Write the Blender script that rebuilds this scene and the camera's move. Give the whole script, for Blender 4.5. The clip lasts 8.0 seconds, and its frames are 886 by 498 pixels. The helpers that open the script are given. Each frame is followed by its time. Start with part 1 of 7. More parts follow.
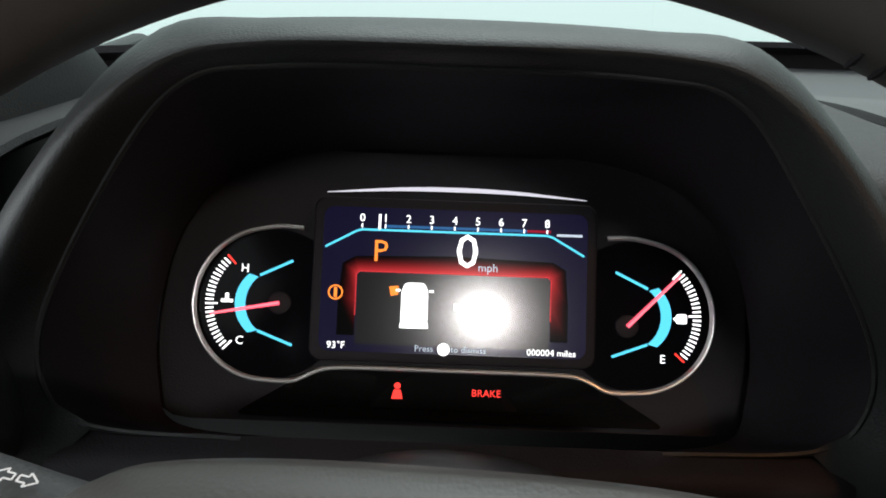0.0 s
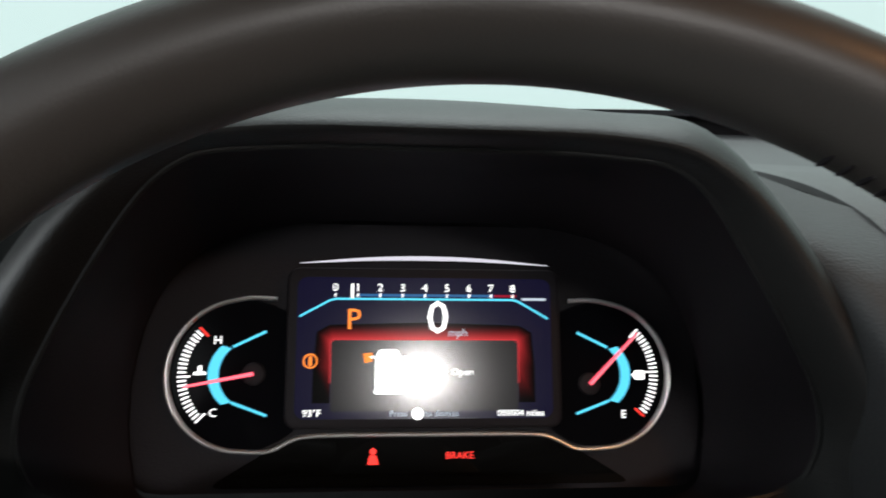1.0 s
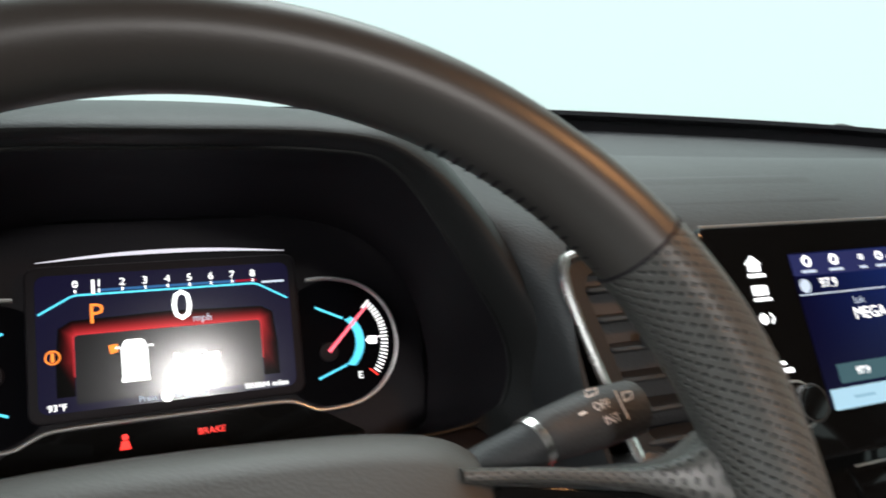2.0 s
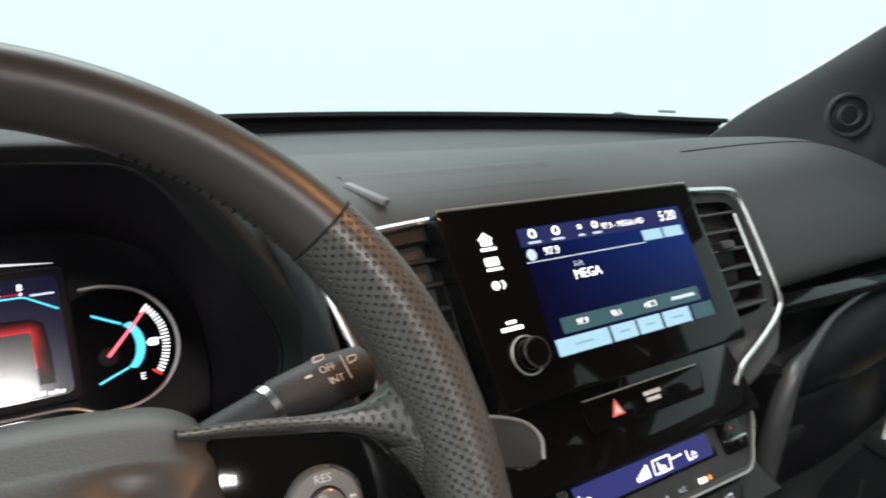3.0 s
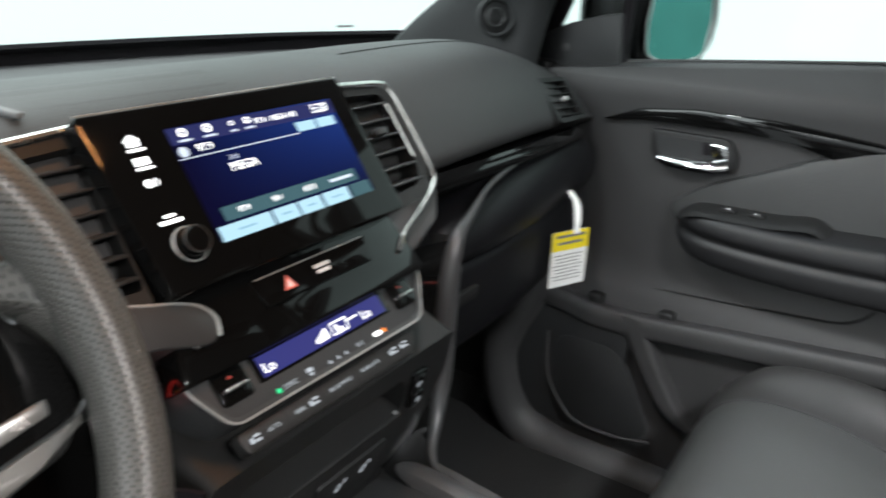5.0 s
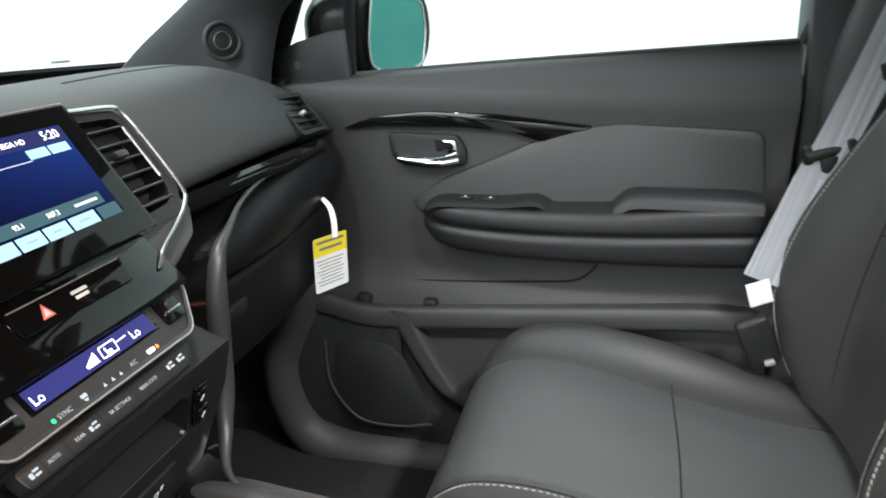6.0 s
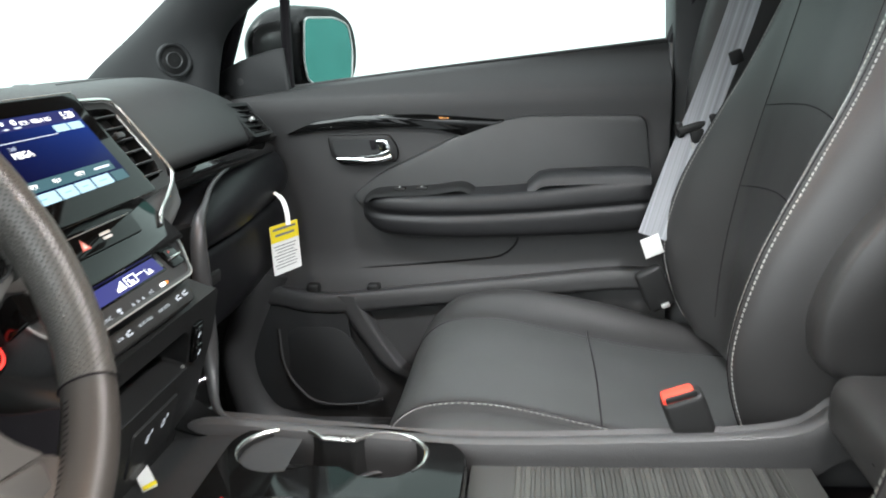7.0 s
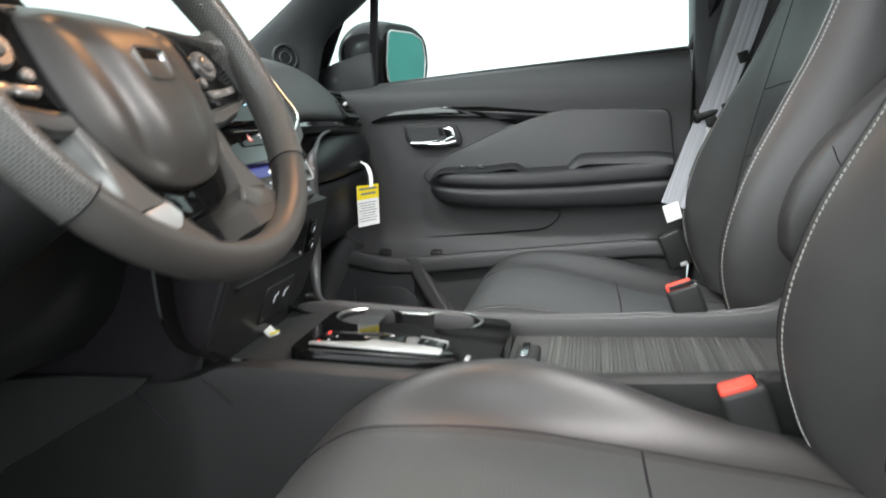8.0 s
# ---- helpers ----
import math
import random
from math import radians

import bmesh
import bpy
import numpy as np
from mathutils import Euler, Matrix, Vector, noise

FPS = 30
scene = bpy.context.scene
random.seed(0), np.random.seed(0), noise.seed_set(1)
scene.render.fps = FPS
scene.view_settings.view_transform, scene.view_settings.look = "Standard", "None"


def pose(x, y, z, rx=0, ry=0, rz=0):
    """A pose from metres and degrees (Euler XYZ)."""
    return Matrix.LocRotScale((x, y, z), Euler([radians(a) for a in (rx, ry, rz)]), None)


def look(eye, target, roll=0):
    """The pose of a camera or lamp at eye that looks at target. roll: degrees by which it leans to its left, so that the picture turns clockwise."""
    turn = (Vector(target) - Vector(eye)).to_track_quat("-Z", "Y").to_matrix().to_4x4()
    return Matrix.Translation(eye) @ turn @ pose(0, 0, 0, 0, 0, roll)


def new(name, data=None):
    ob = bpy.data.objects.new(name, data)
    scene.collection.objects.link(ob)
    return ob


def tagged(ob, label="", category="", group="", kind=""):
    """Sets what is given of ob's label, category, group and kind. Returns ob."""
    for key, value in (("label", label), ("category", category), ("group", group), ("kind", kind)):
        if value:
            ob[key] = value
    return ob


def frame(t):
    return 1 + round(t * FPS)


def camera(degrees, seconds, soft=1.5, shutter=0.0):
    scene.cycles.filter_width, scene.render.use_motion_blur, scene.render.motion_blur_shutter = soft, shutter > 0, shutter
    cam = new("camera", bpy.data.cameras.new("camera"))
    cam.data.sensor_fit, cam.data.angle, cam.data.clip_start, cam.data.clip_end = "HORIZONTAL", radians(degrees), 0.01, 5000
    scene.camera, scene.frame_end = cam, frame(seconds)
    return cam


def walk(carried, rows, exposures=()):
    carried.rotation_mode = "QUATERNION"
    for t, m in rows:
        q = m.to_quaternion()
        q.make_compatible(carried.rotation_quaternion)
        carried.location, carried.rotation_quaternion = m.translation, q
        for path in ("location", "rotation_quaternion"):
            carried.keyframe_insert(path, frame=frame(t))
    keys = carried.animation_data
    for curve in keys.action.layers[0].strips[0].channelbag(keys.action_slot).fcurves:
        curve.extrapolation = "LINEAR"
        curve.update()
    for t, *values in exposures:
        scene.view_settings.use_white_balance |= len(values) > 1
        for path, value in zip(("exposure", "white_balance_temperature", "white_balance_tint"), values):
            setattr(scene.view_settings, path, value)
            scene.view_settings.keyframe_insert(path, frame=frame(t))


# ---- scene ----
cam = camera(61.7, 8.0, 1.8, 0.4)
PATH = [
    (0, (-0.3878, 0.0971, 0.8103), (-0.3952, 1.9292, -0.0027), 1.97),
    (0.5, (-0.3891, 0.0934, 0.8144), (-0.3967, 1.9427, 0.0536), 1.94),
    (1, (-0.4121, 0.0843, 0.8200), (-0.2200, 1.9580, 0.1637), 2.77),
    (1.5, (-0.4082, 0.0688, 0.8274), (0.0814, 1.8913, 0.1651), 3.97),
    (2, (-0.3980, 0.0309, 0.8305), (0.3620, 1.7693, 0.1979), 4.58),
    (2.2, (-0.3669, 0.0114, 0.8383), (0.4156, 1.7320, 0.1848), 3.92),
    (3.3, (-0.3746, -0.0458, 0.8421), (0.8510, 1.4231, 0.2590), 4.15),
    (3.5, (-0.3722, -0.0567, 0.8402), (0.8897, 1.3798, 0.2534), 4.46),
    (4, (-0.3690, -0.0794, 0.8284), (0.9621, 1.2791, 0.2098), 3.73),
    (4.5, (-0.3682, -0.0967, 0.8202), (1.0416, 1.1379, 0.1217), 3.55),
    (5, (-0.3704, -0.1142, 0.8247), (1.1849, 0.9111, 0.0969), 2.01),
    (5.2, (-0.3694, -0.1214, 0.8196), (1.3056, 0.7196, 0.1216), 1.8),
    (6.3, (-0.4643, -0.1416, 0.8003), (1.3955, 0.2299, 0.1654), -1.95),
    (6.5, (-0.5039, -0.1403, 0.7852), (1.3784, 0.1548, 0.1771), -2.47),
    (7, (-0.6027, -0.1483, 0.7633), (1.3023, 0.1149, 0.2139), -2.73),
    (7.5, (-0.7499, -0.1651, 0.7107), (1.1687, 0.1891, 0.2708), -2.79),
    (8, (-0.8972, -0.1727, 0.6321), (1.0279, 0.2191, 0.2574), -1.59),
]
walk(cam, [(t, look(eye, target, roll)) for t, eye, target, roll in PATH], [(0, 0.0), (1.0, -0.05), (1.5, 0.12), (2.4, 0.2), (4.5, 0.42), (5.2, 0.42), (6.4, 0.88), (8, 0.86)])

# ---- world and lights ----
world = bpy.data.worlds.new("studio")
scene.world = world
world.use_nodes = True
bg = world.node_tree.nodes["Background"]
bg.inputs["Color"].default_value = (0.90, 0.97, 1.0, 1)
bg.inputs["Strength"].default_value = 2.4


def lamp(name, place, target, size, watts, colour, label, spread=180):
    data = bpy.data.lights.new(name, "AREA")
    data.shape, data.size, data.size_y = "RECTANGLE", size[0], size[1]
    data.energy, data.color = watts, colour
    data.spread = math.radians(spread)
    ob = new(name, data)
    ob.matrix_world = look(place, target)
    return tagged(ob, label, "lamp")


# warm map lamp in the roof console and cool dome lamp behind the front seats
lamp("roof_light_front", (-0.07, 0.10, 1.02), (-0.25, 0.02, 0.5), (0.04, 0.025), 0.75, (1.0, 0.46, 0.17), "warm map lamp lens in the roof console")
# next two are unseen fill lights added for passenger cushion, door and footwell
lamp("roof_light_front", (0.16, 0.27, 1.03), (0.44, -0.10, 0.25), (0.04, 0.025), 1.1, (0.95, 0.98, 1.0), "unseen white fill light added at the roof front", 120)
lamp("roof_light_rear", (0.06, -0.46, 1.118), (0.37, -0.06, 0.25), (0.10, 0.06), 2.0, (0.95, 0.98, 1.0), "unseen white fill light added over the passenger seat", 75)
lamp("roof_light_rear", (-0.315, -0.455, 1.12), (-0.33, -0.1, 0.5), (0.06, 0.038), 1.9, (1.0, 0.97, 0.95), "white dome lamp lens in the headliner", 90)
# unseen fill lights added in front of the windscreen and over the open driver door
lamp("fill_light", (0.2, 2.6, 3.0), (0, 0.5, 0.7), (2.4, 1.0), 52, (0.93, 1.0, 1.0), "unseen white fill light added in front of the car")
lamp("fill_light", (-3.0, 0.9, 2.1), (0.3, 0.0, 0.4), (1.8, 1.4), 54, (0.94, 0.99, 1.0), "unseen white fill light added over the open door")


# ---- materials ----
def material(name, colour, rough=0.5, metal=0.0, grain=0.0, grain_scale=900.0, patchy=0.15, coat=0.0, spec=0.5):
    """Principled surface with a large soft variation, a fine grain and fine relief."""
    m = bpy.data.materials.new(name)
    m.use_nodes = True
    nodes, links = m.node_tree.nodes, m.node_tree.links
    p = nodes["Principled BSDF"]
    p.inputs["Metallic"].default_value = metal
    p.inputs["Coat Weight"].default_value = coat
    p.inputs["Coat Roughness"].default_value = 0.04
    p.inputs["Specular IOR Level"].default_value = spec
    where = nodes.new("ShaderNodeTexCoord")
    big = nodes.new("ShaderNodeTexNoise")
    big.inputs["Scale"].default_value, big.inputs["Detail"].default_value = 14.0, 4.0
    links.new(where.outputs["Object"], big.inputs["Vector"])
    mix = nodes.new("ShaderNodeMix")
    mix.data_type = "RGBA"
    mix.inputs["A"].default_value = (*[c * (1 - patchy) for c in colour], 1)
    mix.inputs["B"].default_value = (*[min(1, c * (1 + patchy)) for c in colour], 1)
    links.new(big.outputs["Fac"], mix.inputs["Factor"])
    links.new(mix.outputs["Result"], p.inputs["Base Color"])
    ramp = nodes.new("ShaderNodeMapRange")
    ramp.inputs["To Min"].default_value, ramp.inputs["To Max"].default_value = max(0.02, rough * 0.85), min(1, rough * 1.15)
    links.new(big.outputs["Fac"], ramp.inputs["Value"])
    links.new(ramp.outputs["Result"], p.inputs["Roughness"])
    if grain:
        fine = nodes.new("ShaderNodeTexVoronoi")
        fine.inputs["Scale"].default_value = grain_scale
        links.new(where.outputs["Object"], fine.inputs["Vector"])
        bump = nodes.new("ShaderNodeBump")
        bump.inputs["Strength"].default_value, bump.inputs["Distance"].default_value = grain, 0.0006
        links.new(fine.outputs["Distance"], bump.inputs["Height"])
        links.new(bump.outputs["Normal"], p.inputs["Normal"])
    return m


def glow(name, colour, strength=1.0, sheen=0.08):
    m = bpy.data.materials.new(name)
    m.use_nodes = True
    p = m.node_tree.nodes["Principled BSDF"]
    p.inputs["Base Color"].default_value = (0.003, 0.003, 0.003, 1)
    p.inputs["Roughness"].default_value = 0.17
    p.inputs["Specular IOR Level"].default_value = sheen
    p.inputs["Emission Color"].default_value = (*colour, 1)
    p.inputs["Emission Strength"].default_value = strength
    return m


def perforated(name):
    """Leather with rows of small punched holes, laid out along the rim's own coordinates."""
    m = material(name, (0.064, 0.062, 0.057), 0.40, grain=0.15, grain_scale=1400)
    nodes, links = m.node_tree.nodes, m.node_tree.links
    p = nodes["Principled BSDF"]
    uv = nodes.new("ShaderNodeUVMap")
    split = nodes.new("ShaderNodeSeparateXYZ")
    links.new(uv.outputs["UV"], split.inputs["Vector"])

    def math_node(op, a, b=None):
        n = nodes.new("ShaderNodeMath")
        n.operation = op
        for i, v in enumerate((a, b)):
            if v is None:
                continue
            if isinstance(v, (int, float)):
                n.inputs[i].default_value = v
            else:
                links.new(v, n.inputs[i])
        return n.outputs[0]

    row = math_node("FLOOR", math_node("MULTIPLY", split.outputs["Y"], 1.0))
    shift = math_node("MULTIPLY", math_node("MODULO", row, 2.0), 0.5)
    fx = math_node("SUBTRACT", math_node("FRACT", math_node("ADD", split.outputs["X"], shift)), 0.5)
    fy = math_node("SUBTRACT", math_node("FRACT", split.outputs["Y"]), 0.5)
    fx = math_node("MULTIPLY", fx, 1.7)
    d = math_node("SQRT", math_node("ADD", math_node("MULTIPLY", fx, fx), math_node("MULTIPLY", fy, fy)))
    hole = math_node("LESS_THAN", d, 0.27)
    dark = nodes.new("ShaderNodeMix")
    dark.data_type = "RGBA"
    source = p.inputs["Base Color"].links[0].from_socket
    links.new(hole, dark.inputs["Factor"])
    links.new(source, dark.inputs["A"])
    dark.inputs["B"].default_value = (0.010, 0.010, 0.010, 1)
    links.new(dark.outputs["Result"], p.inputs["Base Color"])
    bump = nodes.new("ShaderNodeBump")
    bump.inputs["Strength"].default_value, bump.inputs["Distance"].default_value = 0.6, 0.001
    height = nodes.new("ShaderNodeMapRange")
    height.inputs["From Min"].default_value, height.inputs["From Max"].default_value = 0.20, 0.42
    links.new(d, height.inputs["Value"])
    links.new(height.outputs["Result"], bump.inputs["Height"])
    links.new(bump.outputs["Normal"], p.inputs["Normal"])
    return m


def clear(name, tint, rough=0.0):
    """Thin window glass: lets the light through and mirrors a little at a slant."""
    m = bpy.data.materials.new(name)
    m.use_nodes = True
    nodes, links = m.node_tree.nodes, m.node_tree.links
    nodes.clear()
    out = nodes.new("ShaderNodeOutputMaterial")
    through_it = nodes.new("ShaderNodeBsdfTransparent")
    through_it.inputs["Color"].default_value = (*tint, 1)
    gloss = nodes.new("ShaderNodeBsdfGlossy")
    gloss.inputs["Roughness"].default_value = rough
    facing = nodes.new("ShaderNodeLayerWeight")
    slope = nodes.new("ShaderNodeMath")
    slope.operation = "POWER"
    slope.inputs[1].default_value = 5.0
    share = nodes.new("ShaderNodeMath")
    share.operation = "MULTIPLY_ADD"
    share.inputs[1].default_value, share.inputs[2].default_value = 0.5, 0.03
    links.new(facing.outputs["Facing"], slope.inputs[0])
    links.new(slope.outputs[0], share.inputs[0])
    mix = nodes.new("ShaderNodeMixShader")
    links.new(share.outputs[0], mix.inputs[0])
    links.new(through_it.outputs[0], mix.inputs[1])
    links.new(gloss.outputs[0], mix.inputs[2])
    links.new(mix.outputs[0], out.inputs["Surface"])
    return m


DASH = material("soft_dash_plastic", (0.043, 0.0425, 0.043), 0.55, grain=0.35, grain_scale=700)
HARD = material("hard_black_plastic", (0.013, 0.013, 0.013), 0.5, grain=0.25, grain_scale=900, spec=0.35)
KNEE = material("black_knee_leather", (0.007, 0.007, 0.008), 0.42, grain=0.4, grain_scale=520, spec=0.14)
ARM = material("black_armrest_leather", (0.013, 0.013, 0.014), 0.46, grain=0.3, grain_scale=700, spec=0.4)
SHROUD = material("matt_black_shroud", (0.0105, 0.0085, 0.0105), 0.65, grain=0.2, grain_scale=900, spec=0.2)
PIANO = material("piano_black", (0.004, 0.004, 0.004), 0.05, patchy=0.05, spec=0.26)
PILLAR = material("pillar_cover_plastic", (0.021, 0.022, 0.023), 0.6, grain=0.35, grain_scale=700)
LEATHER = material("black_leather", (0.031, 0.0300, 0.0298), 0.42, grain=0.22, grain_scale=900)
DULL_CHROME = material("smoked_chrome", (0.30, 0.30, 0.31), 0.14, metal=1.0, patchy=0.05)
INSERT = material("seat_insert_leather", (0.043, 0.044, 0.044), 0.45, grain=0.5, grain_scale=700)
RIM = material("smooth_wheel_leather", (0.040, 0.036, 0.0325), 0.42, grain=0.05, grain_scale=1200)
PERF = perforated("perforated_wheel_leather")
PAD = material("airbag_cover_plastic", (0.036, 0.033, 0.030), 0.45, grain=0.1, grain_scale=900)
BRIGHT = material("brushed_bright_metal", (0.80, 0.78, 0.75), 0.26, metal=1.0, patchy=0.04)
CHROME = material("chrome", (0.75, 0.75, 0.76), 0.10, metal=1.0, patchy=0.03)
SATIN = material("satin_silver", (0.46, 0.46, 0.45), 0.34, metal=0.55, patchy=0.05)
GREYPAINT = material("grey_painted_trim", (0.042, 0.042, 0.043), 0.38, metal=0.1, patchy=0.05)
BUTTON = material("grey_button", (0.19, 0.188, 0.182), 0.28, metal=0.5, patchy=0.06)
SPOKE = material("dark_satin_silver", (0.15, 0.147, 0.140), 0.30, metal=0.6, patchy=0.06)
WEB = material("grey_belt_webbing", (0.25, 0.255, 0.275), 0.6, grain=0.6, grain_scale=800)
THREAD = material("light_thread", (0.32, 0.32, 0.30), 0.7)
nodes, links = WEB.node_tree.nodes, WEB.node_tree.links
where = nodes.new("ShaderNodeTexCoord")
across = nodes.new("ShaderNodeVectorMath")
across.operation = "DOT_PRODUCT"
across.inputs[1].default_value = (0.25, 0.93, 0.25)
weave = nodes.new("ShaderNodeTexNoise")
weave.noise_dimensions = "1D"
weave.inputs["Scale"].default_value = 150.0
links.new(where.outputs["Object"], across.inputs[0])
links.new(across.outputs["Value"], weave.inputs["W"])
streak = nodes.new("ShaderNodeMapRange")
streak.inputs["From Min"].default_value, streak.inputs["From Max"].default_value = 0.35, 0.65
streak.inputs["To Min"].default_value, streak.inputs["To Max"].default_value = 0.75, 1.3
links.new(weave.outputs["Fac"], streak.inputs["Value"])
tone = nodes.new("ShaderNodeVectorMath")
tone.operation = "SCALE"
links.new(nodes["Principled BSDF"].inputs["Base Color"].links[0].from_socket, tone.inputs[0])
links.new(streak.outputs["Result"], tone.inputs["Scale"])
links.new(tone.outputs["Vector"], nodes["Principled BSDF"].inputs["Base Color"])
CARPET = material("black_carpet", (0.012, 0.012, 0.012), 0.95, grain=1.0, grain_scale=420, patchy=0.3)
RUBBER = material("ribbed_rubber", (0.040, 0.040, 0.038), 0.55, grain=0.2, patchy=0.25)
def varied(m, low, high):
    """Let each piece take a brightness of its own."""
    nodes, links = m.node_tree.nodes, m.node_tree.links
    p = nodes["Principled BSDF"]
    source = p.inputs["Base Color"].links[0].from_socket
    info = nodes.new("ShaderNodeObjectInfo")
    span = nodes.new("ShaderNodeMapRange")
    span.inputs["To Min"].default_value, span.inputs["To Max"].default_value = low, high
    scale = nodes.new("ShaderNodeVectorMath")
    scale.operation = "SCALE"
    links.new(info.outputs["Random"], span.inputs["Value"])
    links.new(source, scale.inputs[0])
    links.new(span.outputs["Result"], scale.inputs["Scale"])
    links.new(scale.outputs["Vector"], p.inputs["Base Color"])
    return m


SLAT = varied(material("ribbed_rubber_slat", (0.038, 0.038, 0.035), 0.45, grain=0.2, patchy=0.3), 0.65, 1.4)
PAPER = material("white_paper", (0.78, 0.78, 0.76), 0.7, patchy=0.03)
YELLOW = material("yellow_print", (0.78, 0.62, 0.02), 0.6, patchy=0.03)
INK = material("grey_print", (0.16, 0.16, 0.16), 0.7)
REDKEY = material("red_release_button", (0.75, 0.06, 0.035), 0.35, patchy=0.05)
WHITE_PRINT = material("white_print", (0.60, 0.60, 0.60), 0.5, patchy=0.02)
LINER = material("headliner_cloth", (0.14, 0.14, 0.14), 0.9, grain=0.6, grain_scale=600)
PAINT = material("black_car_paint", (0.006, 0.006, 0.006), 0.22, patchy=0.04, spec=0.18)
TEAL_MIRROR = material("blue_green_mirror", (0.045, 0.180, 0.160), 0.10, metal=1.0, patchy=0.25)
STUDIO = material("studio_floor_paint", (0.26, 0.27, 0.27), 0.5, patchy=0.06)
GLASS = clear("window_glass", (0.93, 0.98, 0.97))
LENS = material("display_lens", (0.003, 0.003, 0.004), 0.12, patchy=0.05, spec=0.05)
DISPLAY_DARK = glow("display_dark_violet", (0.005, 0.004, 0.022), 1.0, 0.22)
W_GLOW = glow("white_light", (1.0, 1.0, 1.0), 2.2)
SOFT_W = glow("soft_white_light", (0.75, 0.85, 1.0), 0.9)
C_GLOW = glow("cyan_light", (0.10, 0.62, 0.85), 1.4)
B_GLOW = glow("blue_light", (0.05, 0.20, 0.50), 0.7)
R_GLOW = glow("red_light", (1.0, 0.045, 0.035), 1.8)
O_GLOW = glow("orange_light", (1.0, 0.26, 0.04), 1.6)
G_GLOW = glow("green_light", (0.05, 0.9, 0.35), 1.0)
NAVY = glow("navy_display", (0.003, 0.003, 0.030), 1.0, 0.04)
nodes, links = NAVY.node_tree.nodes, NAVY.node_tree.links
where = nodes.new("ShaderNodeTexCoord")
sides = nodes.new("ShaderNodeSeparateXYZ")
links.new(where.outputs["Generated"], sides.inputs[0])
product = nodes.new("ShaderNodeMath")
product.operation = "MULTIPLY"
links.new(sides.outputs["X"], product.inputs[0])
links.new(sides.outputs["Z"], product.inputs[1])
blues = nodes.new("ShaderNodeMix")
blues.data_type = "RGBA"
blues.inputs["A"].default_value, blues.inputs["B"].default_value = (0.001, 0.001, 0.017, 1), (0.010, 0.034, 0.19, 1)
links.new(product.outputs[0], blues.inputs["Factor"])
links.new(blues.outputs["Result"], nodes["Principled BSDF"].inputs["Emission Color"])
NAVY2 = glow("blue_violet_display", (0.034, 0.036, 0.165), 1.0)
BAR_GLOW = glow("pale_blue_keys", (0.42, 0.66, 0.80), 1.0)
BACKLIT = glow("backlit_caption", (0.85, 0.92, 1.0), 0.60)
KEY_PRINT = glow("pale_key_print", (0.27, 0.47, 0.60), 1.0)
BAR_DIM = glow("slate_keys", (0.05, 0.11, 0.13), 1.0)


# ---- shape helpers ----
def slant(x, y, z, tilt):
    """Axes of a panel that leans back by tilt degrees: x to the right, y up the panel, z out of it towards the seats."""
    s, c = math.sin(radians(tilt)), math.cos(radians(tilt))
    return Matrix(((1, 0, 0, x), (0, s, -c, y), (0, c, s, z), (0, 0, 0, 1)))


def thing(name, label, category, group="", place=(0, 0, 0)):
    ob = new(name)
    ob.location = place
    ob.empty_display_size = 0.02
    return tagged(ob, label, category, group)


def part(name, bm, mat, parent=None, label="", sharp=38):
    bmesh.ops.recalc_face_normals(bm, faces=bm.faces)
    mesh = bpy.data.meshes.new(name)
    bm.to_mesh(mesh)
    bm.free()
    mesh.materials.append(mat)
    for poly in mesh.polygons:
        poly.use_smooth = True
    mesh.set_sharp_from_angle(angle=radians(sharp))
    ob = new(name, mesh)
    if parent is not None:
        ob.parent = parent
        if parent.parent is None:
            ob.matrix_parent_inverse = Matrix.Translation(parent.location).inverted()
    return tagged(ob, label)


def spline(pts, n, closed=False):
    """n points along a smooth curve through pts."""
    pts = [Vector(p) for p in pts]
    k = len(pts)
    spans = k if closed else k - 1
    out = []
    for i in range(n):
        f = i * spans / (n if closed else n - 1)
        a = min(int(f), spans - 1)
        t = f - a
        if closed:
            p0, p1, p2, p3 = (pts[(a + j) % k] for j in (-1, 0, 1, 2))
        else:
            p1, p2 = pts[a], pts[a + 1]
            p0 = pts[a - 1] if a > 0 else p1 * 2 - p2
            p3 = pts[a + 2] if a + 2 < k else p2 * 2 - p1
        out.append(0.5 * ((2 * p1) + (p2 - p0) * t + (2 * p0 - 5 * p1 + 4 * p2 - p3) * t * t + (3 * p1 - p0 - 3 * p2 + p3) * t ** 3))
    return out


def fine_grid(rows, nu, nv, around=False):
    fine = [spline(r, nv, around) for r in rows]
    cols = [spline([fine[i][j] for i in range(len(fine))], nu) for j in range(nv)]
    return [[cols[j][i] for j in range(nv)] for i in range(nu)]


def on_grid(g, path, lift=0.0, n=40):
    """Points on a fine grid at fractions (along, across), lifted off it along its normal."""
    out = []
    nu, nv = len(g), len(g[0])
    for p in spline([(a, b, 0) for a, b in path], n):
        fi, fj = min(max(p.x, 0), 0.9999) * (nu - 1), min(max(p.y, 0), 0.9999) * (nv - 1)
        i, j = int(fi), int(fj)
        u, v = fi - i, fj - j
        q = g[i][j] * (1 - u) * (1 - v) + g[i + 1][j] * u * (1 - v) + g[i][j + 1] * (1 - u) * v + g[i + 1][j + 1] * u * v
        nrm = (g[i + 1][j] - g[i][j]).cross(g[i][j + 1] - g[i][j])
        if nrm.length > 1e-9:
            nrm.normalize()
        out.append(q + nrm * lift)
    return out


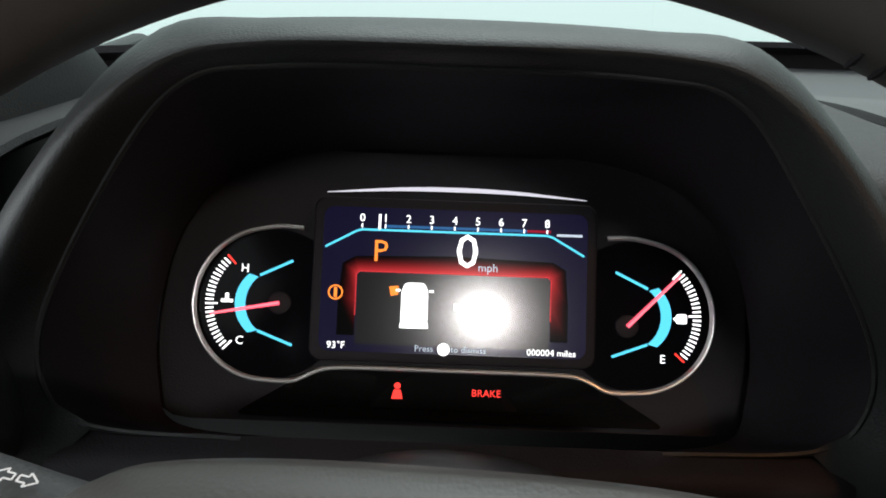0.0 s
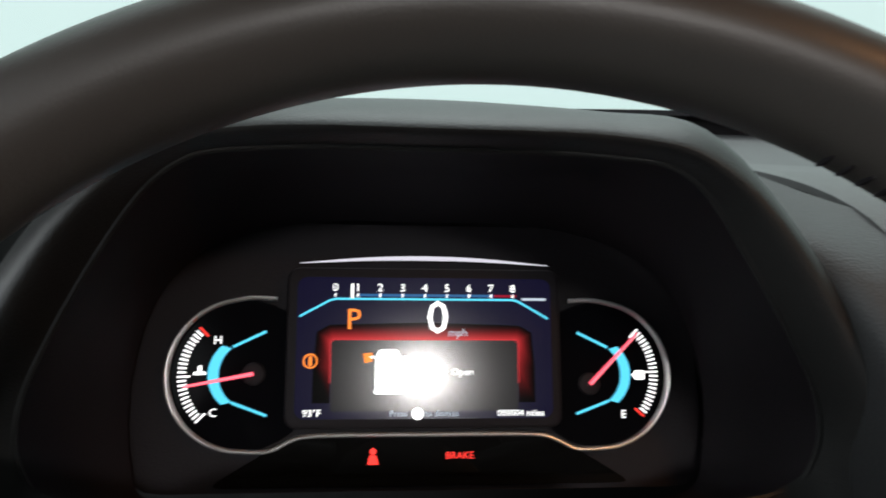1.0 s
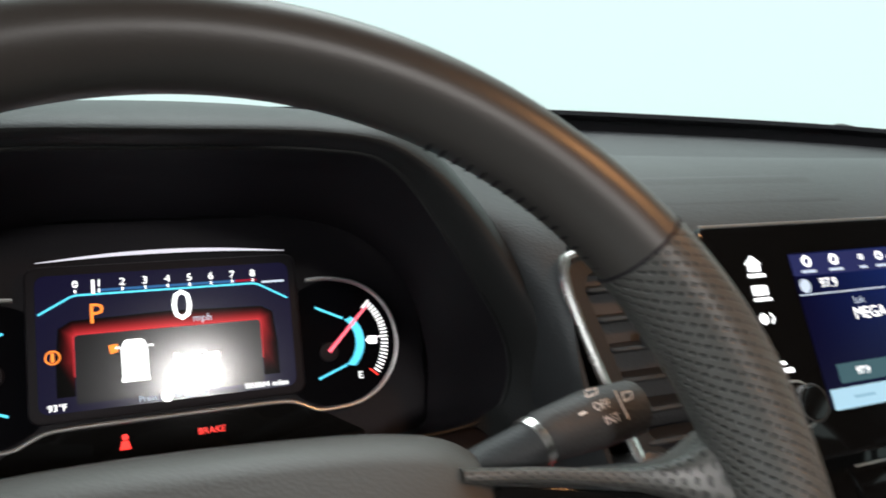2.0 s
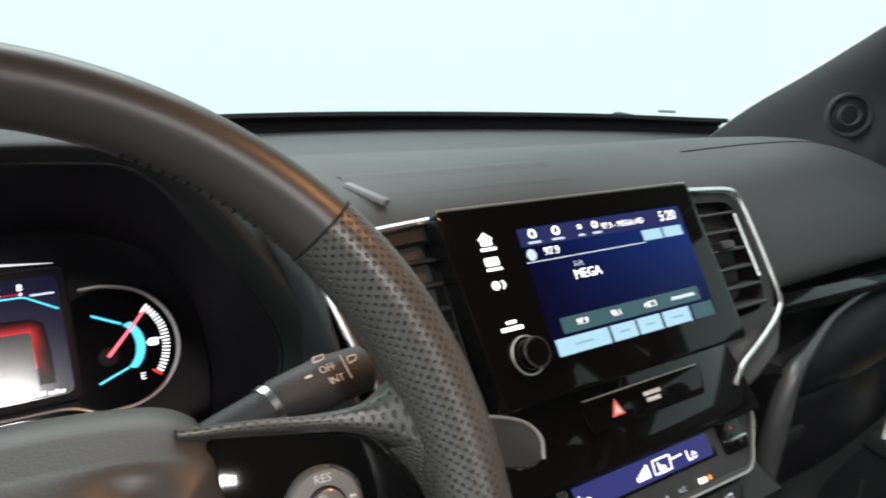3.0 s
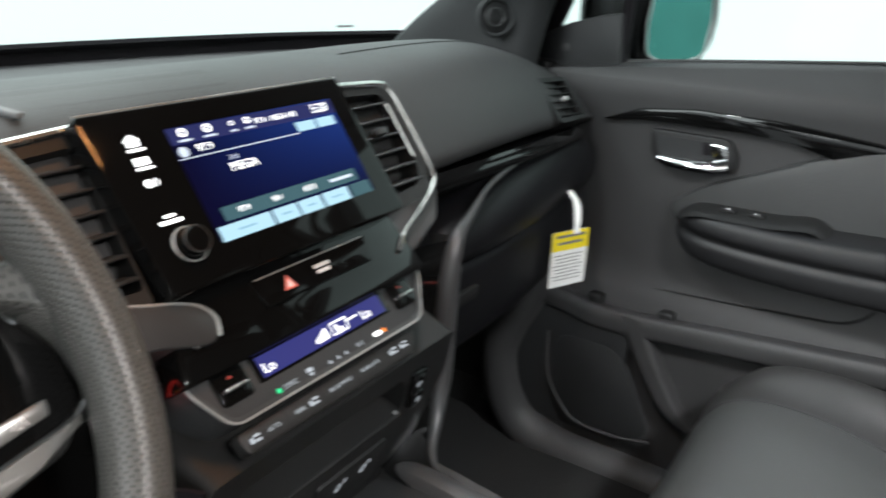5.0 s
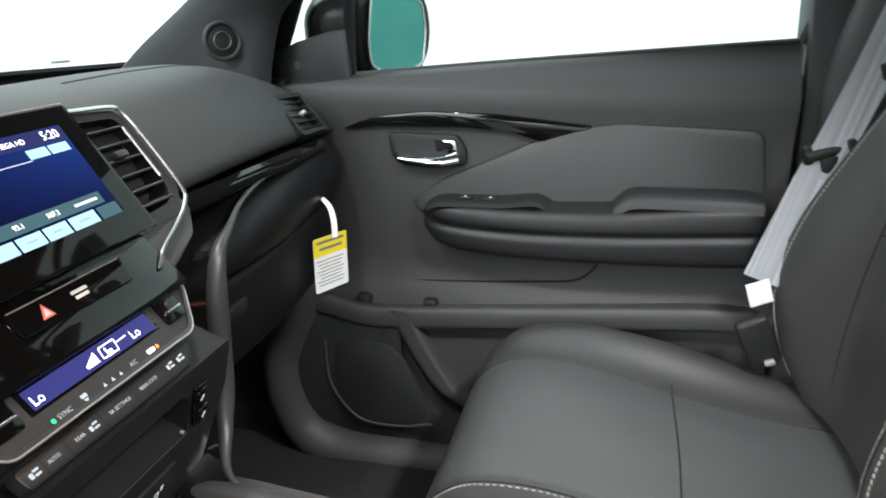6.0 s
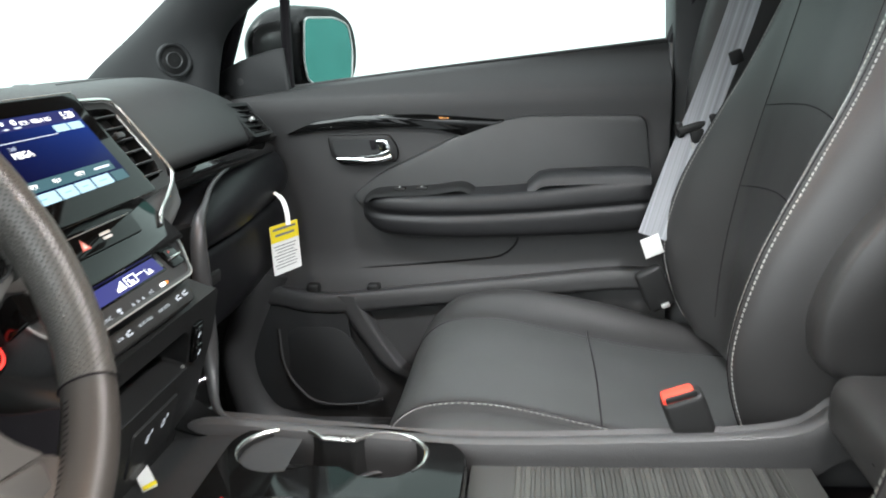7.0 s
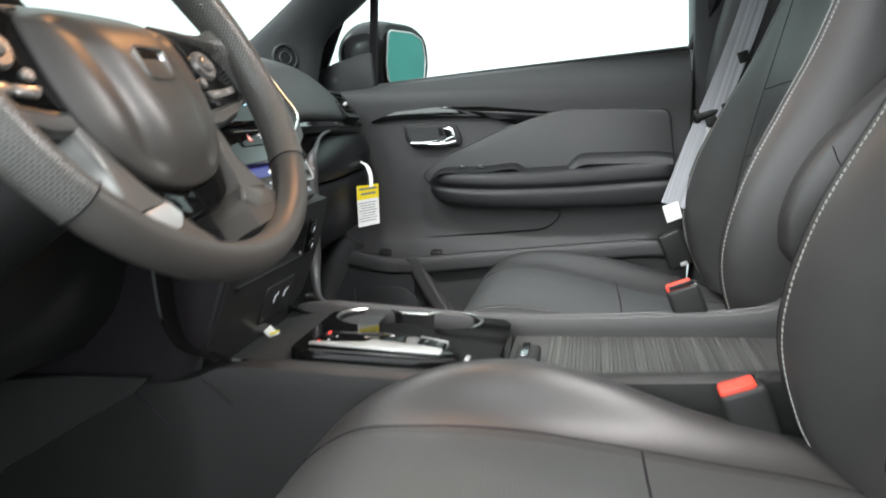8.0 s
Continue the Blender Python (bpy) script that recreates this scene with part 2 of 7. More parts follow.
def skin(rows, around=False, along=False, caps=False, bm=None):
    """A sheet over rows of equal length; around closes each row, along closes the list of rows."""
    bm = bm or bmesh.new()
    vs = [[bm.verts.new(p) for p in r] for r in rows]
    n, m = len(vs), len(vs[0])
    for i in range(n if along else n - 1):
        for j in range(m if around else m - 1):
            a, b, c, d = vs[i][j], vs[i][(j + 1) % m], vs[(i + 1) % n][(j + 1) % m], vs[(i + 1) % n][j]
            bm.faces.new((a, b, c, d))
    if caps:
        bm.faces.new(vs[0])
        bm.faces.new(vs[-1][::-1])
    return bm


def surface(rows, nu, nv, around=False, caps=False):
    """A smooth sheet through coarse rows of points, refined to nu rows of nv points."""
    fine = [spline(r, nv, around) for r in rows]
    cols = [spline([fine[i][j] for i in range(len(fine))], nu) for j in range(nv)]
    return skin([[cols[j][i] for j in range(nv)] for i in range(nu)], around, False, caps)


def thick(bm, depth):
    """Give an open sheet a real thickness."""
    bmesh.ops.recalc_face_normals(bm, faces=bm.faces)
    bmesh.ops.solidify(bm, geom=bm.faces[:], thickness=depth)
    return bm


def rrect(w, h, r, cx=0.0, cy=0.0, seg=4):
    out = []
    for sx, sy, a0 in ((1, 1, 0), (-1, 1, 90), (-1, -1, 180), (1, -1, 270)):
        for i in range(seg + 1):
            a = radians(a0 + 90 * i / seg)
            out.append((cx + sx * (w / 2 - r) + r * math.cos(a), cy + sy * (h / 2 - r) + r * math.sin(a)))
    return out


def rpoly(pts, r, seg=4):
    """A polygon with rounded corners."""
    out, k = [], len(pts)
    for i in range(k):
        p, a, b = Vector(pts[i]), Vector(pts[i - 1]), Vector(pts[(i + 1) % k])
        da, db = (a - p), (b - p)
        rr = min(r, da.length * 0.45, db.length * 0.45)
        s, e = p + da.normalized() * rr, p + db.normalized() * rr
        for j in range(seg + 1):
            t = j / seg
            q = s * (1 - t) ** 2 + p * 2 * t * (1 - t) + e * t * t
            out.append((q.x, q.y))
    return out


def plate(outline, m, d0, d1, bevel=0.0, bm=None):
    """A slab of that outline on the panel m, from depth d0 to d1, with a rounded front edge."""
    bm = bm or bmesh.new()
    cx = sum(p[0] for p in outline) / len(outline)
    cy = sum(p[1] for p in outline) / len(outline)
    w = max(abs(p[0] - cx) for p in outline)
    h = max(abs(p[1] - cy) for p in outline)

    def ring(d, inset):
        fx, fy = 1 - inset / max(w, 1e-6), 1 - inset / max(h, 1e-6)
        return [bm.verts.new(m @ Vector((cx + (p[0] - cx) * fx, cy + (p[1] - cy) * fy, d))) for p in outline]

    rings = [ring(d0, 0)]
    if bevel:
        s = 1 if d1 > d0 else -1
        rings += [ring(d1 - s * bevel, 0), ring(d1 - s * bevel * 0.3, bevel * 0.3), ring(d1, bevel)]
    else:
        rings.append(ring(d1, 0))
    n = len(outline)
    for a, b in zip(rings, rings[1:]):
        for i in range(n):
            bm.faces.new((a[i], a[(i + 1) % n], b[(i + 1) % n], b[i]))
    bm.faces.new(rings[-1])
    bm.faces.new(rings[0][::-1])
    return bm


def ring_plate(outer, inner, m, d0, d1, bm=None):
    """A flat frame between two outlines of equal count."""
    bm = bm or bmesh.new()
    n = len(outer)
    loops = [[bm.verts.new(m @ Vector((p[0], p[1], d))) for p in o] for o, d in ((outer, d0), (outer, d1), (inner, d1), (inner, d0))]
    for k in range(4):
        a, b = loops[k], loops[(k + 1) % 4]
        for i in range(n):
            bm.faces.new((a[i], a[(i + 1) % n], b[(i + 1) % n], b[i]))
    return bm


def box(w, d, h, m, bevel=0.003, seg=2):
    bm = bmesh.new()
    bmesh.ops.create_cube(bm, size=1, matrix=Matrix.Diagonal((w, d, h, 1)))
    if bevel:
        bmesh.ops.bevel(bm, geom=bm.edges[:], offset=bevel, segments=seg, affect="EDGES", profile=0.5)
    bm.transform(m)
    return bm


def tube(path, r, seg=10, closed=False, bm=None, flat=1.0, caps=True):
    """A round bar along a path; r is a radius or one radius a point."""
    bm = bm or bmesh.new()
    path = [Vector(p) for p in path]
    n = len(path)
    rr = r if isinstance(r, (list, tuple)) else [r] * n
    rows = []
    side = None
    for i in range(n):
        a = path[i - 1] if (closed or i > 0) else path[i]
        b = path[(i + 1) % n] if (closed or i < n - 1) else path[i]
        t = (b - a).normalized()
        if side is None:
            side = t.orthogonal().normalized()
        side = (side - t * side.dot(t)).normalized()
        up = t.cross(side)
        rows.append([path[i] + rr[i] * (side * math.cos(k * math.tau / seg) + up * flat * math.sin(k * math.tau / seg)) for k in range(seg)])
    return skin(rows, True, closed, caps and not closed, bm)


def disc(r, m, d0, d1, seg=32, bevel=0.0, cx=0.0, cy=0.0):
    return plate([(cx + r * math.cos(k * math.tau / seg), cy + r * math.sin(k * math.tau / seg)) for k in range(seg)], m, d0, d1, bevel)


def letters(text, size, m, cx, cy, depth, align="CENTER", turn=0.0):
    """Built-in letters as a flat mesh on the panel m."""
    curve = bpy.data.curves.new("letters", "FONT")
    curve.body, curve.size, curve.align_x, curve.align_y = text, size, align, "CENTER"
    curve.resolution_u = 2
    ob = bpy.data.objects.new("letters", curve)
    scene.collection.objects.link(ob)
    deps = bpy.context.evaluated_depsgraph_get()
    mesh = bpy.data.meshes.new_from_object(ob.evaluated_get(deps))
    bm = bmesh.new()
    bm.from_mesh(mesh)
    bpy.data.objects.remove(ob)
    bpy.data.curves.remove(curve)
    bpy.data.meshes.remove(mesh)
    bm.transform(m @ pose(cx, cy, depth, 0, 0, turn))
    return bm


def flat(outline, m, d, bm=None):
    bm = bm or bmesh.new()
    bm.faces.new([bm.verts.new(m @ Vector((x, y, d))) for x, y in outline])
    return bm


def bar2(a, b, w, m, d, bm=None):
    """A flat stroke from a to b on the panel m."""
    a, b = Vector(a), Vector(b)
    n = (b - a).normalized()
    s = Vector((-n.y, n.x)) * w / 2
    return flat([a + s, a - s, b - s, b + s], m, d, bm)


def stitch(path, parent, every=0.006, size=0.0011, length=0.0042, name="stitching", label="light contrast stitching", mat=None):
    """A row of separate thread stitches along a path."""
    bm = bmesh.new()
    pts = spline(path, max(8, int(sum((Vector(a) - Vector(b)).length for a, b in zip(path, path[1:])) / every)))
    for a, b in zip(pts, pts[1:]):
        t = (b - a)
        if t.length < 1e-6:
            continue
        q = t.to_track_quat("X", "Z").to_matrix().to_4x4()
        bmesh.ops.create_cube(bm, size=1, matrix=Matrix.Translation((a + b) / 2) @ q @ Matrix.Diagonal((min(length, t.length * 0.7), size, size, 1)))
    return part(name, bm, mat or THREAD, parent, label)


# ---- setting: studio ground, floor pan, roof, pillars, glass ----
def structure(ob, label, category=""):
    return tagged(ob, label, category, kind="structure")


ground = part("ground", box(400, 400, 0.1, pose(0, 0, -0.112), 0), STUDIO)
structure(ground, "pale grey studio floor around the car")

# curved wall glows by itself in place of bright surroundings
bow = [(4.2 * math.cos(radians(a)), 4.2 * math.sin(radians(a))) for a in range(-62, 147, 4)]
backdrop = part("backdrop", thick(skin([[(x, y, -0.06), (x, y, 1.5), (x * 0.99, y * 0.99, 5.0)] for x, y in bow]), 0.05), glow("backdrop_glow", (0.79, 0.97, 0.95), 1.0, 0.0))
structure(backdrop, "plain curved studio wall round the car, glowing by itself")

floor = part("floor", box(1.50, 2.3, 0.06, pose(0, -0.20, -0.03), 0.01), CARPET)
structure(floor, "black carpeted cabin floor")
firewall = part("wall_front", surface([[(x, 0.62, -0.02), (x, 0.74, 0.12), (x, 0.80, 0.30), (x, 0.84, 0.52), (x, 0.90, 0.66)] for x in (-0.76, 0, 0.76)], 8, 16), CARPET)
structure(firewall, "black carpeted footwell front wall")
mod = firewall.modifiers.new("thickness", "SOLIDIFY")
mod.thickness, mod.offset = 0.02, 0.0

rear_wall = part("wall_rear", box(1.56, 0.05, 1.15, pose(0, -1.38, 0.55), 0.02), LINER)
structure(rear_wall, "plain dark wall closing the cabin behind the seats")
headliner = part("ceiling", surface([[(x, 0.38 - 0.05 * (x / 0.5) ** 2, 1.06 - 0.05 * (x / 0.6) ** 2), (x, 0.0, 1.15 - 0.05 * (x / 0.6) ** 2), (x, -0.6, 1.17 - 0.05 * (x / 0.6) ** 2), (x, -1.40, 1.12 - 0.05 * (x / 0.6) ** 2)]
                                    for x in (-0.62, -0.35, 0, 0.35, 0.62)], 12, 16), LINER)
structure(headliner, "grey cloth headliner")
mod = headliner.modifiers.new("thickness", "SOLIDIFY")
mod.thickness, mod.offset = 0.03, 1.0


def a_pillar(side, name, label):
    """Windscreen pillar: a broad rounded cover that runs from the dashboard end up to the roof."""
    s = side
    rows = []
    # foot to roof: front edge, crown, rear edge, outer side
    for f, (front, crown, rear, out) in enumerate((
        ((0.660, 0.712, 0.665), (0.655, 0.560, 0.672), (0.690, 0.425, 0.668), (0.800, 0.560, 0.665)),
        ((0.660, 0.632, 0.735), (0.650, 0.520, 0.738), (0.697, 0.414, 0.735), (0.800, 0.530, 0.735)),
        ((0.658, 0.540, 0.800), (0.648, 0.460, 0.800), (0.700, 0.392, 0.796), (0.790, 0.460, 0.790)),
        ((0.648, 0.430, 0.880), (0.642, 0.360, 0.880), (0.695, 0.300, 0.872), (0.770, 0.350, 0.865)),
        ((0.610, 0.240, 1.010), (0.605, 0.180, 1.010), (0.645, 0.130, 1.000), (0.720, 0.170, 0.995)),
    )):
        rows.append([(s * p[0], p[1], p[2]) for p in (front, crown, rear, out)])
    ob = part(name, surface(rows, 20, 20, around=True, caps=True), PILLAR)
    return structure(ob, label)


a_pillar(1, "pillar_1", "dark grey textured windscreen pillar cover with a tweeter")
a_pillar(-1, "pillar_2", "dark grey textured windscreen pillar cover on the driver side")


def windscreen():
    rows = []
    for x in (-0.70, -0.45, 0, 0.45, 0.70):
        yb = 0.91 - 0.36 * x * x
        rows.append([(x, yb, 0.684), (x * 0.97, yb - 0.28, 0.88), (x * 0.93, yb - 0.52 + 0.05 * (x / 0.7) ** 2, 1.04)])
    ob = part("window_1", surface(rows, 20, 12), GLASS)
    ob.visible_shadow = False
    structure(ob, "clear windscreen glass")
    band = []
    for x in (-0.72, -0.45, 0, 0.45, 0.72):
        yb = 0.905 - 0.36 * x * x
        band.append([(x, yb, 0.64), (x, yb + 0.004, 0.694), (x, yb - 0.014, 0.706)])
    ob = part("trim", thick(surface(band, 24, 5), 0.006), SHROUD)
    structure(ob, "black ceramic edge along the windscreen foot")


windscreen()

# B-pillars and side shell of the cabin
for s, name in ((1, "pillar_3"), (-1, "pillar_4")):
    rows = []
    for z, y0, x0 in ((0.0, -0.36, 0.74), (0.45, -0.40, 0.74), (0.75, -0.415, 0.72), (1.12, -0.52, 0.60)):
        rows.append([(s * (x0 - 0.012), y0, z), (s * (x0 - 0.03), y0 - 0.05, z), (s * (x0 - 0.03), y0 - 0.15, z), (s * (x0 + 0.03), y0 - 0.21, z), (s * (x0 + 0.08), y0 - 0.10, z), (s * (x0 + 0.05), y0 - 0.01, z)])
    ob = part(name, surface(rows, 20, 24, around=True, caps=True), DASH)
    structure(ob, "dark grey plastic cover of the pillar behind the front door")
    jamb = part("door_jamb", box(0.10, 0.10, 1.10, pose(s * 0.80, -0.435, 0.48, -2, 0, 0), 0.01), PILLAR)
    structure(jamb, "black door seal and jamb")
    quarter = part("wall_rear_side", box(0.05, 0.95, 0.72, pose(s * 0.77, -0.98, 0.36), 0.02), LINER)
    structure(quarter, "plain dark rear side wall of the cabin")
    sill = part("sill", box(0.10, 1.35, 0.16, pose(s * 0.77, 0.08, -0.02), 0.025, 3), HARD)
    structure(sill, "black plastic door sill cover")
    roof_rail = part("roof_rail", tube(spline([(s * 0.66, 0.24, 0.99), (s * 0.655, 0.0, 1.08), (s * 0.645, -0.5, 1.125), (s * 0.64, -1.38, 1.08)], 24), 0.045, 10), LINER)
    structure(roof_rail, "grey cloth roof rail")


# ---- dashboard ----
dash = thing("dashboard", "charcoal soft-touch dashboard below the windscreen", "dashboard", place=(0, 0.45, 0.60))


def dash_profile(x):
    drop = 0.055 * max(0.0, (abs(x) - 0.40) / 0.30) ** 1.6
    yb = 0.90 - 0.36 * x * x
    yr = min(0.624 - 0.145 * x, yb - 0.07)
    k = -0.030 * (x / 0.7) ** 2 if x > 0 else 0.012 * (x / 0.7) ** 2
    return [(x, yb, 0.678), (x, yb * 0.5 + yr * 0.5, 0.681 - drop * 0.2), (x, yr + 0.012, 0.688 - drop * 0.4), (x, yr, 0.700 - drop * 0.4),
            (x, yr * 0.5 + 0.22 - k * 0.5, 0.720 - drop * 0.7), (x, 0.44 - k, 0.731 - drop * 0.8), (x, 0.375 - k, 0.722 - drop), (x, 0.335 - k, 0.690 - drop * 0.9), (x, 0.312 - k, 0.650 - drop * 0.7),
            (x, 0.306 - k, 0.620 - drop * 0.3), (x, 0.345, 0.606 - drop * 0.2)]


part("upper_pad", thick(surface([dash_profile(x) for x in (-0.180, -0.09, 0.0, 0.15, 0.35, 0.5, 0.62, 0.70, 0.735)], 50, 44), 0.004), DASH, dash)
part("end_pad", thick(surface([dash_profile(x) for x in (-0.735, -0.70, -0.65, -0.595)], 14, 44), 0.004), DASH, dash)
part("rear_pad", thick(surface([dash_profile(x)[:4] + [(x, 0.512, 0.714), (x, 0.50, 0.66), (x, 0.50, 0.56)] for x in (-0.592, -0.5, -0.385, -0.27, -0.183)], 20, 24), 0.004), DASH, dash)
# raised strip for the sun sensor and the seam across the pad
part("sensor_strip", surface([[(x, 0.3740, 0.7180), (x, 0.3800, 0.7238), (x, 0.40, 0.7282), (x, 0.418, 0.7309), (x, 0.4195, 0.7240)] for x in (-0.142, -0.05, 0.045)], 8, 20), DASH, dash)
part("sensor_edge", box(0.007, 0.036, 0.005, pose(-0.1375, 0.384, 0.7262, 9, 0, 22), 0.002), material("light_grey_plastic", (0.16, 0.165, 0.17), 0.5), dash)
pad_grid = fine_grid([dash_profile(x) for x in (-0.180, -0.09, 0.0, 0.15, 0.35, 0.5, 0.62, 0.70, 0.735)], 50, 44)
part("pad_seam", tube(on_grid(pad_grid, [(0.42, 0.545), (0.55, 0.535), (0.70, 0.525), (0.85, 0.515), (0.97, 0.51)], 0.0, 40), 0.0010, 6), SHROUD, dash)
# lower fascia that closes the space under the pad
part("lower_fascia", thick(surface([[(x, 0.36, 0.612 if x > -0.2 else 0.575), (x, 0.40, 0.55), (x, 0.44, 0.42), (x, 0.52, 0.36), (x, 0.80, 0.34)] for x in (-0.73, -0.5, -0.3, -0.18, 0.0, 0.3, 0.73)], 14, 20), 0.006), HARD, dash)

# knee pad and glove box on the passenger side
glove_rows = []
for x, dy, dz in ((0.232, 0.020, -0.048), (0.262, 0.0, -0.030), (0.33, -0.006, -0.014), (0.42, -0.004, -0.003), (0.55, 0.010, 0.003), (0.66, 0.022, 0.0), (0.705, 0.05, -0.006)):
    glove_rows.append([(x, 0.375 + dy, 0.598 + dz), (x, 0.318 + dy, 0.592 + dz), (x, 0.288 + dy, 0.572 + dz * 0.8), (x, 0.278 + dy, 0.540 + dz * 0.4), (x, 0.288 + dy, 0.512), (x, 0.312 + dy, 0.506)])
part("knee_pad", thick(surface(glove_rows, 40, 24), 0.004), KNEE, dash, "black stitched knee pad")
lid_rows = []
for x, dy in ((0.232, 0.022), (0.27, 0.004), (0.40, 0.0), (0.55, 0.014), (0.66, 0.026), (0.695, 0.05)):
    lid_rows.append([(x, 0.317 + dy, 0.505), (x, 0.290 + dy, 0.503), (x, 0.284 + dy, 0.47), (x, 0.288 + dy, 0.42), (x, 0.305 + dy, 0.388), (x, 0.36 + dy, 0.372), (x, 0.46, 0.368)])
lid = part("glove_box_lid", thick(surface(lid_rows, 30, 24), 0.004), KNEE, dash)
part("latch", box(0.05, 0.012, 0.018, pose(0.285, 0.288, 0.468, 8), 0.004), HARD, lid)
# gloss strip between pad and knee pad
part("gloss_strip", thick(surface([[(x, y + 0.012, 0.614 - d), (x, y, 0.606 - d), (x, y + 0.004, 0.594 - d), (x, y + 0.02, 0.588 - d)] for x, y, d in ((0.20, 0.300, 0.0), (0.35, 0.292, 0.0), (0.50, 0.296, 0.004), (0.64, 0.312, 0.012))], 24, 8), 0.003), PIANO, dash, "piano black trim strip")
# sweeping wing that joins the dashboard to the console
wing = [(0.420, 0.298, 0.600), (0.330, 0.288, 0.588), (0.272, 0.276, 0.570), (0.238, 0.270, 0.556), (0.222, 0.268, 0.520), (0.216, 0.268, 0.460), (0.211, 0.266, 0.405), (0.192, 0.258, 0.368), (0.155, 0.236, 0.345), (0.130, 0.19, 0.335)]
part("console_wing", tube(spline(wing, 60), [0.003 + 0.0105 * math.sin(math.pi * min(1.0, max(0.0, (i - 6) / 53))) ** 2 for i in range(60)], 12), GREYPAINT, dash, "satin grey wing running down to the console")
wing = wing[2:]
part("wing_cheek", thick(surface([[(p[0] + 0.002, p[1], p[2]), ((p[0] + 0.12) / 2, p[1] + 0.028, p[2] - 0.004), (0.118, p[1] + 0.034, p[2] - 0.006)] for p in wing[1:]], 24, 8), 0.003), PIANO, dash)
part("wing_cheek", thick(surface([[(-p[0] * 0.98, p[1] + 0.012, p[2] + 0.01), (-(p[0] + 0.12) / 2, p[1] + 0.028, p[2] + 0.006), (-0.118, p[1] + 0.034, p[2] + 0.004)] for p in wing[1:]], 24, 8), 0.003), PIANO, dash)
part("wing_side", thick(surface([[(p[0] + 0.004, p[1] + 0.002, p[2]), (p[0] + 0.010, p[1] + 0.06, p[2] - 0.01), (p[0] - 0.02, p[1] + 0.20, p[2] - 0.04)] for p in wing[1:]], 24, 8), 0.003), HARD, dash)
part("shoulder", thick(surface([[(-0.232, 0.470, 0.742), (-0.195, 0.430, 0.732), (-0.170, 0.40, 0.728)], [(-0.226, 0.378, 0.722), (-0.206, 0.356, 0.716), (-0.190, 0.345, 0.712)], [(-0.204, 0.352, 0.672), (-0.202, 0.318, 0.668), (-0.200, 0.304, 0.664)], [(-0.200, 0.345, 0.625), (-0.196, 0.300, 0.618), (-0.190, 0.275, 0.612)], [(-0.198, 0.350, 0.585), (-0.190, 0.305, 0.578), (-0.180, 0.275, 0.572)]], 24, 12), 0.003), PILLAR, dash)
# driver's knee panel and the dashboard's left end
part("driver_knee_panel", thick(surface([[(x, 0.330 + e, 0.598), (x, 0.318 + e, 0.580), (x, 0.335 + e, 0.52), (x, 0.365 + e, 0.42), (x, 0.42 + e, 0.36)] for x, e in ((-0.735, 0.03), (-0.66, 0.01), (-0.55, 0.02), (-0.385, 0.03), (-0.25, 0.02), (-0.13, 0.0))], 24, 18), 0.005), HARD, dash)
for s in (-1, 1):
    ob = part("kick_panel", box(0.03, 0.56, 0.70, pose(s * 0.750, 0.70, 0.33), 0.01), HARD)
    structure(ob, "black plastic kick panel at the footwell side")


sweep = spline([(0.712, 0.372, 0.345), (0.706, 0.395, 0.300), (0.702, 0.435, 0.216), (0.700, 0.450, 0.165), (0.700, 0.440, 0.090), (0.700, 0.408, 0.030), (0.702, 0.335, 0.0), (0.705, 0.20, -0.004), (0.708, -0.30, -0.004)], 50)
kick = part("kick_panel", tube(sweep, [0.030] * 50, 14, flat=1.3), DASH)
structure(kick, "dark grey moulded kick panel sweeping into the door sill")


def end_vent(side, group="dashboard vents"):
    """Squarish vent let into the rounded end of the dashboard pad."""
    s = side
    v = thing("air_vent", "black dashboard end vent with horizontal slats", "air vent", group, place=(s * 0.606, 0.338, 0.642))
    ex, ey = Vector((s * 0.997, 0.03 * s * s, 0)).normalized(), Vector((s * 0.06, 0.640, 0.765)).normalized()
    ez = ex.cross(ey).normalized() * (1 if s > 0 else -1)
    ex = ey.cross(ez).normalized()
    m = Matrix(((ex.x, ey.x, ez.x, s * 0.608), (ex.y, ey.y, ez.y, 0.3385), (ex.z, ey.z, ez.z, 0.6425), (0, 0, 0, 1)))
    outer, inner = rpoly([(-0.045, 0.036), (0.043, 0.036), (0.049, -0.034), (-0.041, -0.036)], 0.008), rpoly([(-0.038, 0.029), (0.036, 0.029), (0.041, -0.028), (-0.034, -0.029)], 0.005)
    part("vent_frame", ring_plate(outer, inner, m, -0.022, 0.0035), HARD, v)
    part("vent_cavity", plate(inner, m, -0.024, -0.018), SHROUD, v)
    for k in range(5):
        y = 0.0225 - k * 0.0112
        part("slat", box(0.070, 0.0028, 0.014, m @ pose(0.0005 - y * 0.05, y, -0.0045, 22), 0.001, 1), HARD, v)
    part("vent_blade", box(0.0016, 0.052, 0.010, m @ pose(0.004, 0, -0.011), 0.0004, 1), HARD, v)
    part("vent_tab", box(0.010, 0.007, 0.010, m @ pose(0.004, -0.001, 0.004), 0.002), SATIN, v)
    return v


end_vent(1)
end_vent(-1)

# ---- instrument cluster ----
CL = slant(-0.383, 0.441, 0.652, 29)
cluster = thing("instrument_cluster", "lit instrument cluster with colour display under a black hood", "instrument cluster", place=(-0.385, 0.44, 0.65))


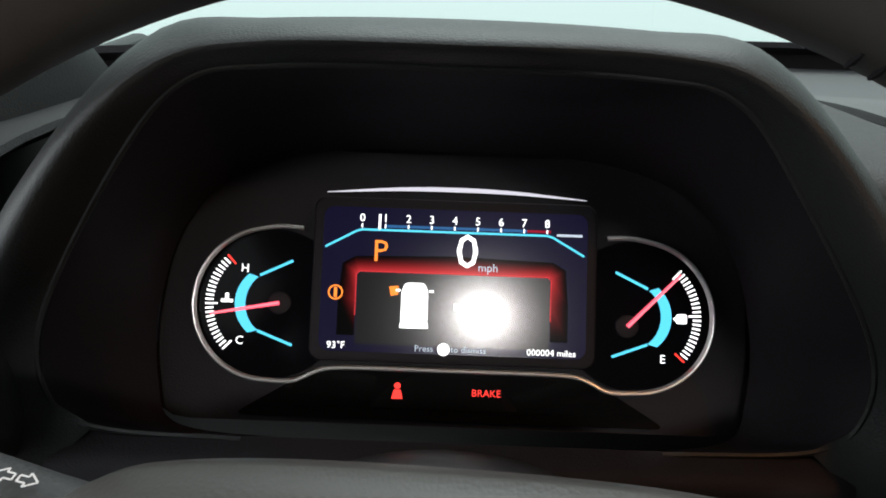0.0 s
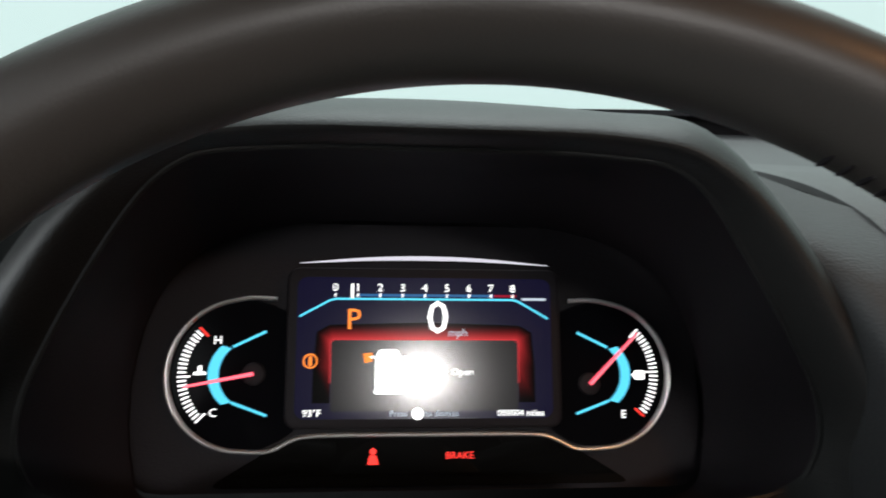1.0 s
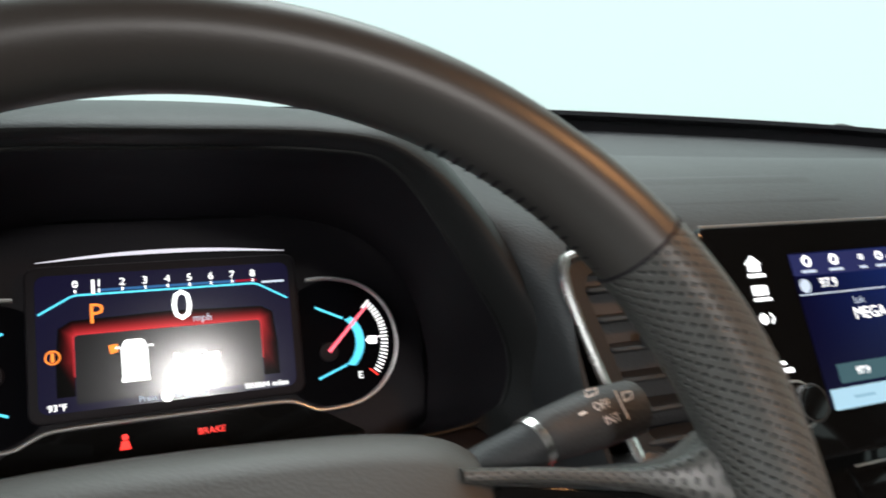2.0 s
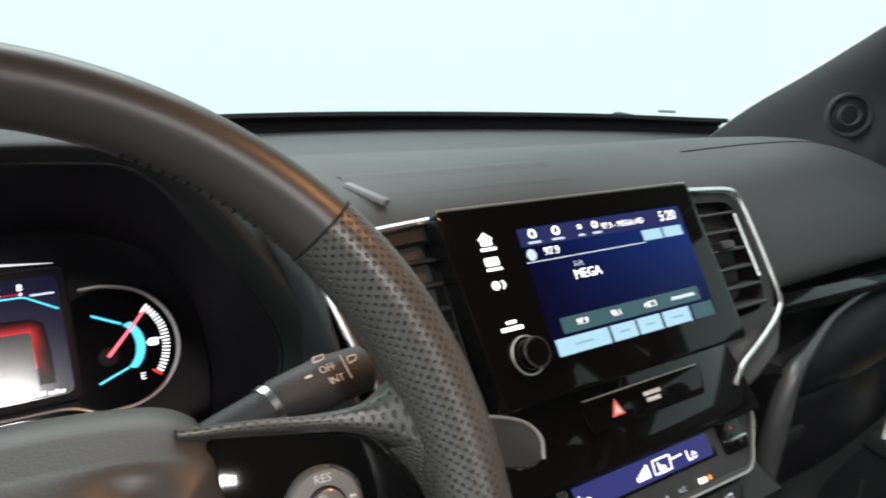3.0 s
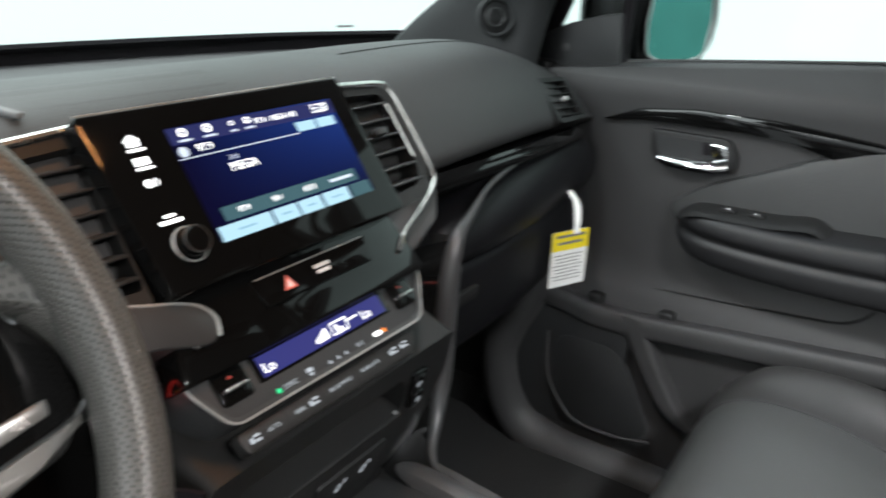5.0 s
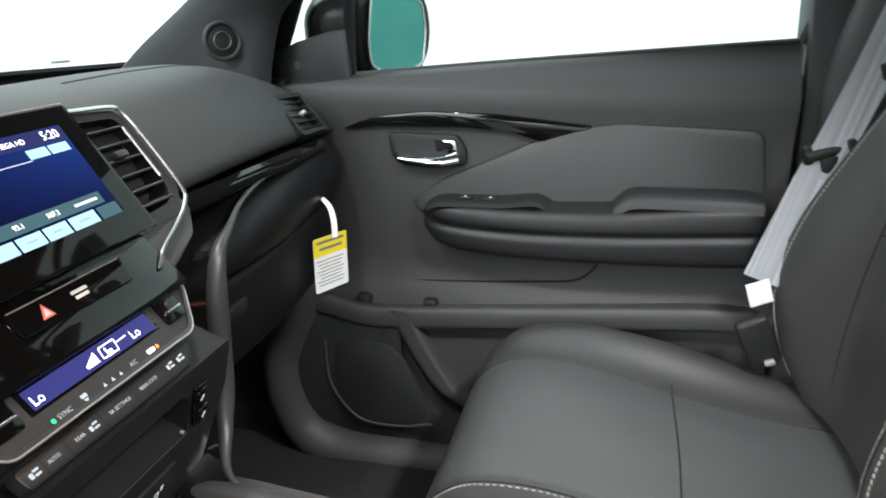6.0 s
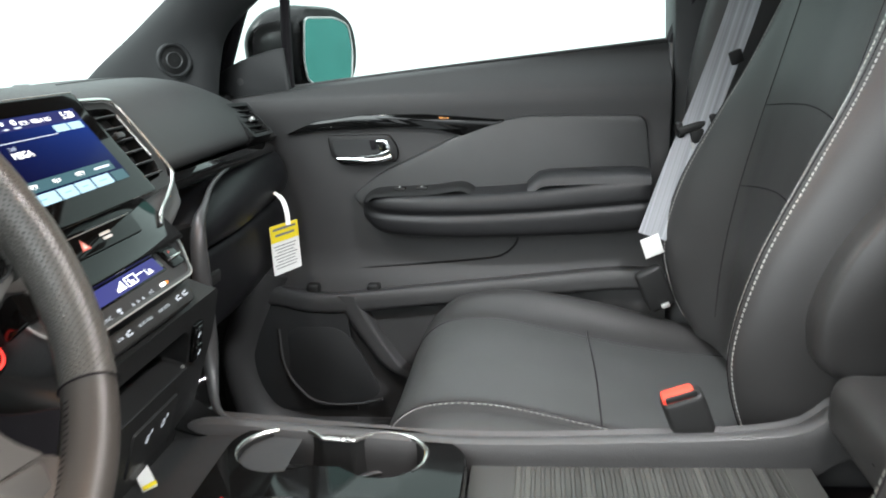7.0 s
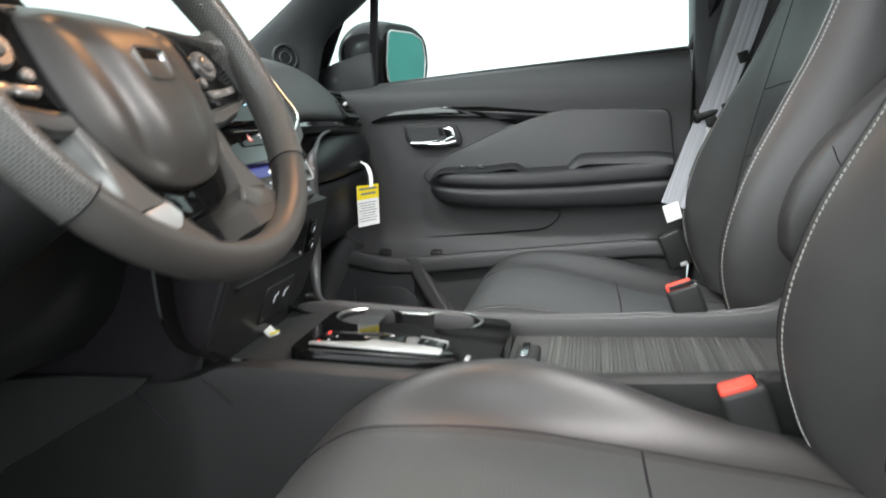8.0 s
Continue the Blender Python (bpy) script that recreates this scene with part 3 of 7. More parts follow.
def arch(half):
    """Mirror a half outline about the cluster's middle; the foot of the hood sits a little towards the car's middle."""
    mid = [-0.385 + 0.0025 * min(1.0, max(0.0, (0.715 - p[2]) / 0.06)) for p in half]
    return [(c - p[0], p[1], p[2]) for c, p in zip(mid[::-1], half[::-1])] + [(c + p[0], p[1], p[2]) for c, p in zip(mid[1:], half[1:])]


face_half = [(0, 0.470, 0.700), (0.06, 0.470, 0.699), (0.11, 0.462, 0.688), (0.138, 0.447, 0.664), (0.148, 0.424, 0.628), (0.146, 0.406, 0.596), (0.135, 0.396, 0.578), (0.08, 0.393, 0.574), (0.0, 0.392, 0.574)]
mid_half = [(0, 0.425, 0.738), (0.065, 0.425, 0.737), (0.108, 0.420, 0.722), (0.140, 0.412, 0.690), (0.160, 0.396, 0.640), (0.160, 0.380, 0.606), (0.145, 0.378, 0.588), (0.08, 0.378, 0.583), (0, 0.378, 0.583)]
lip_half = [(0, 0.382, 0.7590), (0.07, 0.381, 0.7580), (0.105, 0.378, 0.751), (0.133, 0.372, 0.719), (0.168, 0.360, 0.660), (0.171, 0.354, 0.626), (0.152, 0.352, 0.609), (0.09, 0.352, 0.605), (0, 0.352, 0.605)]
out_half = [(0, 0.372, 0.7702), (0.074, 0.371, 0.7692), (0.113, 0.367, 0.760), (0.150, 0.358, 0.726), (0.188, 0.340, 0.662), (0.196, 0.334, 0.618), (0.180, 0.332, 0.588), (0.10, 0.335, 0.586), (0, 0.335, 0.586)]
crown_half = [(0, 0.408, 0.7735), (0.076, 0.407, 0.7720), (0.122, 0.405, 0.766), (0.168, 0.396, 0.722), (0.212, 0.372, 0.655), (0.215, 0.36, 0.61), (0.195, 0.352, 0.572), (0.10, 0.352, 0.566), (0, 0.352, 0.566)]
back_half = [(0, 0.510, 0.7610), (0.08, 0.508, 0.7580), (0.14, 0.512, 0.745), (0.19, 0.50, 0.705), (0.225, 0.45, 0.64), (0.225, 0.42, 0.60), (0.20, 0.40, 0.56), (0.10, 0.40, 0.55), (0, 0.40, 0.55)]
inner = surface([arch(h) for h in (face_half, mid_half, lip_half)], 20, 72)
part("shroud", inner, SHROUD, cluster, "matt black inner shroud")
part("hood_lip", tube(spline(arch(lip_half[:8]), 100), 0.0013, 6), HARD, cluster)
hood_half = [h[:7] for h in (lip_half, out_half, crown_half, back_half)]
part("hood", surface([arch(h) for h in hood_half], 28, 72), HARD, cluster, "black plastic cluster hood")
low_rows = [[(-0.385 + dx, y, z) for dx in (-0.17, -0.09, 0, 0.09, 0.17)] for y, z in ((0.353, 0.606), (0.338, 0.598), (0.340, 0.570), (0.37, 0.53), (0.42, 0.50))]
part("hood_foot", surface(low_rows, 16, 20), SHROUD, cluster)
part("backing", plate(rpoly([(-0.148, 0.055), (0.148, 0.055), (0.152, -0.085), (-0.152, -0.085)], 0.02), CL, -0.012, -0.006), SHROUD, cluster)
part("warning_panel", plate(rpoly([(-0.070, -0.058), (0.070, -0.058), (0.110, -0.082), (-0.110, -0.082)], 0.008), CL, -0.006, -0.002), PIANO, cluster, "gloss black warning lamp strip")

dsp = part("display", plate(rrect(0.144, 0.083, 0.006, 0, -0.0115), CL, -0.006, 0.004, 0.002), SHROUD, cluster, "lit seven-inch colour display")
part("display_cover", flat(rrect(0.1335, 0.0727, 0.005, 0, -0.0117), CL, 0.0043), LENS, dsp)
part("display_picture", flat(rrect(0.1335, 0.0727, 0.005, 0, -0.0117), CL, 0.0046), DISPLAY_DARK, dsp)
# display's reflection on the shroud edge, drawn as a glowing tapered bar
part("edge_reflection", tube(spline([CL @ Vector((x, 0.0352 - 0.0028 * (x / 0.062) ** 2, 0.004)) for x in (-0.066, -0.03, 0, 0.03, 0.066)], 21), [0.0002 + 0.0011 * (1 - ((i - 10) / 10) ** 2) for i in range(21)], 6), glow("edge_reflection_glow", (0.9, 0.88, 1.0), 0.9), dsp, "reflection of the display on the edge above, made to glow")
D = 0.0052
bm = bmesh.new()
line = [(-0.0655, 0.0040), (-0.0500, 0.0125), (-0.0470, 0.0133), (0.0460, 0.0133), (0.0490, 0.0125), (0.0650, 0.0034)]
for a, b in zip(line, line[1:]):
    bar2(a, b, 0.0011, CL, D, bm)
part("tachometer_line", bm, C_GLOW, dsp, "cyan tachometer line")
part("tachometer_band", bar2((-0.036, 0.0153), (0.036, 0.0153), 0.0014, CL, D), B_GLOW, dsp)
part("red_zone", bar2((0.036, 0.0153), (0.048, 0.0153), 0.0012, CL, D), glow("dim_red_light", (0.35, 0.01, 0.03), 1.0), dsp)
for i in range(9):
    x = -0.0473 + i * 0.01168
    part("tachometer_mark", bar2((x, 0.0142), (x, 0.0162), 0.0007, CL, D + 0.0002), W_GLOW, dsp)
part("tachometer_pointer", bar2((-0.0385, 0.0136), (-0.0385, 0.0212), 0.0012, CL, D + 0.0002), W_GLOW, dsp)
for i in range(9):
    part("digit", letters(str(i), 0.0058, CL, -0.0473 + i * 0.01168, 0.0191, D), W_GLOW, dsp)
part("unit_mark", flat(rrect(0.013, 0.0013, 0.0004, 0.0575, 0.0137), CL, D), SOFT_W, dsp)
part("gear_letter", letters("P", 0.0155, CL, -0.0376, 0.0022, D), O_GLOW, dsp)
part("speed_digit", letters("0", 0.0245, CL, 0.0062, 0.0030, D), W_GLOW, dsp)
part("speed_unit", letters("mph", 0.0058, CL, 0.0168, -0.0042, D), SOFT_W, dsp)


def halo(name, strength):
    """Red glow that fades outward from the message panel's edge, by the mesh's own coordinates."""
    m = glow(name, (1.0, 0.05, 0.06), strength)
    nodes, links = m.node_tree.nodes, m.node_tree.links
    uv = nodes.new("ShaderNodeUVMap")
    sep = nodes.new("ShaderNodeSeparateXYZ")
    power = nodes.new("ShaderNodeMath")
    power.operation = "POWER"
    power.inputs[1].default_value = 2.2
    gain = nodes.new("ShaderNodeMath")
    gain.operation = "MULTIPLY"
    gain.inputs[1].default_value = strength
    links.new(uv.outputs["UV"], sep.inputs[0])
    links.new(sep.outputs["X"], power.inputs[0])
    links.new(power.outputs[0], gain.inputs[0])
    links.new(gain.outputs[0], m.node_tree.nodes["Principled BSDF"].inputs["Emission Strength"])
    return m


def halo_strip(edge, away, m, d):
    """Strip from an edge line to a line further out; u runs from 1 at the edge to 0 outside, and fades at the ends."""
    bm = bmesh.new()
    uv = bm.loops.layers.uv.new("UVMap")
    vs = [[(bm.verts.new(m @ Vector((*p, d))), f) for p, f in row] for row in (edge, away)]
    for i in range(len(edge) - 1):
        q = (vs[0][i], vs[0][i + 1], vs[1][i + 1], vs[1][i])
        face = bm.faces.new([v for v, _ in q])
        for loop, (_, f) in zip(face.loops, q):
            loop[uv].uv = (f, 0)
    return bm


edge = [((-0.0492, -0.040), 0.0), ((-0.0492, -0.022), 0.6), ((-0.0492, -0.0085), 0.85), ((-0.0480, -0.0078), 0.9), ((0.0, -0.0076), 1.0), ((0.0475, -0.0078), 0.9), ((0.0487, -0.0085), 0.85), ((0.0487, -0.022), 0.6), ((0.0487, -0.040), 0.0)]
away = [((-0.0580, -0.040), 0.0), ((-0.0580, -0.022), 0.0), ((-0.0565, -0.0040), 0.0), ((-0.0500, -0.0002), 0.0), ((0.0, 0.0012), 0.0), ((0.0495, -0.0002), 0.0), ((0.0560, -0.0040), 0.0), ((0.0575, -0.022), 0.0), ((0.0575, -0.040), 0.0)]
part("red_halo", halo_strip(edge, away, CL, D - 0.0003), halo("red_halo_light", 0.8), dsp, "red glow round the message panel")
bm = bmesh.new()
for a, b in (((-0.0492, -0.030), (-0.0492, -0.0094)), ((-0.0492, -0.0094), (-0.0476, -0.0078)), ((-0.0476, -0.0078), (0.0471, -0.0078)), ((0.0471, -0.0078), (0.0487, -0.0094)), ((0.0487, -0.0094), (0.0487, -0.030))):
    bar2(a, b, 0.0005, CL, D, bm)
part("message_border", bm, glow("red_line", (0.8, 0.05, 0.06), 1.0), dsp)
part("message_panel", flat(rrect(0.0970, 0.036, 0.001, -0.0002, -0.0262), CL, D - 0.0002), glow("message_grey", (0.006, 0.006, 0.007), 1.0, 0.42), dsp)
car = part("car_symbol", flat(rpoly([(-0.0243, -0.0128), (-0.0147, -0.0128), (-0.0128, -0.0170), (-0.0128, -0.0330), (-0.0120, -0.0356), (-0.0270, -0.0356), (-0.0262, -0.0330), (-0.0262, -0.0170)], 0.0018), CL, D), W_GLOW, dsp, "white car seen from above")
for a, b in (((-0.0262, -0.0320), (-0.0128, -0.0320)), ((-0.0240, -0.0178), (-0.0150, -0.0178))):
    part("car_line", bar2(a, b, 0.0005, CL, D + 0.0002), SOFT_W, car)
for x in (-0.0279, -0.0111):
    part("car_mirror", flat(rrect(0.0024, 0.0012, 0.0004, x, -0.0168), CL, D), W_GLOW, car)
part("open_door_symbol", flat([(-0.0325, -0.0150), (-0.0278, -0.0145), (-0.0278, -0.0190), (-0.0315, -0.0198)], CL, D), O_GLOW, dsp, "orange open door on the white car symbol")
part("message_text", letters("Door Open", 0.0052, CL, 0.0125, -0.0245, D), W_GLOW, dsp)
part("hint_text", letters("Press", 0.0044, CL, -0.0140, -0.0455, D), SOFT_W, dsp)
part("hint_button", disc(0.0031, CL, D - 0.0001, D, 20, cx=-0.0042, cy=-0.0455), W_GLOW, dsp)
part("hint_text", letters("to dismiss", 0.0044, CL, 0.0082, -0.0455, D), SOFT_W, dsp)
part("outside_temperature", letters("93\u00b0F", 0.0050, CL, -0.0580, -0.0452, D), W_GLOW, dsp)
part("odometer", letters("000004 miles", 0.0046, CL, 0.0495, -0.0455, D), W_GLOW, dsp)
info = part("information_symbol", ring_plate([(-0.0593 + 0.0038 * math.cos(k * math.tau / 24), -0.0188 + 0.0038 * math.sin(k * math.tau / 24)) for k in range(24)],
                                             [(-0.0593 + 0.0030 * math.cos(k * math.tau / 24), -0.0188 + 0.0030 * math.sin(k * math.tau / 24)) for k in range(24)], CL, D, D + 0.0001), O_GLOW, dsp)
part("information_letter", flat(rrect(0.0016, 0.0050, 0.0004, -0.0593, -0.0188), CL, D), O_GLOW, dsp)

# belt and brake warning lamps
bm = bmesh.new()
flat([(-0.0267 + 0.0017 * math.cos(k * math.tau / 12), -0.0647 + 0.0017 * math.sin(k * math.tau / 12)) for k in range(12)], CL, -0.0014, bm)
flat([(-0.0284, -0.0666), (-0.0250, -0.0666), (-0.0238, -0.0712), (-0.0296, -0.0712)], CL, -0.0014, bm)
part("belt_warning_lamp", bm, R_GLOW, cluster, "red seat belt warning lamp")
part("brake_warning_lamp", letters("BRAKE", 0.0050, CL, 0.0182, -0.0672, -0.0014), R_GLOW, cluster, "red brake warning lamp")


def gauge(side):
    """Side gauge: dark round face, white scale, cyan arc, lit needle."""
    s = side
    cx, cy, r = s * 0.0935, -0.0255, 0.0385
    g = part("gauge", disc(r, CL, -0.008, -0.004, 48, 0.0, cx, cy), LENS, cluster, "temperature gauge" if s < 0 else "fuel gauge")
    count = 24 if s < 0 else 23
    for k in range(count):
        a = radians(180 + (-46 + 92 * k / (count - 1))) if s < 0 else radians(-42 + 88 * k / (count - 1))
        r0 = 0.0294 if k not in (0, count // 2, count - 1) else 0.0272
        redmark = (k == count - 1 - (count - 1) and s > 0) or (k == 0 and s < 0)
        mark = bar2((cx + r0 * math.cos(a), cy + r0 * math.sin(a)), (cx + 0.0336 * math.cos(a), cy + 0.0336 * math.sin(a)), 0.0009, CL, -0.0036)
        part("red_mark" if redmark else "scale_mark", mark, R_GLOW if redmark else W_GLOW, g)
    bm = bmesh.new()
    pts = [(cx + s * 0.015 * math.cos(radians(a)) - s * 0.002, cy + 0.0165 * math.sin(radians(a))) for a in range(-58, 59, 8)]
    outer = [(cx + s * 0.0205 * math.cos(radians(a)) - s * 0.002, cy + 0.0200 * math.sin(radians(a))) for a in range(-50, 51, 7)][:len(pts)]
    for i in range(len(pts) - 1):
        flat([pts[i], pts[i + 1], outer[min(i + 1, len(outer) - 1)], outer[min(i, len(outer) - 1)]], CL, -0.0037, bm)
    part("cyan_arc", bm, C_GLOW, g)
    part("cyan_leg", bar2((cx + s * 0.0062, cy + 0.0142), (cx - s * 0.0105, cy + 0.0222), 0.0014, CL, -0.0035), C_GLOW, g)
    part("cyan_leg", bar2((cx + s * 0.0062, cy - 0.0142), (cx - s * 0.0120, cy - 0.0210), 0.0014, CL, -0.0035), C_GLOW, g)
    a, b = ((-0.0887, -0.0252), (-0.1231, -0.0317)) if s < 0 else ((0.0889, -0.0308), (0.1157, -0.0039))
    needle = part("needle", tube([CL @ Vector((*a, -0.001)), CL @ Vector((*b, -0.001))], [0.0011, 0.0007], 8), glow("needle_light", (1.0, 0.10, 0.16), 1.9), g, "lit red needle")
    part("needle_core", tube([CL @ Vector((*a, 0.0004)), CL @ Vector((*b, 0.0004))], [0.0004, 0.0003], 6), glow("needle_core_light", (1.0, 0.22, 0.26), 1.8), needle)
    part("needle_boss", disc(0.006, CL, -0.004, -0.002, 24, 0.001, *a), SHROUD, g)
    if s < 0:
        part("scale_letter", letters("H", 0.0060, CL, cx - 0.0140, cy + 0.0175, -0.0036), W_GLOW, g)
        part("scale_letter", letters("C", 0.0060, CL, cx - 0.0150, cy - 0.0195, -0.0036), W_GLOW, g)
        bm = bmesh.new()
        flat(rrect(0.0062, 0.0016, 0.0004, cx - 0.0225, cy + 0.0006), CL, -0.0036, bm)
        flat(rrect(0.0018, 0.0046, 0.0004, cx - 0.0225, cy + 0.0022), CL, -0.0035, bm)
    else:
        part("scale_letter", letters("E", 0.0060, CL, cx + 0.0140, cy - 0.0215, -0.0036), W_GLOW, g)
        bm = bmesh.new()
        flat(rrect(0.0055, 0.0048, 0.0008, cx + 0.0235, cy - 0.0006), CL, -0.0036, bm)
        flat([(cx + 0.0190, cy - 0.0006), (cx + 0.0212, cy + 0.0010), (cx + 0.0212, cy - 0.0022)], CL, -0.0035, bm)
    part("gauge_symbol", bm, W_GLOW, g)


gauge(-1)
gauge(1)


def gauge_trim():
    """One silver line that rings both gauges and runs on below the display."""
    pts = [(-0.078, 0.0135), (-0.090, 0.0140)]
    for a in range(100, 272, 12):
        pts.append((-0.0935 + 0.0384 * math.cos(radians(a)), -0.0255 + 0.0384 * math.sin(radians(a))))
    pts += [(-0.080, -0.0640), (-0.070, -0.0595), (-0.062, -0.0570), (-0.045, -0.0562), (0, -0.0562)]
    full = pts + [(-x, y) for x, y in pts[::-1][1:]]
    return tube(spline([CL @ Vector((*p, -0.001)) for p in full], 150), 0.0011, 8, flat=1.6)


part("gauge_trim", gauge_trim(), SATIN, cluster, "satin silver ring trim")

# ---- centre stack: vents, touch screen, hazard strip, climate panel ----
ST = slant(0, 0.328, 0.726, 36)
stack = thing("centre_stack", "piano black centre stack in the dashboard", "centre stack", place=(0, 0.3, 0.6))
part("stack_panel", plate(rpoly([(-0.119, -0.004), (0.119, -0.004), (0.116, -0.125), (0.128, -0.182), (-0.128, -0.182), (-0.114, -0.125)], 0.004), ST, -0.040, -0.014, 0.003), PIANO, stack, "gloss piano black panel")
part("stack_carrier", plate(rpoly([(-0.120, -0.01), (0.120, -0.01), (0.122, -0.215), (-0.122, -0.215)], 0.006), ST, -0.12, -0.075), HARD, stack)


def stack_vent(side):
    s = side
    v = thing("air_vent", "black centre air vent with chrome edge and horizontal slats", "air vent", "dashboard vents", place=(s * 0.16, 0.31, 0.67))
    m = ST @ pose(0, 0, -0.016)

    def lean(y):
        return 0.0 if s > 0 else min(1.0, max(0.0, (-y - 0.015) / 0.085))

    def o(pts):
        # the driver-side vent narrows towards its foot
        return [(s * (x - 0.020 * lean(y) * max(0.0, (x - 0.120) / 0.080)), y) for x, y in pts]
    outer = o([(0.118, -0.002), (0.190, -0.008), (0.200, -0.018), (0.200, -0.100), (0.184, -0.122), (0.118, -0.128)])
    inner = o([(0.1195, -0.012), (0.184, -0.016), (0.190, -0.024), (0.188, -0.096), (0.176, -0.110), (0.1195, -0.114)])
    part("vent_frame", ring_plate(rpoly(outer, 0.008), rpoly(inner, 0.006), m, -0.03, 0.0), HARD, v)
    part("vent_cavity", plate(rpoly(inner, 0.006), m, -0.034, -0.028), SHROUD, v)
    part("vent_body", plate(rpoly(outer, 0.008), m, -0.09, -0.031), HARD, v)
    edge = o([(0.118, -0.001), (0.150, -0.003), (0.188, -0.006), (0.199, -0.013), (0.203, -0.040), (0.2025, -0.100), (0.192, -0.117), (0.160, -0.133), (0.125, -0.147), (0.106, -0.160)])
    part("chrome_edge", tube(spline([m @ Vector((*p, 0.002)) for p in edge], 60), 0.0022 if s > 0 else 0.0028, 8), BRIGHT, v, "bright metal edge line")
    if s > 0:
        part("inner_chrome", tube([m @ Vector((*p, 0.002)) for p in o([(0.186, -0.028), (0.187, -0.084)])], 0.0019, 8), BRIGHT, v)
    for k in range(6):
        u = -0.023 - k * 0.0158
        part("slat", box(0.068 - 0.017 * lean(u), 0.0028, 0.022, m @ pose(s * (0.1535 - 0.0085 * lean(u)), u, -0.009, 18), 0.0012, 1), PILLAR, v)
    part("vent_tab", box(0.016, 0.007, 0.010, m @ pose(s * 0.154, -0.054, 0.004), 0.002), GREYPAINT, v)
    if s > 0:
        part("vent_tail", plate(rpoly([(0.118, -0.126), (0.165, -0.122), (0.198, -0.104), (0.206, -0.118), (0.184, -0.146), (0.140, -0.163), (0.104, -0.170), (0.093, -0.164), (0.094, -0.146)], 0.008), m, -0.08, -0.004, 0.004), DASH, v, "satin grey tail of the vent frame")
    else:
        tail = rpoly([(-0.180, -0.106), (-0.165, -0.110), (-0.129, -0.123), (-0.109, -0.129), (-0.094, -0.136), (-0.086, -0.147), (-0.090, -0.161), (-0.100, -0.163), (-0.130, -0.153), (-0.175, -0.144), (-0.186, -0.136)], 0.008)
        part("vent_tail", plate(tail, m, -0.08, 0.0055, 0.003), GREYPAINT, v, "satin grey tail of the vent frame")
        part("tail_edge", tube(spline([m @ Vector((*p, 0.0052)) for p in ((-0.165, -0.1105), (-0.129, -0.1235), (-0.109, -0.1295), (-0.094, -0.1370), (-0.0870, -0.1480), (-0.0900, -0.1600))], 30), 0.0012, 6), SATIN, v)
    return v


stack_vent(1)
stack_vent(-1)

screen = thing("touch_screen", "lit eight-inch touch screen unit with a round knob", "touch screen", place=(0, 0.30, 0.68))
part("screen_housing", plate(rpoly([(-0.1215, 0.0), (0.1215, 0.0), (0.1235, -0.128), (-0.1135, -0.128)], 0.004), ST, -0.022, 0.0, 0.002), PIANO, screen, "gloss black slab housing")
part("housing_edge", tube([ST @ Vector((x, 0.0006, -0.001)) for x in (-0.119, 0.0, 0.119)], 0.0008, 6), SATIN, screen)
part("screen_picture", flat(rrect(0.163, 0.086, 0.001, 0.0175, -0.061), ST, 0.0004), NAVY, screen, "dark blue radio page")
S = 0.0009
part("status_bar", flat(rrect(0.163, 0.0125, 0.0008, 0.0175, -0.0250), ST, S - 0.0002), glow("status_bar_blue", (0.022, 0.026, 0.10), 1.0), screen)
part("preset_bar", flat(rrect(0.139, 0.0105, 0.0006, 0.0170, -0.0865), ST, S - 0.0002), BAR_DIM, screen)
for x, w in ((-0.0385, 0.0475), (-0.0005, 0.0240), (0.0255, 0.0240), (0.0545, 0.0290)):
    part("screen_key", flat(rrect(w, 0.0110, 0.0006, x, -0.0995), ST, S), BAR_GLOW, screen)
part("screen_key", flat(rrect(0.024, 0.0110, 0.0006, 0.0840, -0.0995), ST, S), BAR_DIM, screen)
for x in (0.060, 0.0830):
    part("screen_key", flat(rrect(0.0210, 0.0080, 0.0005, x, -0.0370), ST, S), BAR_GLOW, screen)
for x, w in ((-0.0385, 0.020), (-0.0005, 0.012), (0.0255, 0.012), (0.0545, 0.016)):
    part("key_caption", flat(rrect(w * 0.8, 0.0016, 0.0003, x, -0.0995), ST, S + 0.0003), KEY_PRINT, screen)
part("divider", bar2((-0.064, -0.0420), (0.050, -0.0420), 0.0007, ST, S), SOFT_W, screen)
part("station_text", letters("97.9", 0.0080, ST, -0.0400, -0.0365, S), W_GLOW, screen)
part("band_text", letters("Soft", 0.0055, ST, -0.0210, -0.0480, S), SOFT_W, screen)
part("station_text", letters("MEGA", 0.0095, ST, -0.0150, -0.0555, S), W_GLOW, screen)
part("clock_text", letters("5:20", 0.0110, ST, 0.0830, -0.0248, S), W_GLOW, screen)
part("station_text", letters("97.9 - MEGA HD", 0.0062, ST, 0.0340, -0.0255, S), W_GLOW, screen)
for x, w in ((-0.052, 0.011), (-0.031, 0.011), (-0.009, 0.006), (0.006, 0.009)):
    rr = w * 0.30
    part("status_icon", ring_plate([(x + rr * math.cos(k * math.tau / 16), -0.0230 + rr * math.sin(k * math.tau / 16)) for k in range(16)], [(x + rr * 0.62 * math.cos(k * math.tau / 16), -0.0230 + rr * 0.62 * math.sin(k * math.tau / 16)) for k in range(16)], ST, S - 0.0001, S), W_GLOW, screen)
    part("status_icon_caption", flat(rrect(w, 0.0016, 0.0003, x, -0.0290), ST, S), SOFT_W, screen)
part("source_icon", disc(0.0040, ST, S - 0.0001, S, 16, cx=-0.0580, cy=-0.0370), SOFT_W, screen)
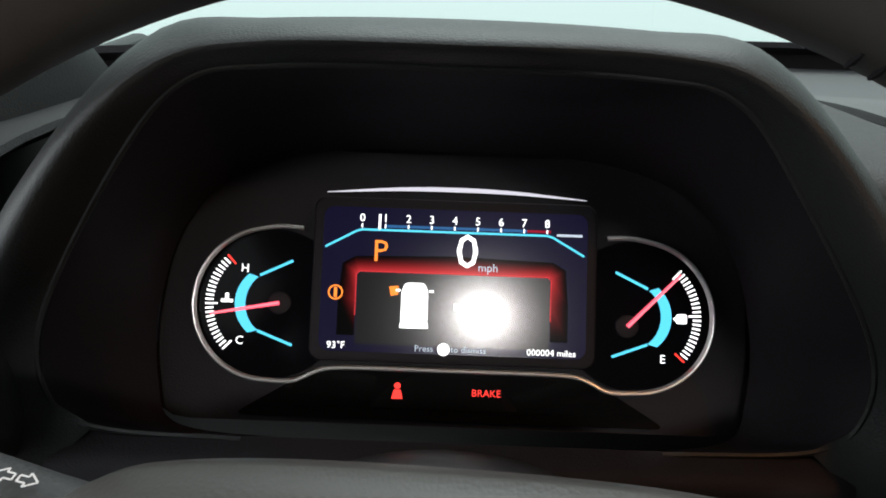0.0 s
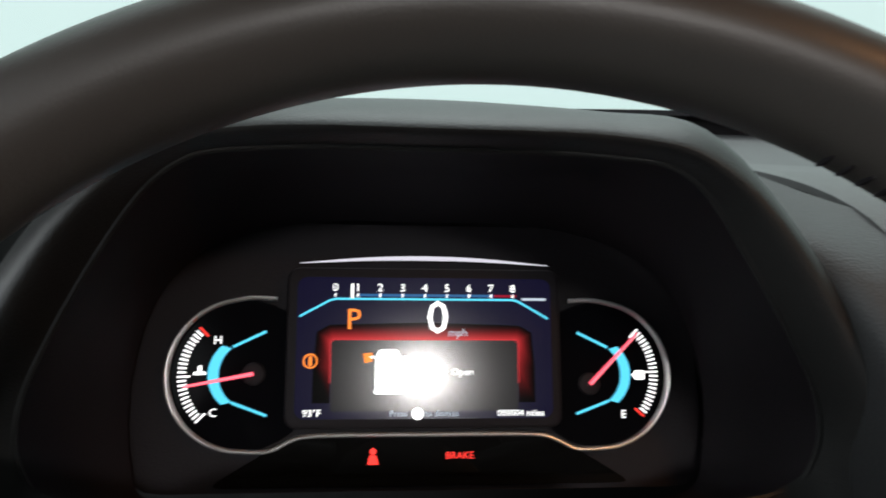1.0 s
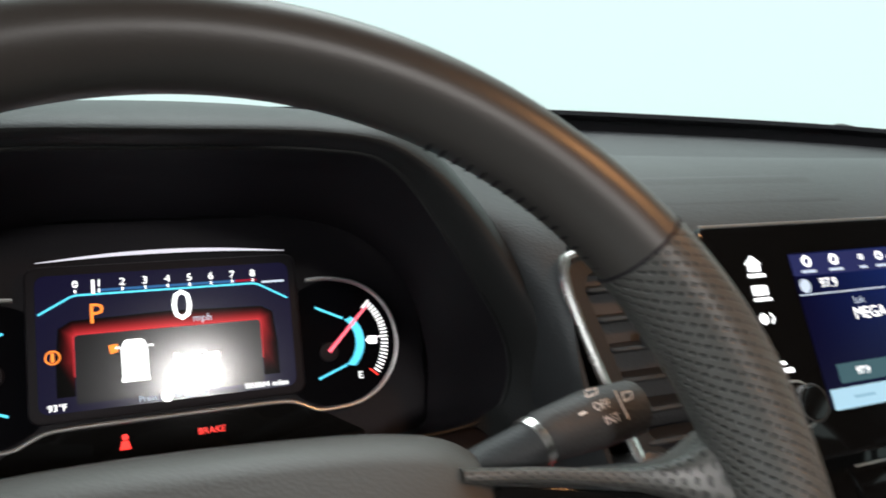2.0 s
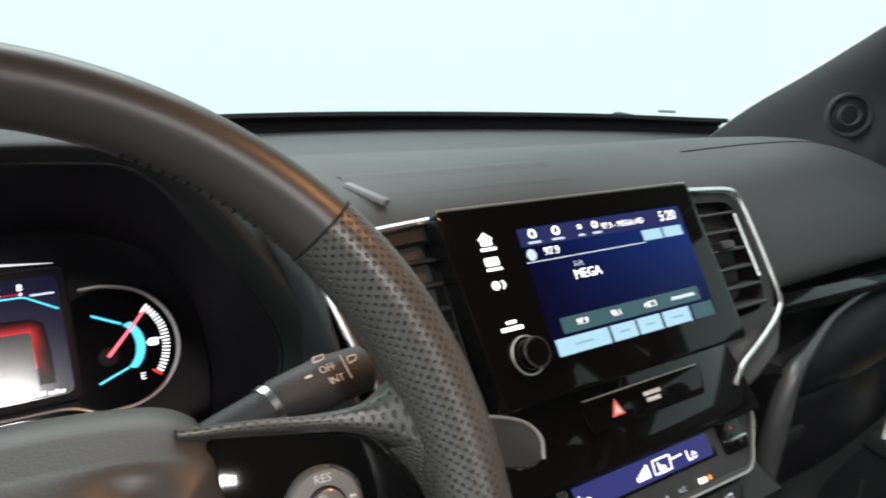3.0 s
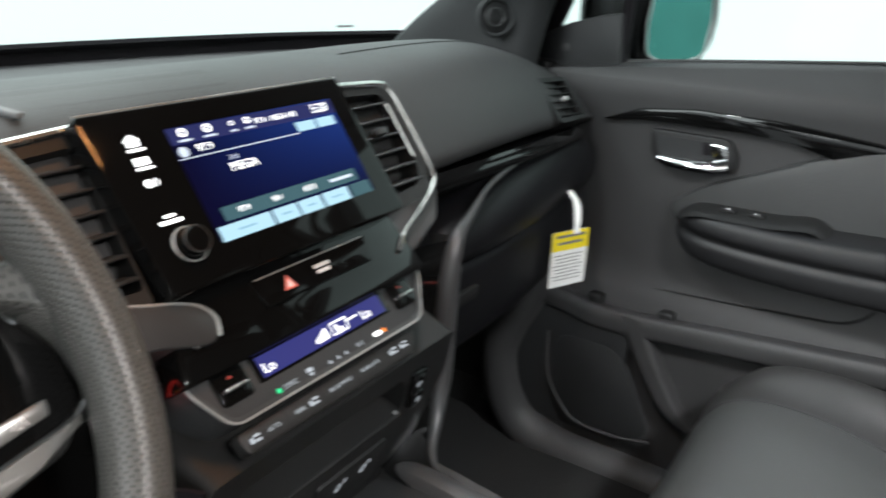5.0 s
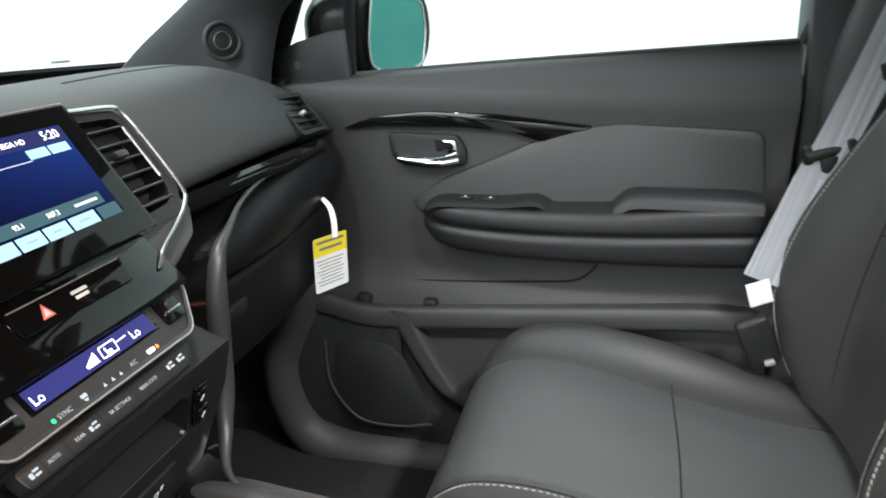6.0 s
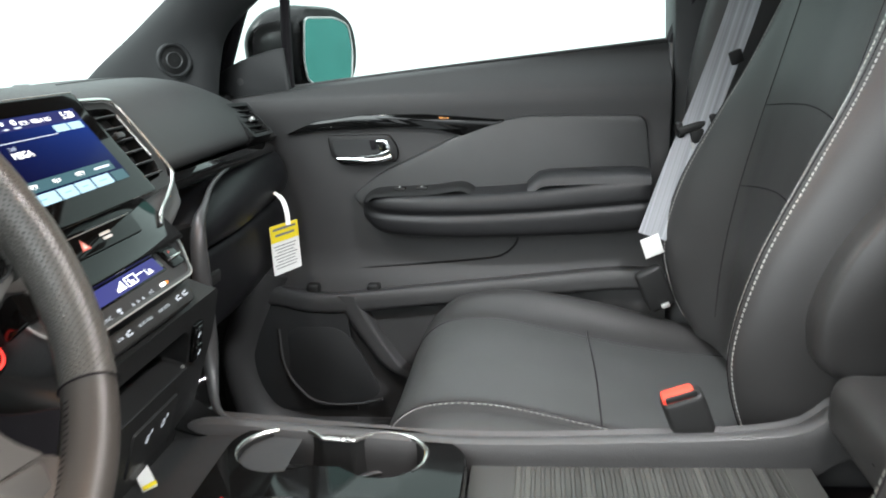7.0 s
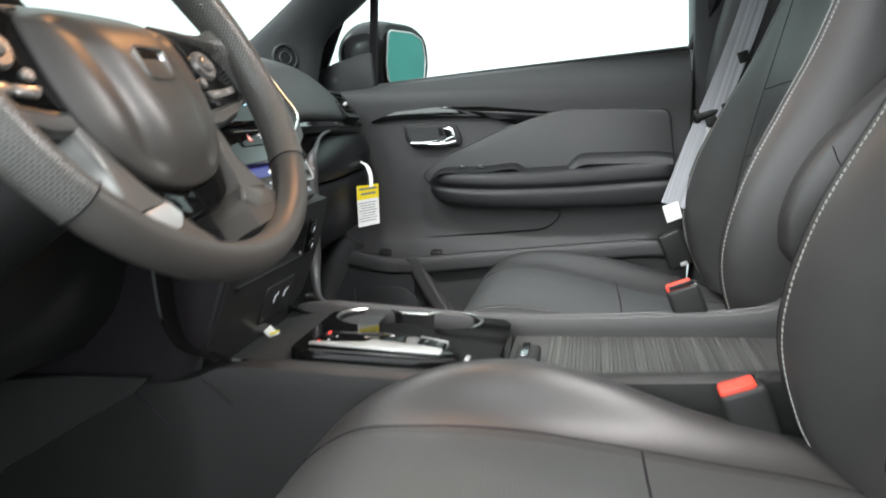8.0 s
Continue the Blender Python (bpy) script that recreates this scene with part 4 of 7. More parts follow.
part("hold_text", flat(rrect(0.026, 0.0025, 0.0004, 0.068, -0.0865), ST, S), SOFT_W, screen)
for x, t in ((-0.034, "97.9"), (-0.002, "93.1"), (0.032, "107.3")):
    part("preset_text", letters(t, 0.0060, ST, x, -0.0865, S), W_GLOW, screen)
# touch keys beside the picture
bm = bmesh.new()
flat([(-0.0970, -0.0225), (-0.0910, -0.0175), (-0.0850, -0.0225)], ST, S, bm)
flat(rrect(0.0085, 0.0040, 0.0005, -0.0910, -0.0245), ST, S, bm)
flat(rrect(0.0120, 0.0020, 0.0003, -0.0905, -0.0288), ST, S, bm)
part("home_key", bm, W_GLOW, screen)
bm = bmesh.new()
flat(rrect(0.0105, 0.0055, 0.0010, -0.0910, -0.0370), ST, S, bm)
flat(rrect(0.0120, 0.0018, 0.0003, -0.0905, -0.0420), ST, S, bm)
part("back_key", bm, W_GLOW, screen)
bm = bmesh.new()
flat([(-0.0935 + 0.0030 * math.cos(k * math.tau / 14), -0.0525 + 0.0030 * math.sin(k * math.tau / 14)) for k in range(14)], ST, S, bm)
bar2((-0.0885, -0.0497), (-0.0865, -0.0525), 0.0011, ST, S, bm)
bar2((-0.0865, -0.0525), (-0.0885, -0.0553), 0.0011, ST, S, bm)
part("brightness_key", bm, W_GLOW, screen)
bm = bmesh.new()
flat(rrect(0.0080, 0.0020, 0.0003, -0.0910, -0.0765), ST, S, bm)
flat(rrect(0.0170, 0.0026, 0.0003, -0.0915, -0.0805), ST, S, bm)
part("volume_caption", bm, W_GLOW, screen)
knob = part("volume_knob", tube([ST @ Vector((-0.0870, -0.0985, d)) for d in (0.0, 0.002, 0.0025, 0.011, 0.0125)], [0.0125, 0.0122, 0.0100, 0.0095, 0.0080], 28), PIANO, screen, "round black volume knob")
part("knob_ring", tube([ST @ Vector((-0.0870 + 0.0120 * math.cos(k * math.tau / 30), -0.0985 + 0.0120 * math.sin(k * math.tau / 30), 0.0022)) for k in range(30)], 0.0007, 6, True), SATIN, knob)
part("knob_edge", tube([ST @ Vector((-0.0870 + 0.0092 * math.cos(k * math.tau / 30), -0.0985 + 0.0092 * math.sin(k * math.tau / 30), 0.0115)) for k in range(30)], 0.0006, 6, True), GREYPAINT, knob)

hazard = thing("hazard_strip", "gloss black switch strip with red hazard button", "switch panel", place=(0, 0.24, 0.61))
part("switch_strip", plate(rpoly([(-0.060, -0.137), (0.065, -0.137), (0.060, -0.159), (-0.055, -0.159)], 0.003), ST @ pose(0.010, 0.002, 0), -0.015, -0.0115, 0.0012), PIANO, hazard)
part("strip_edge", tube([ST @ Vector((x, -0.1355, -0.0118)) for x in (-0.046, 0.010, 0.070)], 0.0006, 6), SATIN, hazard)
tri_o = [(-0.0350, -0.1530), (-0.0230, -0.1530), (-0.0290, -0.1415)]
tri_i = [(-0.0322, -0.1515), (-0.0258, -0.1515), (-0.0290, -0.1452)]
part("hazard_triangle", flat(tri_o, ST @ pose(0.010, 0.002, 0), -0.0111), material("hazard_red", (0.75, 0.16, 0.13), 0.4, patchy=0.03), hazard, "red triangle hazard button")
part("hazard_triangle_line", flat(tri_i, ST @ pose(0.010, 0.002, 0), -0.0108), material("hazard_white", (0.8, 0.7, 0.7), 0.4, patchy=0.03), hazard)
bm = bmesh.new()
flat(rrect(0.0170, 0.0028, 0.0004, 0.0170, -0.1435), ST, -0.0111, bm)
flat(rrect(0.0140, 0.0028, 0.0004, 0.0170, -0.1480), ST, -0.0111, bm)
part("airbag_caption", bm, WHITE_PRINT, hazard)

CM = slant(0, 0.246, 0.564, 42)
climate = thing("climate_panel", "grey framed climate control panel with a lit blue display", "climate panel", place=(0, 0.24, 0.56))
outer_c = rpoly([(-0.123, 0.012), (0.121, 0.012), (0.124, -0.004), (0.096, -0.041), (-0.108, -0.039), (-0.125, -0.006)], 0.010)
inner_c = rpoly([(-0.119, 0.008), (0.117, 0.008), (0.120, -0.004), (0.094, -0.037), (-0.106, -0.035), (-0.121, -0.006)], 0.008)
part("panel_body", plate(outer_c, CM, -0.05, 0.006, 0.003), PILLAR, climate)
part("panel_frame", ring_plate(outer_c, inner_c, CM, 0.002, 0.0085), GREYPAINT, climate, "satin grey frame")
part("frame_edge", tube([CM @ Vector((*p, 0.0080)) for p in outer_c], 0.0010, 6, True), SATIN, climate, "bright edge of the grey frame")
part("display_surround", plate(rrect(0.142, 0.021, 0.001, -0.002, -0.0125), CM, 0.005, 0.0066, 0.0005), PIANO, climate)
part("climate_display", flat(rrect(0.133, 0.0155, 0.0008, -0.002, -0.0130), CM, 0.0069), NAVY2, climate, "lit blue climate display")
C = 0.0073
for x in (-0.0610, 0.0430):
    part("set_temperature", letters("Lo", 0.0105, CM, x, -0.0150, C), W_GLOW, climate)
bm = bmesh.new()
for k in range(5):
    flat(rrect(0.0018, 0.003 + 0.0014 * k, 0.0003, -0.0130 + 0.0027 * k, -0.0165 + 0.0007 * k), CM, C, bm)
for a, b in (((0.004, -0.0180), (0.020, -0.0180)), ((0.020, -0.0180), (0.022, -0.0090)), ((0.022, -0.0090), (0.005, -0.0090)), ((0.005, -0.0090), (0.003, -0.0180)), ((0.022, -0.0125), (0.034, -0.0120))):
    bar2(a, b, 0.0009, CM, C, bm)
flat(rrect(0.0016, 0.0060, 0.0005, 0.0095, -0.0140), CM, C, bm)
flat(rrect(0.0050, 0.0030, 0.0005, 0.0125, -0.0155), CM, C, bm)
part("fan_symbol", bm, W_GLOW, climate)
for s in (-1, 1):
    k = part("temperature_switch", plate(rrect(0.027, 0.024, 0.004, s * 0.0920 - 0.0015, -0.0140), CM, 0.005, 0.0085, 0.001), PIANO, climate, "black temperature rocker")
    part("rocker_bar", plate(rrect(0.018, 0.0026, 0.001, s * 0.0920 - 0.0015, -0.0165), CM, 0.0085, 0.0135, 0.001), BRIGHT, k)
    part("red_arrow", flat([(s * 0.092 - 0.0037, -0.0095), (s * 0.092 + 0.0007, -0.0095), (s * 0.092 - 0.0015, -0.0070)], CM, 0.0089), material("dim_red_print", (0.30, 0.04, 0.03), 0.5), k)
part("lit_dot", flat(rrect(0.0035, 0.0035, 0.0012, -0.0640, -0.0332), CM, C), G_GLOW, climate, "small green lamp")
part("button_text", letters("SYNC", 0.0052, CM, -0.0530, -0.0332, C), BACKLIT, climate)
bm = bmesh.new()
flat(rrect(0.006, 0.003, 0.0005, -0.0330, -0.0312), CM, C, bm)
flat([(-0.0355, -0.0335), (-0.0305, -0.0335), (-0.033, -0.0365)], CM, C, bm)
part("mode_symbol", bm, BACKLIT, climate)
for x in (-0.013, -0.004, 0.005):
    part("fan_key", flat([(x - 0.0018, -0.0352), (x + 0.0018, -0.0352), (x, -0.0318)], CM, C), BACKLIT, climate)
part("button_text", letters("A/C", 0.0050, CM, 0.0210, -0.0335, C), BACKLIT, climate)
part("lit_symbol", flat(rrect(0.009, 0.0035, 0.001, 0.0430, -0.0335), CM, C), W_GLOW, climate)
part("lit_dot", flat(rrect(0.003, 0.0035, 0.001, 0.0510, -0.0335), CM, C), O_GLOW, climate)
lower = part("button_strip", plate(rpoly([(-0.107, -0.0435), (0.088, -0.0445), (0.074, -0.0625), (-0.105, -0.0600)], 0.005), CM, -0.010, 0.002, 0.002), HARD, climate)
for x, t in ((-0.0785, "AUTO"), (-0.054, "REAR"), (-0.0114, "RR SETTINGS"), (0.0230, "REAR LOCK")):
    part("button_text", letters(t, 0.0040, CM, x, -0.0522, 0.0025), BACKLIT, lower)
for x in (-0.0955, -0.0400, 0.0520, 0.0660):
    bm = bmesh.new()
    flat(rrect(0.0030, 0.0040, 0.0005, x - 0.0030, -0.0525), CM, 0.0025, bm)
    flat(rrect(0.0050, 0.0016, 0.0003, x + 0.0018, -0.0503), CM, 0.0025, bm)
    flat(rrect(0.0050, 0.0016, 0.0003, x + 0.0018, -0.0537), CM, 0.0025, bm)
    part("button_symbol", bm, BACKLIT, lower)
for x in (-0.0875, -0.066, -0.031, 0.005, 0.0435, 0.0590):
    part("button_joint", flat(rrect(0.0006, 0.015, 0.0002, x, -0.0522), CM, 0.0024), SHROUD, lower)

# engine start button on the gloss panel beside the column
START = slant(-0.147, 0.259, 0.553, 40)
starter = thing("start_button", "round engine start button with a glowing red ring", "start button", place=(-0.147, 0.259, 0.553))
part("button_base", disc(0.0175, START, -0.022, 0.000, 32, 0.002), PIANO, starter)
part("button_face", disc(0.0125, START, 0.000, 0.0022, 32, 0.001), PIANO, starter)
part("red_ring", ring_plate([(0.0150 * math.cos(k * math.tau / 36), 0.0150 * math.sin(k * math.tau / 36)) for k in range(36)], [(0.0122 * math.cos(k * math.tau / 36), 0.0122 * math.sin(k * math.tau / 36)) for k in range(36)], START, 0.0002, 0.0012), R_GLOW, starter, "glowing red ring")
for y, w in ((0.0024, 0.010), (-0.0024, 0.008)):
    part("caption", flat(rrect(w, 0.0020, 0.0006, 0.0, y), START, 0.0026), O_GLOW, starter, "lit caption on the button")

# ---- steering column and wheel ----
COL = slant(-0.385, 0.157, 0.668, 28)
column = thing("steering_column", "black plastic steering column cover with stalks", "steering column", place=(-0.385, 0.30, 0.60))
col_rows = []
for d, w, h0, h1 in ((-0.035, 0.055, 0.050, -0.055), (-0.07, 0.062, 0.052, -0.065), (-0.13, 0.066, 0.046, -0.070), (-0.20, 0.075, 0.035, -0.075), (-0.26, 0.085, 0.025, -0.08)):
    col_rows.append([COL @ Vector((w * math.cos(a) * (1 if abs(math.cos(a)) < 0.8 else 0.97), (h0 if math.sin(a) > 0 else -h1) * math.sin(a), d)) for a in [k * math.tau / 16 for k in range(16)]])
part("column_shroud", surface(col_rows, 20, 40, around=True, caps=True), HARD, column)


def stalk(side, label):
    s = side
    rise = (0.026, 0.040, 0.0455, 0.0470, 0.0500, 0.0515, 0.0520) if s > 0 else (0.034, 0.042, 0.047, 0.0475, 0.055, 0.060, 0.061)
    p = [COL @ Vector((s * x, y, d)) for (x, d), y in zip(((0.055, -0.055), (0.096, -0.059), (0.1175, -0.061), (0.1215, -0.0615), (0.145, -0.064), (0.1665, -0.068), (0.1700, -0.068)), rise)]
    radii = [0.008, 0.0085, 0.0088, 0.0098, 0.0118, 0.0112, 0.0080] if s > 0 else [0.011, 0.0118, 0.0122, 0.0125, 0.0145, 0.0140, 0.010]
    st = part("stalk", tube(p, radii, 18), PILLAR, column, label)
    a, b = p[2], p[3]
    part("stalk_ring", tube([a + (a - b).normalized() * 0.002, a + (b - a).normalized() * 0.0015], [radii[2] + 0.0012, radii[2] + 0.0014], 18), BRIGHT, st, "bright ring round the stalk")
    n = (COL.to_3x3() @ Vector((0, 0.35, 0.94))).normalized()
    xdir = ((p[5] - p[3]) * s).normalized()
    up = n.cross(xdir).normalized()
    base = p[4] + n * (radii[4] + 0.0004)
    f = Matrix(((xdir.x, up.x, n.x, base.x), (xdir.y, up.y, n.y, base.y), (xdir.z, up.z, n.z, base.z), (0, 0, 0, 1)))
    return st, f


st, f = stalk(1, "black wiper stalk with white symbols")
part("stalk_text", letters("OFF", 0.0048, f, -0.001, 0.0020, 0.0), WHITE_PRINT, st)
part("stalk_text", letters("INT", 0.0048, f, 0.001, -0.0040, -0.0002), WHITE_PRINT, st)
bm = bmesh.new()
flat(rrect(0.0007, 0.012, 0.0003, 0.0078, 0.0), f, 0.0, bm)
for a, b in (((0.0105, 0.0010), (0.0150, 0.0015)), ((0.0150, 0.0015), (0.0158, 0.0040)), ((0.0158, 0.0040), (0.0112, 0.0042)), ((0.0112, 0.0042), (0.0105, 0.0010)), ((-0.0055, 0.0066), (0.0, 0.0070)), ((0.0, 0.0070), (0.0008, 0.0090)), ((0.0008, 0.0090), (-0.0048, 0.0090)), ((-0.0048, 0.0090), (-0.0055, 0.0066))):
    bar2(a, b, 0.0006, f, -0.0009, bm)
bar2((-0.0130, 0.0012), (-0.0095, 0.0014), 0.0010, f, 0.0003, bm)
part("stalk_symbols", bm, WHITE_PRINT, st)
st, f = stalk(-1, "black turn signal stalk with white arrows")
along = (COL.to_3x3() @ Vector((0.986, -0.16, 0.03))).normalized()
n = Vector((0.16, -0.10, 0.98)).normalized()
along = (along - n * along.dot(n)).normalized()
across = n.cross(along)
spot = Vector((-0.4840, 0.2290, 0.6906))
f = Matrix(((along.x, across.x, n.x, spot.x), (along.y, across.y, n.y, spot.y), (along.z, across.z, n.z, spot.z), (0, 0, 0, 1)))
for s in (-1, 1):
    bm = bmesh.new()
    o = [(s * 0.40 * x + s * 0.0006, 0.42 * y) for x, y in ((0.000, 0.0022), (0.005, 0.0022), (0.005, 0.0050), (0.0115, 0.0), (0.005, -0.0050), (0.005, -0.0022), (0.0, -0.0022))]
    for a, b in zip(o, o[1:] + o[:1]):
        bar2(a, b, 0.0005, f, 0.0004, bm)
    part("turn_arrow", bm, WHITE_PRINT, st)

# the wheel is turned very slightly about its upright axis, as it was left
WH = pose(-0.3881, 0.1581, 0.6709, 0, 0, -3.1) @ slant(0, 0, 0, 30.2)
R = 0.1667
wheel = thing("steering_wheel", "black leather steering wheel with perforated grips and silver lower spokes", "steering wheel", place=(-0.388, 0.158, 0.67))


def rim_arc(a0, a1, n, r_in, r_out):
    """Part of the rim between two angles, counted from the right upward; oval section with a thumb swell, slimmer at the top."""
    bm = bmesh.new()
    uv = bm.loops.layers.uv.new("UVMap")
    seg = 26
    rows = []
    for i in range(n + 1):
        a = a0 + (a1 - a0) * i / n
        swell = 1.0 + 0.08 * math.exp(-((math.degrees(a) % 180 - (28 if math.cos(a) > 0 else 152)) / 14) ** 2) - 0.05 * max(0.0, math.sin(a) - 0.64) / 0.36
        row = []
        for k in range(seg):
            b = k * math.tau / seg
            rr = R + r_in * swell * math.cos(b)
            row.append(bm.verts.new(WH @ Vector((rr * math.cos(a), rr * math.sin(a), r_out * swell * math.sin(b)))))
        rows.append(row)
    for i in range(n):
        for k in range(seg):
            face = bm.faces.new((rows[i][k], rows[i][(k + 1) % seg], rows[i + 1][(k + 1) % seg], rows[i + 1][k]))
            s0, s1 = (a0 + (a1 - a0) * i / n) * R / 0.0040, (a0 + (a1 - a0) * (i + 1) / n) * R / 0.0040
            t0, t1 = k * 42 / seg, (k + 1) * 42 / seg
            for loop, q in zip(face.loops, ((s0, t0), (s0, t1), (s1, t1), (s1, t0))):
                loop[uv].uv = q
    bm.faces.new([v for v in rows[0]])
    bm.faces.new([v for v in rows[-1][::-1]])
    return bm


def hide(rows, nu, nv):
    """A smooth leather sheet whose punched rows are laid out in true lengths."""
    g = fine_grid(rows, nu, nv)
    bm = bmesh.new()
    uv = bm.loops.layers.uv.new("UVMap")
    vs = [[bm.verts.new(p) for p in r] for r in g]
    us = [0.0]
    for i in range(nu - 1):
        us.append(us[-1] + (g[i + 1][nv // 2] - g[i][nv // 2]).length / 0.0040)
    ws = [0.0]
    for j in range(nv - 1):
        ws.append(ws[-1] + (g[nu // 2][j + 1] - g[nu // 2][j]).length / 0.0023)
    for i in range(nu - 1):
        for j in range(nv - 1):
            face = bm.faces.new((vs[i][j], vs[i][j + 1], vs[i + 1][j + 1], vs[i + 1][j]))
            for loop, q in zip(face.loops, ((us[i], ws[j]), (us[i], ws[j + 1]), (us[i + 1], ws[j + 1]), (us[i + 1], ws[j]))):
                loop[uv].uv = q
    return bm


def deg(a):
    return radians(a)


part("rim_top", rim_arc(deg(40), deg(140), 60, 0.0133, 0.0166), RIM, wheel, "smooth black leather rim top")
part("rim_grip", rim_arc(deg(-36), deg(40), 48, 0.0136, 0.0169), PERF, wheel, "perforated black leather grip")
part("rim_grip", rim_arc(deg(140), deg(217), 48, 0.0136, 0.0169), PERF, wheel, "perforated black leather grip")
part("rim_bottom", rim_arc(deg(217), deg(324), 60, 0.0133, 0.0166), RIM, wheel, "smooth black leather rim bottom")
for a in (40, 140, 217, 324):
    ring = [WH @ Vector(((R + 0.0139 * math.cos(k * math.tau / 26)) * math.cos(deg(a)), (R + 0.0139 * math.cos(k * math.tau / 26)) * math.sin(deg(a)), 0.0173 * math.sin(k * math.tau / 26))) for k in range(26)]
    part("rim_seam", tube(ring, 0.0007, 5, True), SHROUD, wheel)
# laced inner seam of the rim: small beads of black thread beside the grips
for a0, a1 in ((41, 66), (219, 240), (300, 321)):
    bm = bmesh.new()
    for k in range(15):
        a = deg(a0 + (a1 - a0) * (k + 0.5) / 15)
        tube([WH @ Vector(((R - 0.0128) * math.cos(a), (R - 0.0128) * math.sin(a), d)) for d in (-0.0050, -0.0020, 0.0010)], [0.0004, 0.0008, 0.0004], 6, bm=bm)
    tagged(part("inner_lacing", bm, SHROUD, wheel, "black lacing beads"), kind="stuff")

# airbag cover: a dome with two scooped channels that run down beside the badge
outline = [(0.0, 0.0440), (0.048, 0.0425), (0.074, 0.0370), (0.0795, 0.0250), (0.0800, -0.0200), (0.0700, -0.0560), (0.0500, -0.0790), (0.0300, -0.0910), (0.0, -0.0955)]
full = spline([(x, y, 0) for x, y in outline + [(-x, y) for x, y in outline[::-1][1:-1]]], 96, True)


def pad_depth(x, y, f):
    rise = -0.0100 + 0.0225 * (1 - f ** 3.2) if f <= 1 else -0.0100
    along = min(1.0, max(0.0, (0.045 - y) / 0.14))
    valley = 0.054 - 0.020 * along
    scoop = 0.0062 * math.exp(-((abs(x) - valley) / 0.0115) ** 2) * min(1.0, max(0.0, (0.97 - f) / 0.10))
    return rise - scoop


def brow(p, up):
    """The top of the cover slopes back to the column."""
    return up * min(1.0, max(0.0, p.y / 0.040)) ** 0.7


pad_rows = [[WH @ Vector((p.x * 1.02, p.y * 1.02 - 0.0006 + brow(p, grow), d)) for p in full] for grow, d in ((0.012, -0.050), (0.0172, -0.036), (0.0170, -0.028), (0.0090, -0.0175), (0.0010, -0.0118))]
for k in range(26):
    f = 1.0 - 0.985 * k / 25
    pad_rows.append([WH @ Vector((p.x * f, -0.022 * (1 - f) + p.y * f, pad_depth(p.x * f, -0.022 * (1 - f) + p.y * f, f))) for p in full])
pad = part("airbag_cover", skin(pad_rows, True, False, True), PAD, wheel, "matt charcoal airbag cover with two scooped channels", 60)
BD = WH @ pose(0.001, -0.0085, 0.0118)
badge_o, badge_i = rpoly([(-0.0185, 0.0140), (0.0185, 0.0140), (0.0150, -0.0140), (-0.0150, -0.0140)], 0.006), rpoly([(-0.0163, 0.0120), (0.0163, 0.0120), (0.0132, -0.0120), (-0.0132, -0.0120)], 0.005)
badge = part("badge", ring_plate(badge_o, badge_i, BD, -0.003, 0.0022), BRIGHT, pad, "chrome badge frame")
part("badge_plate", plate(badge_i, BD, -0.003, 0.0004, 0.0008), DULL_CHROME, badge)

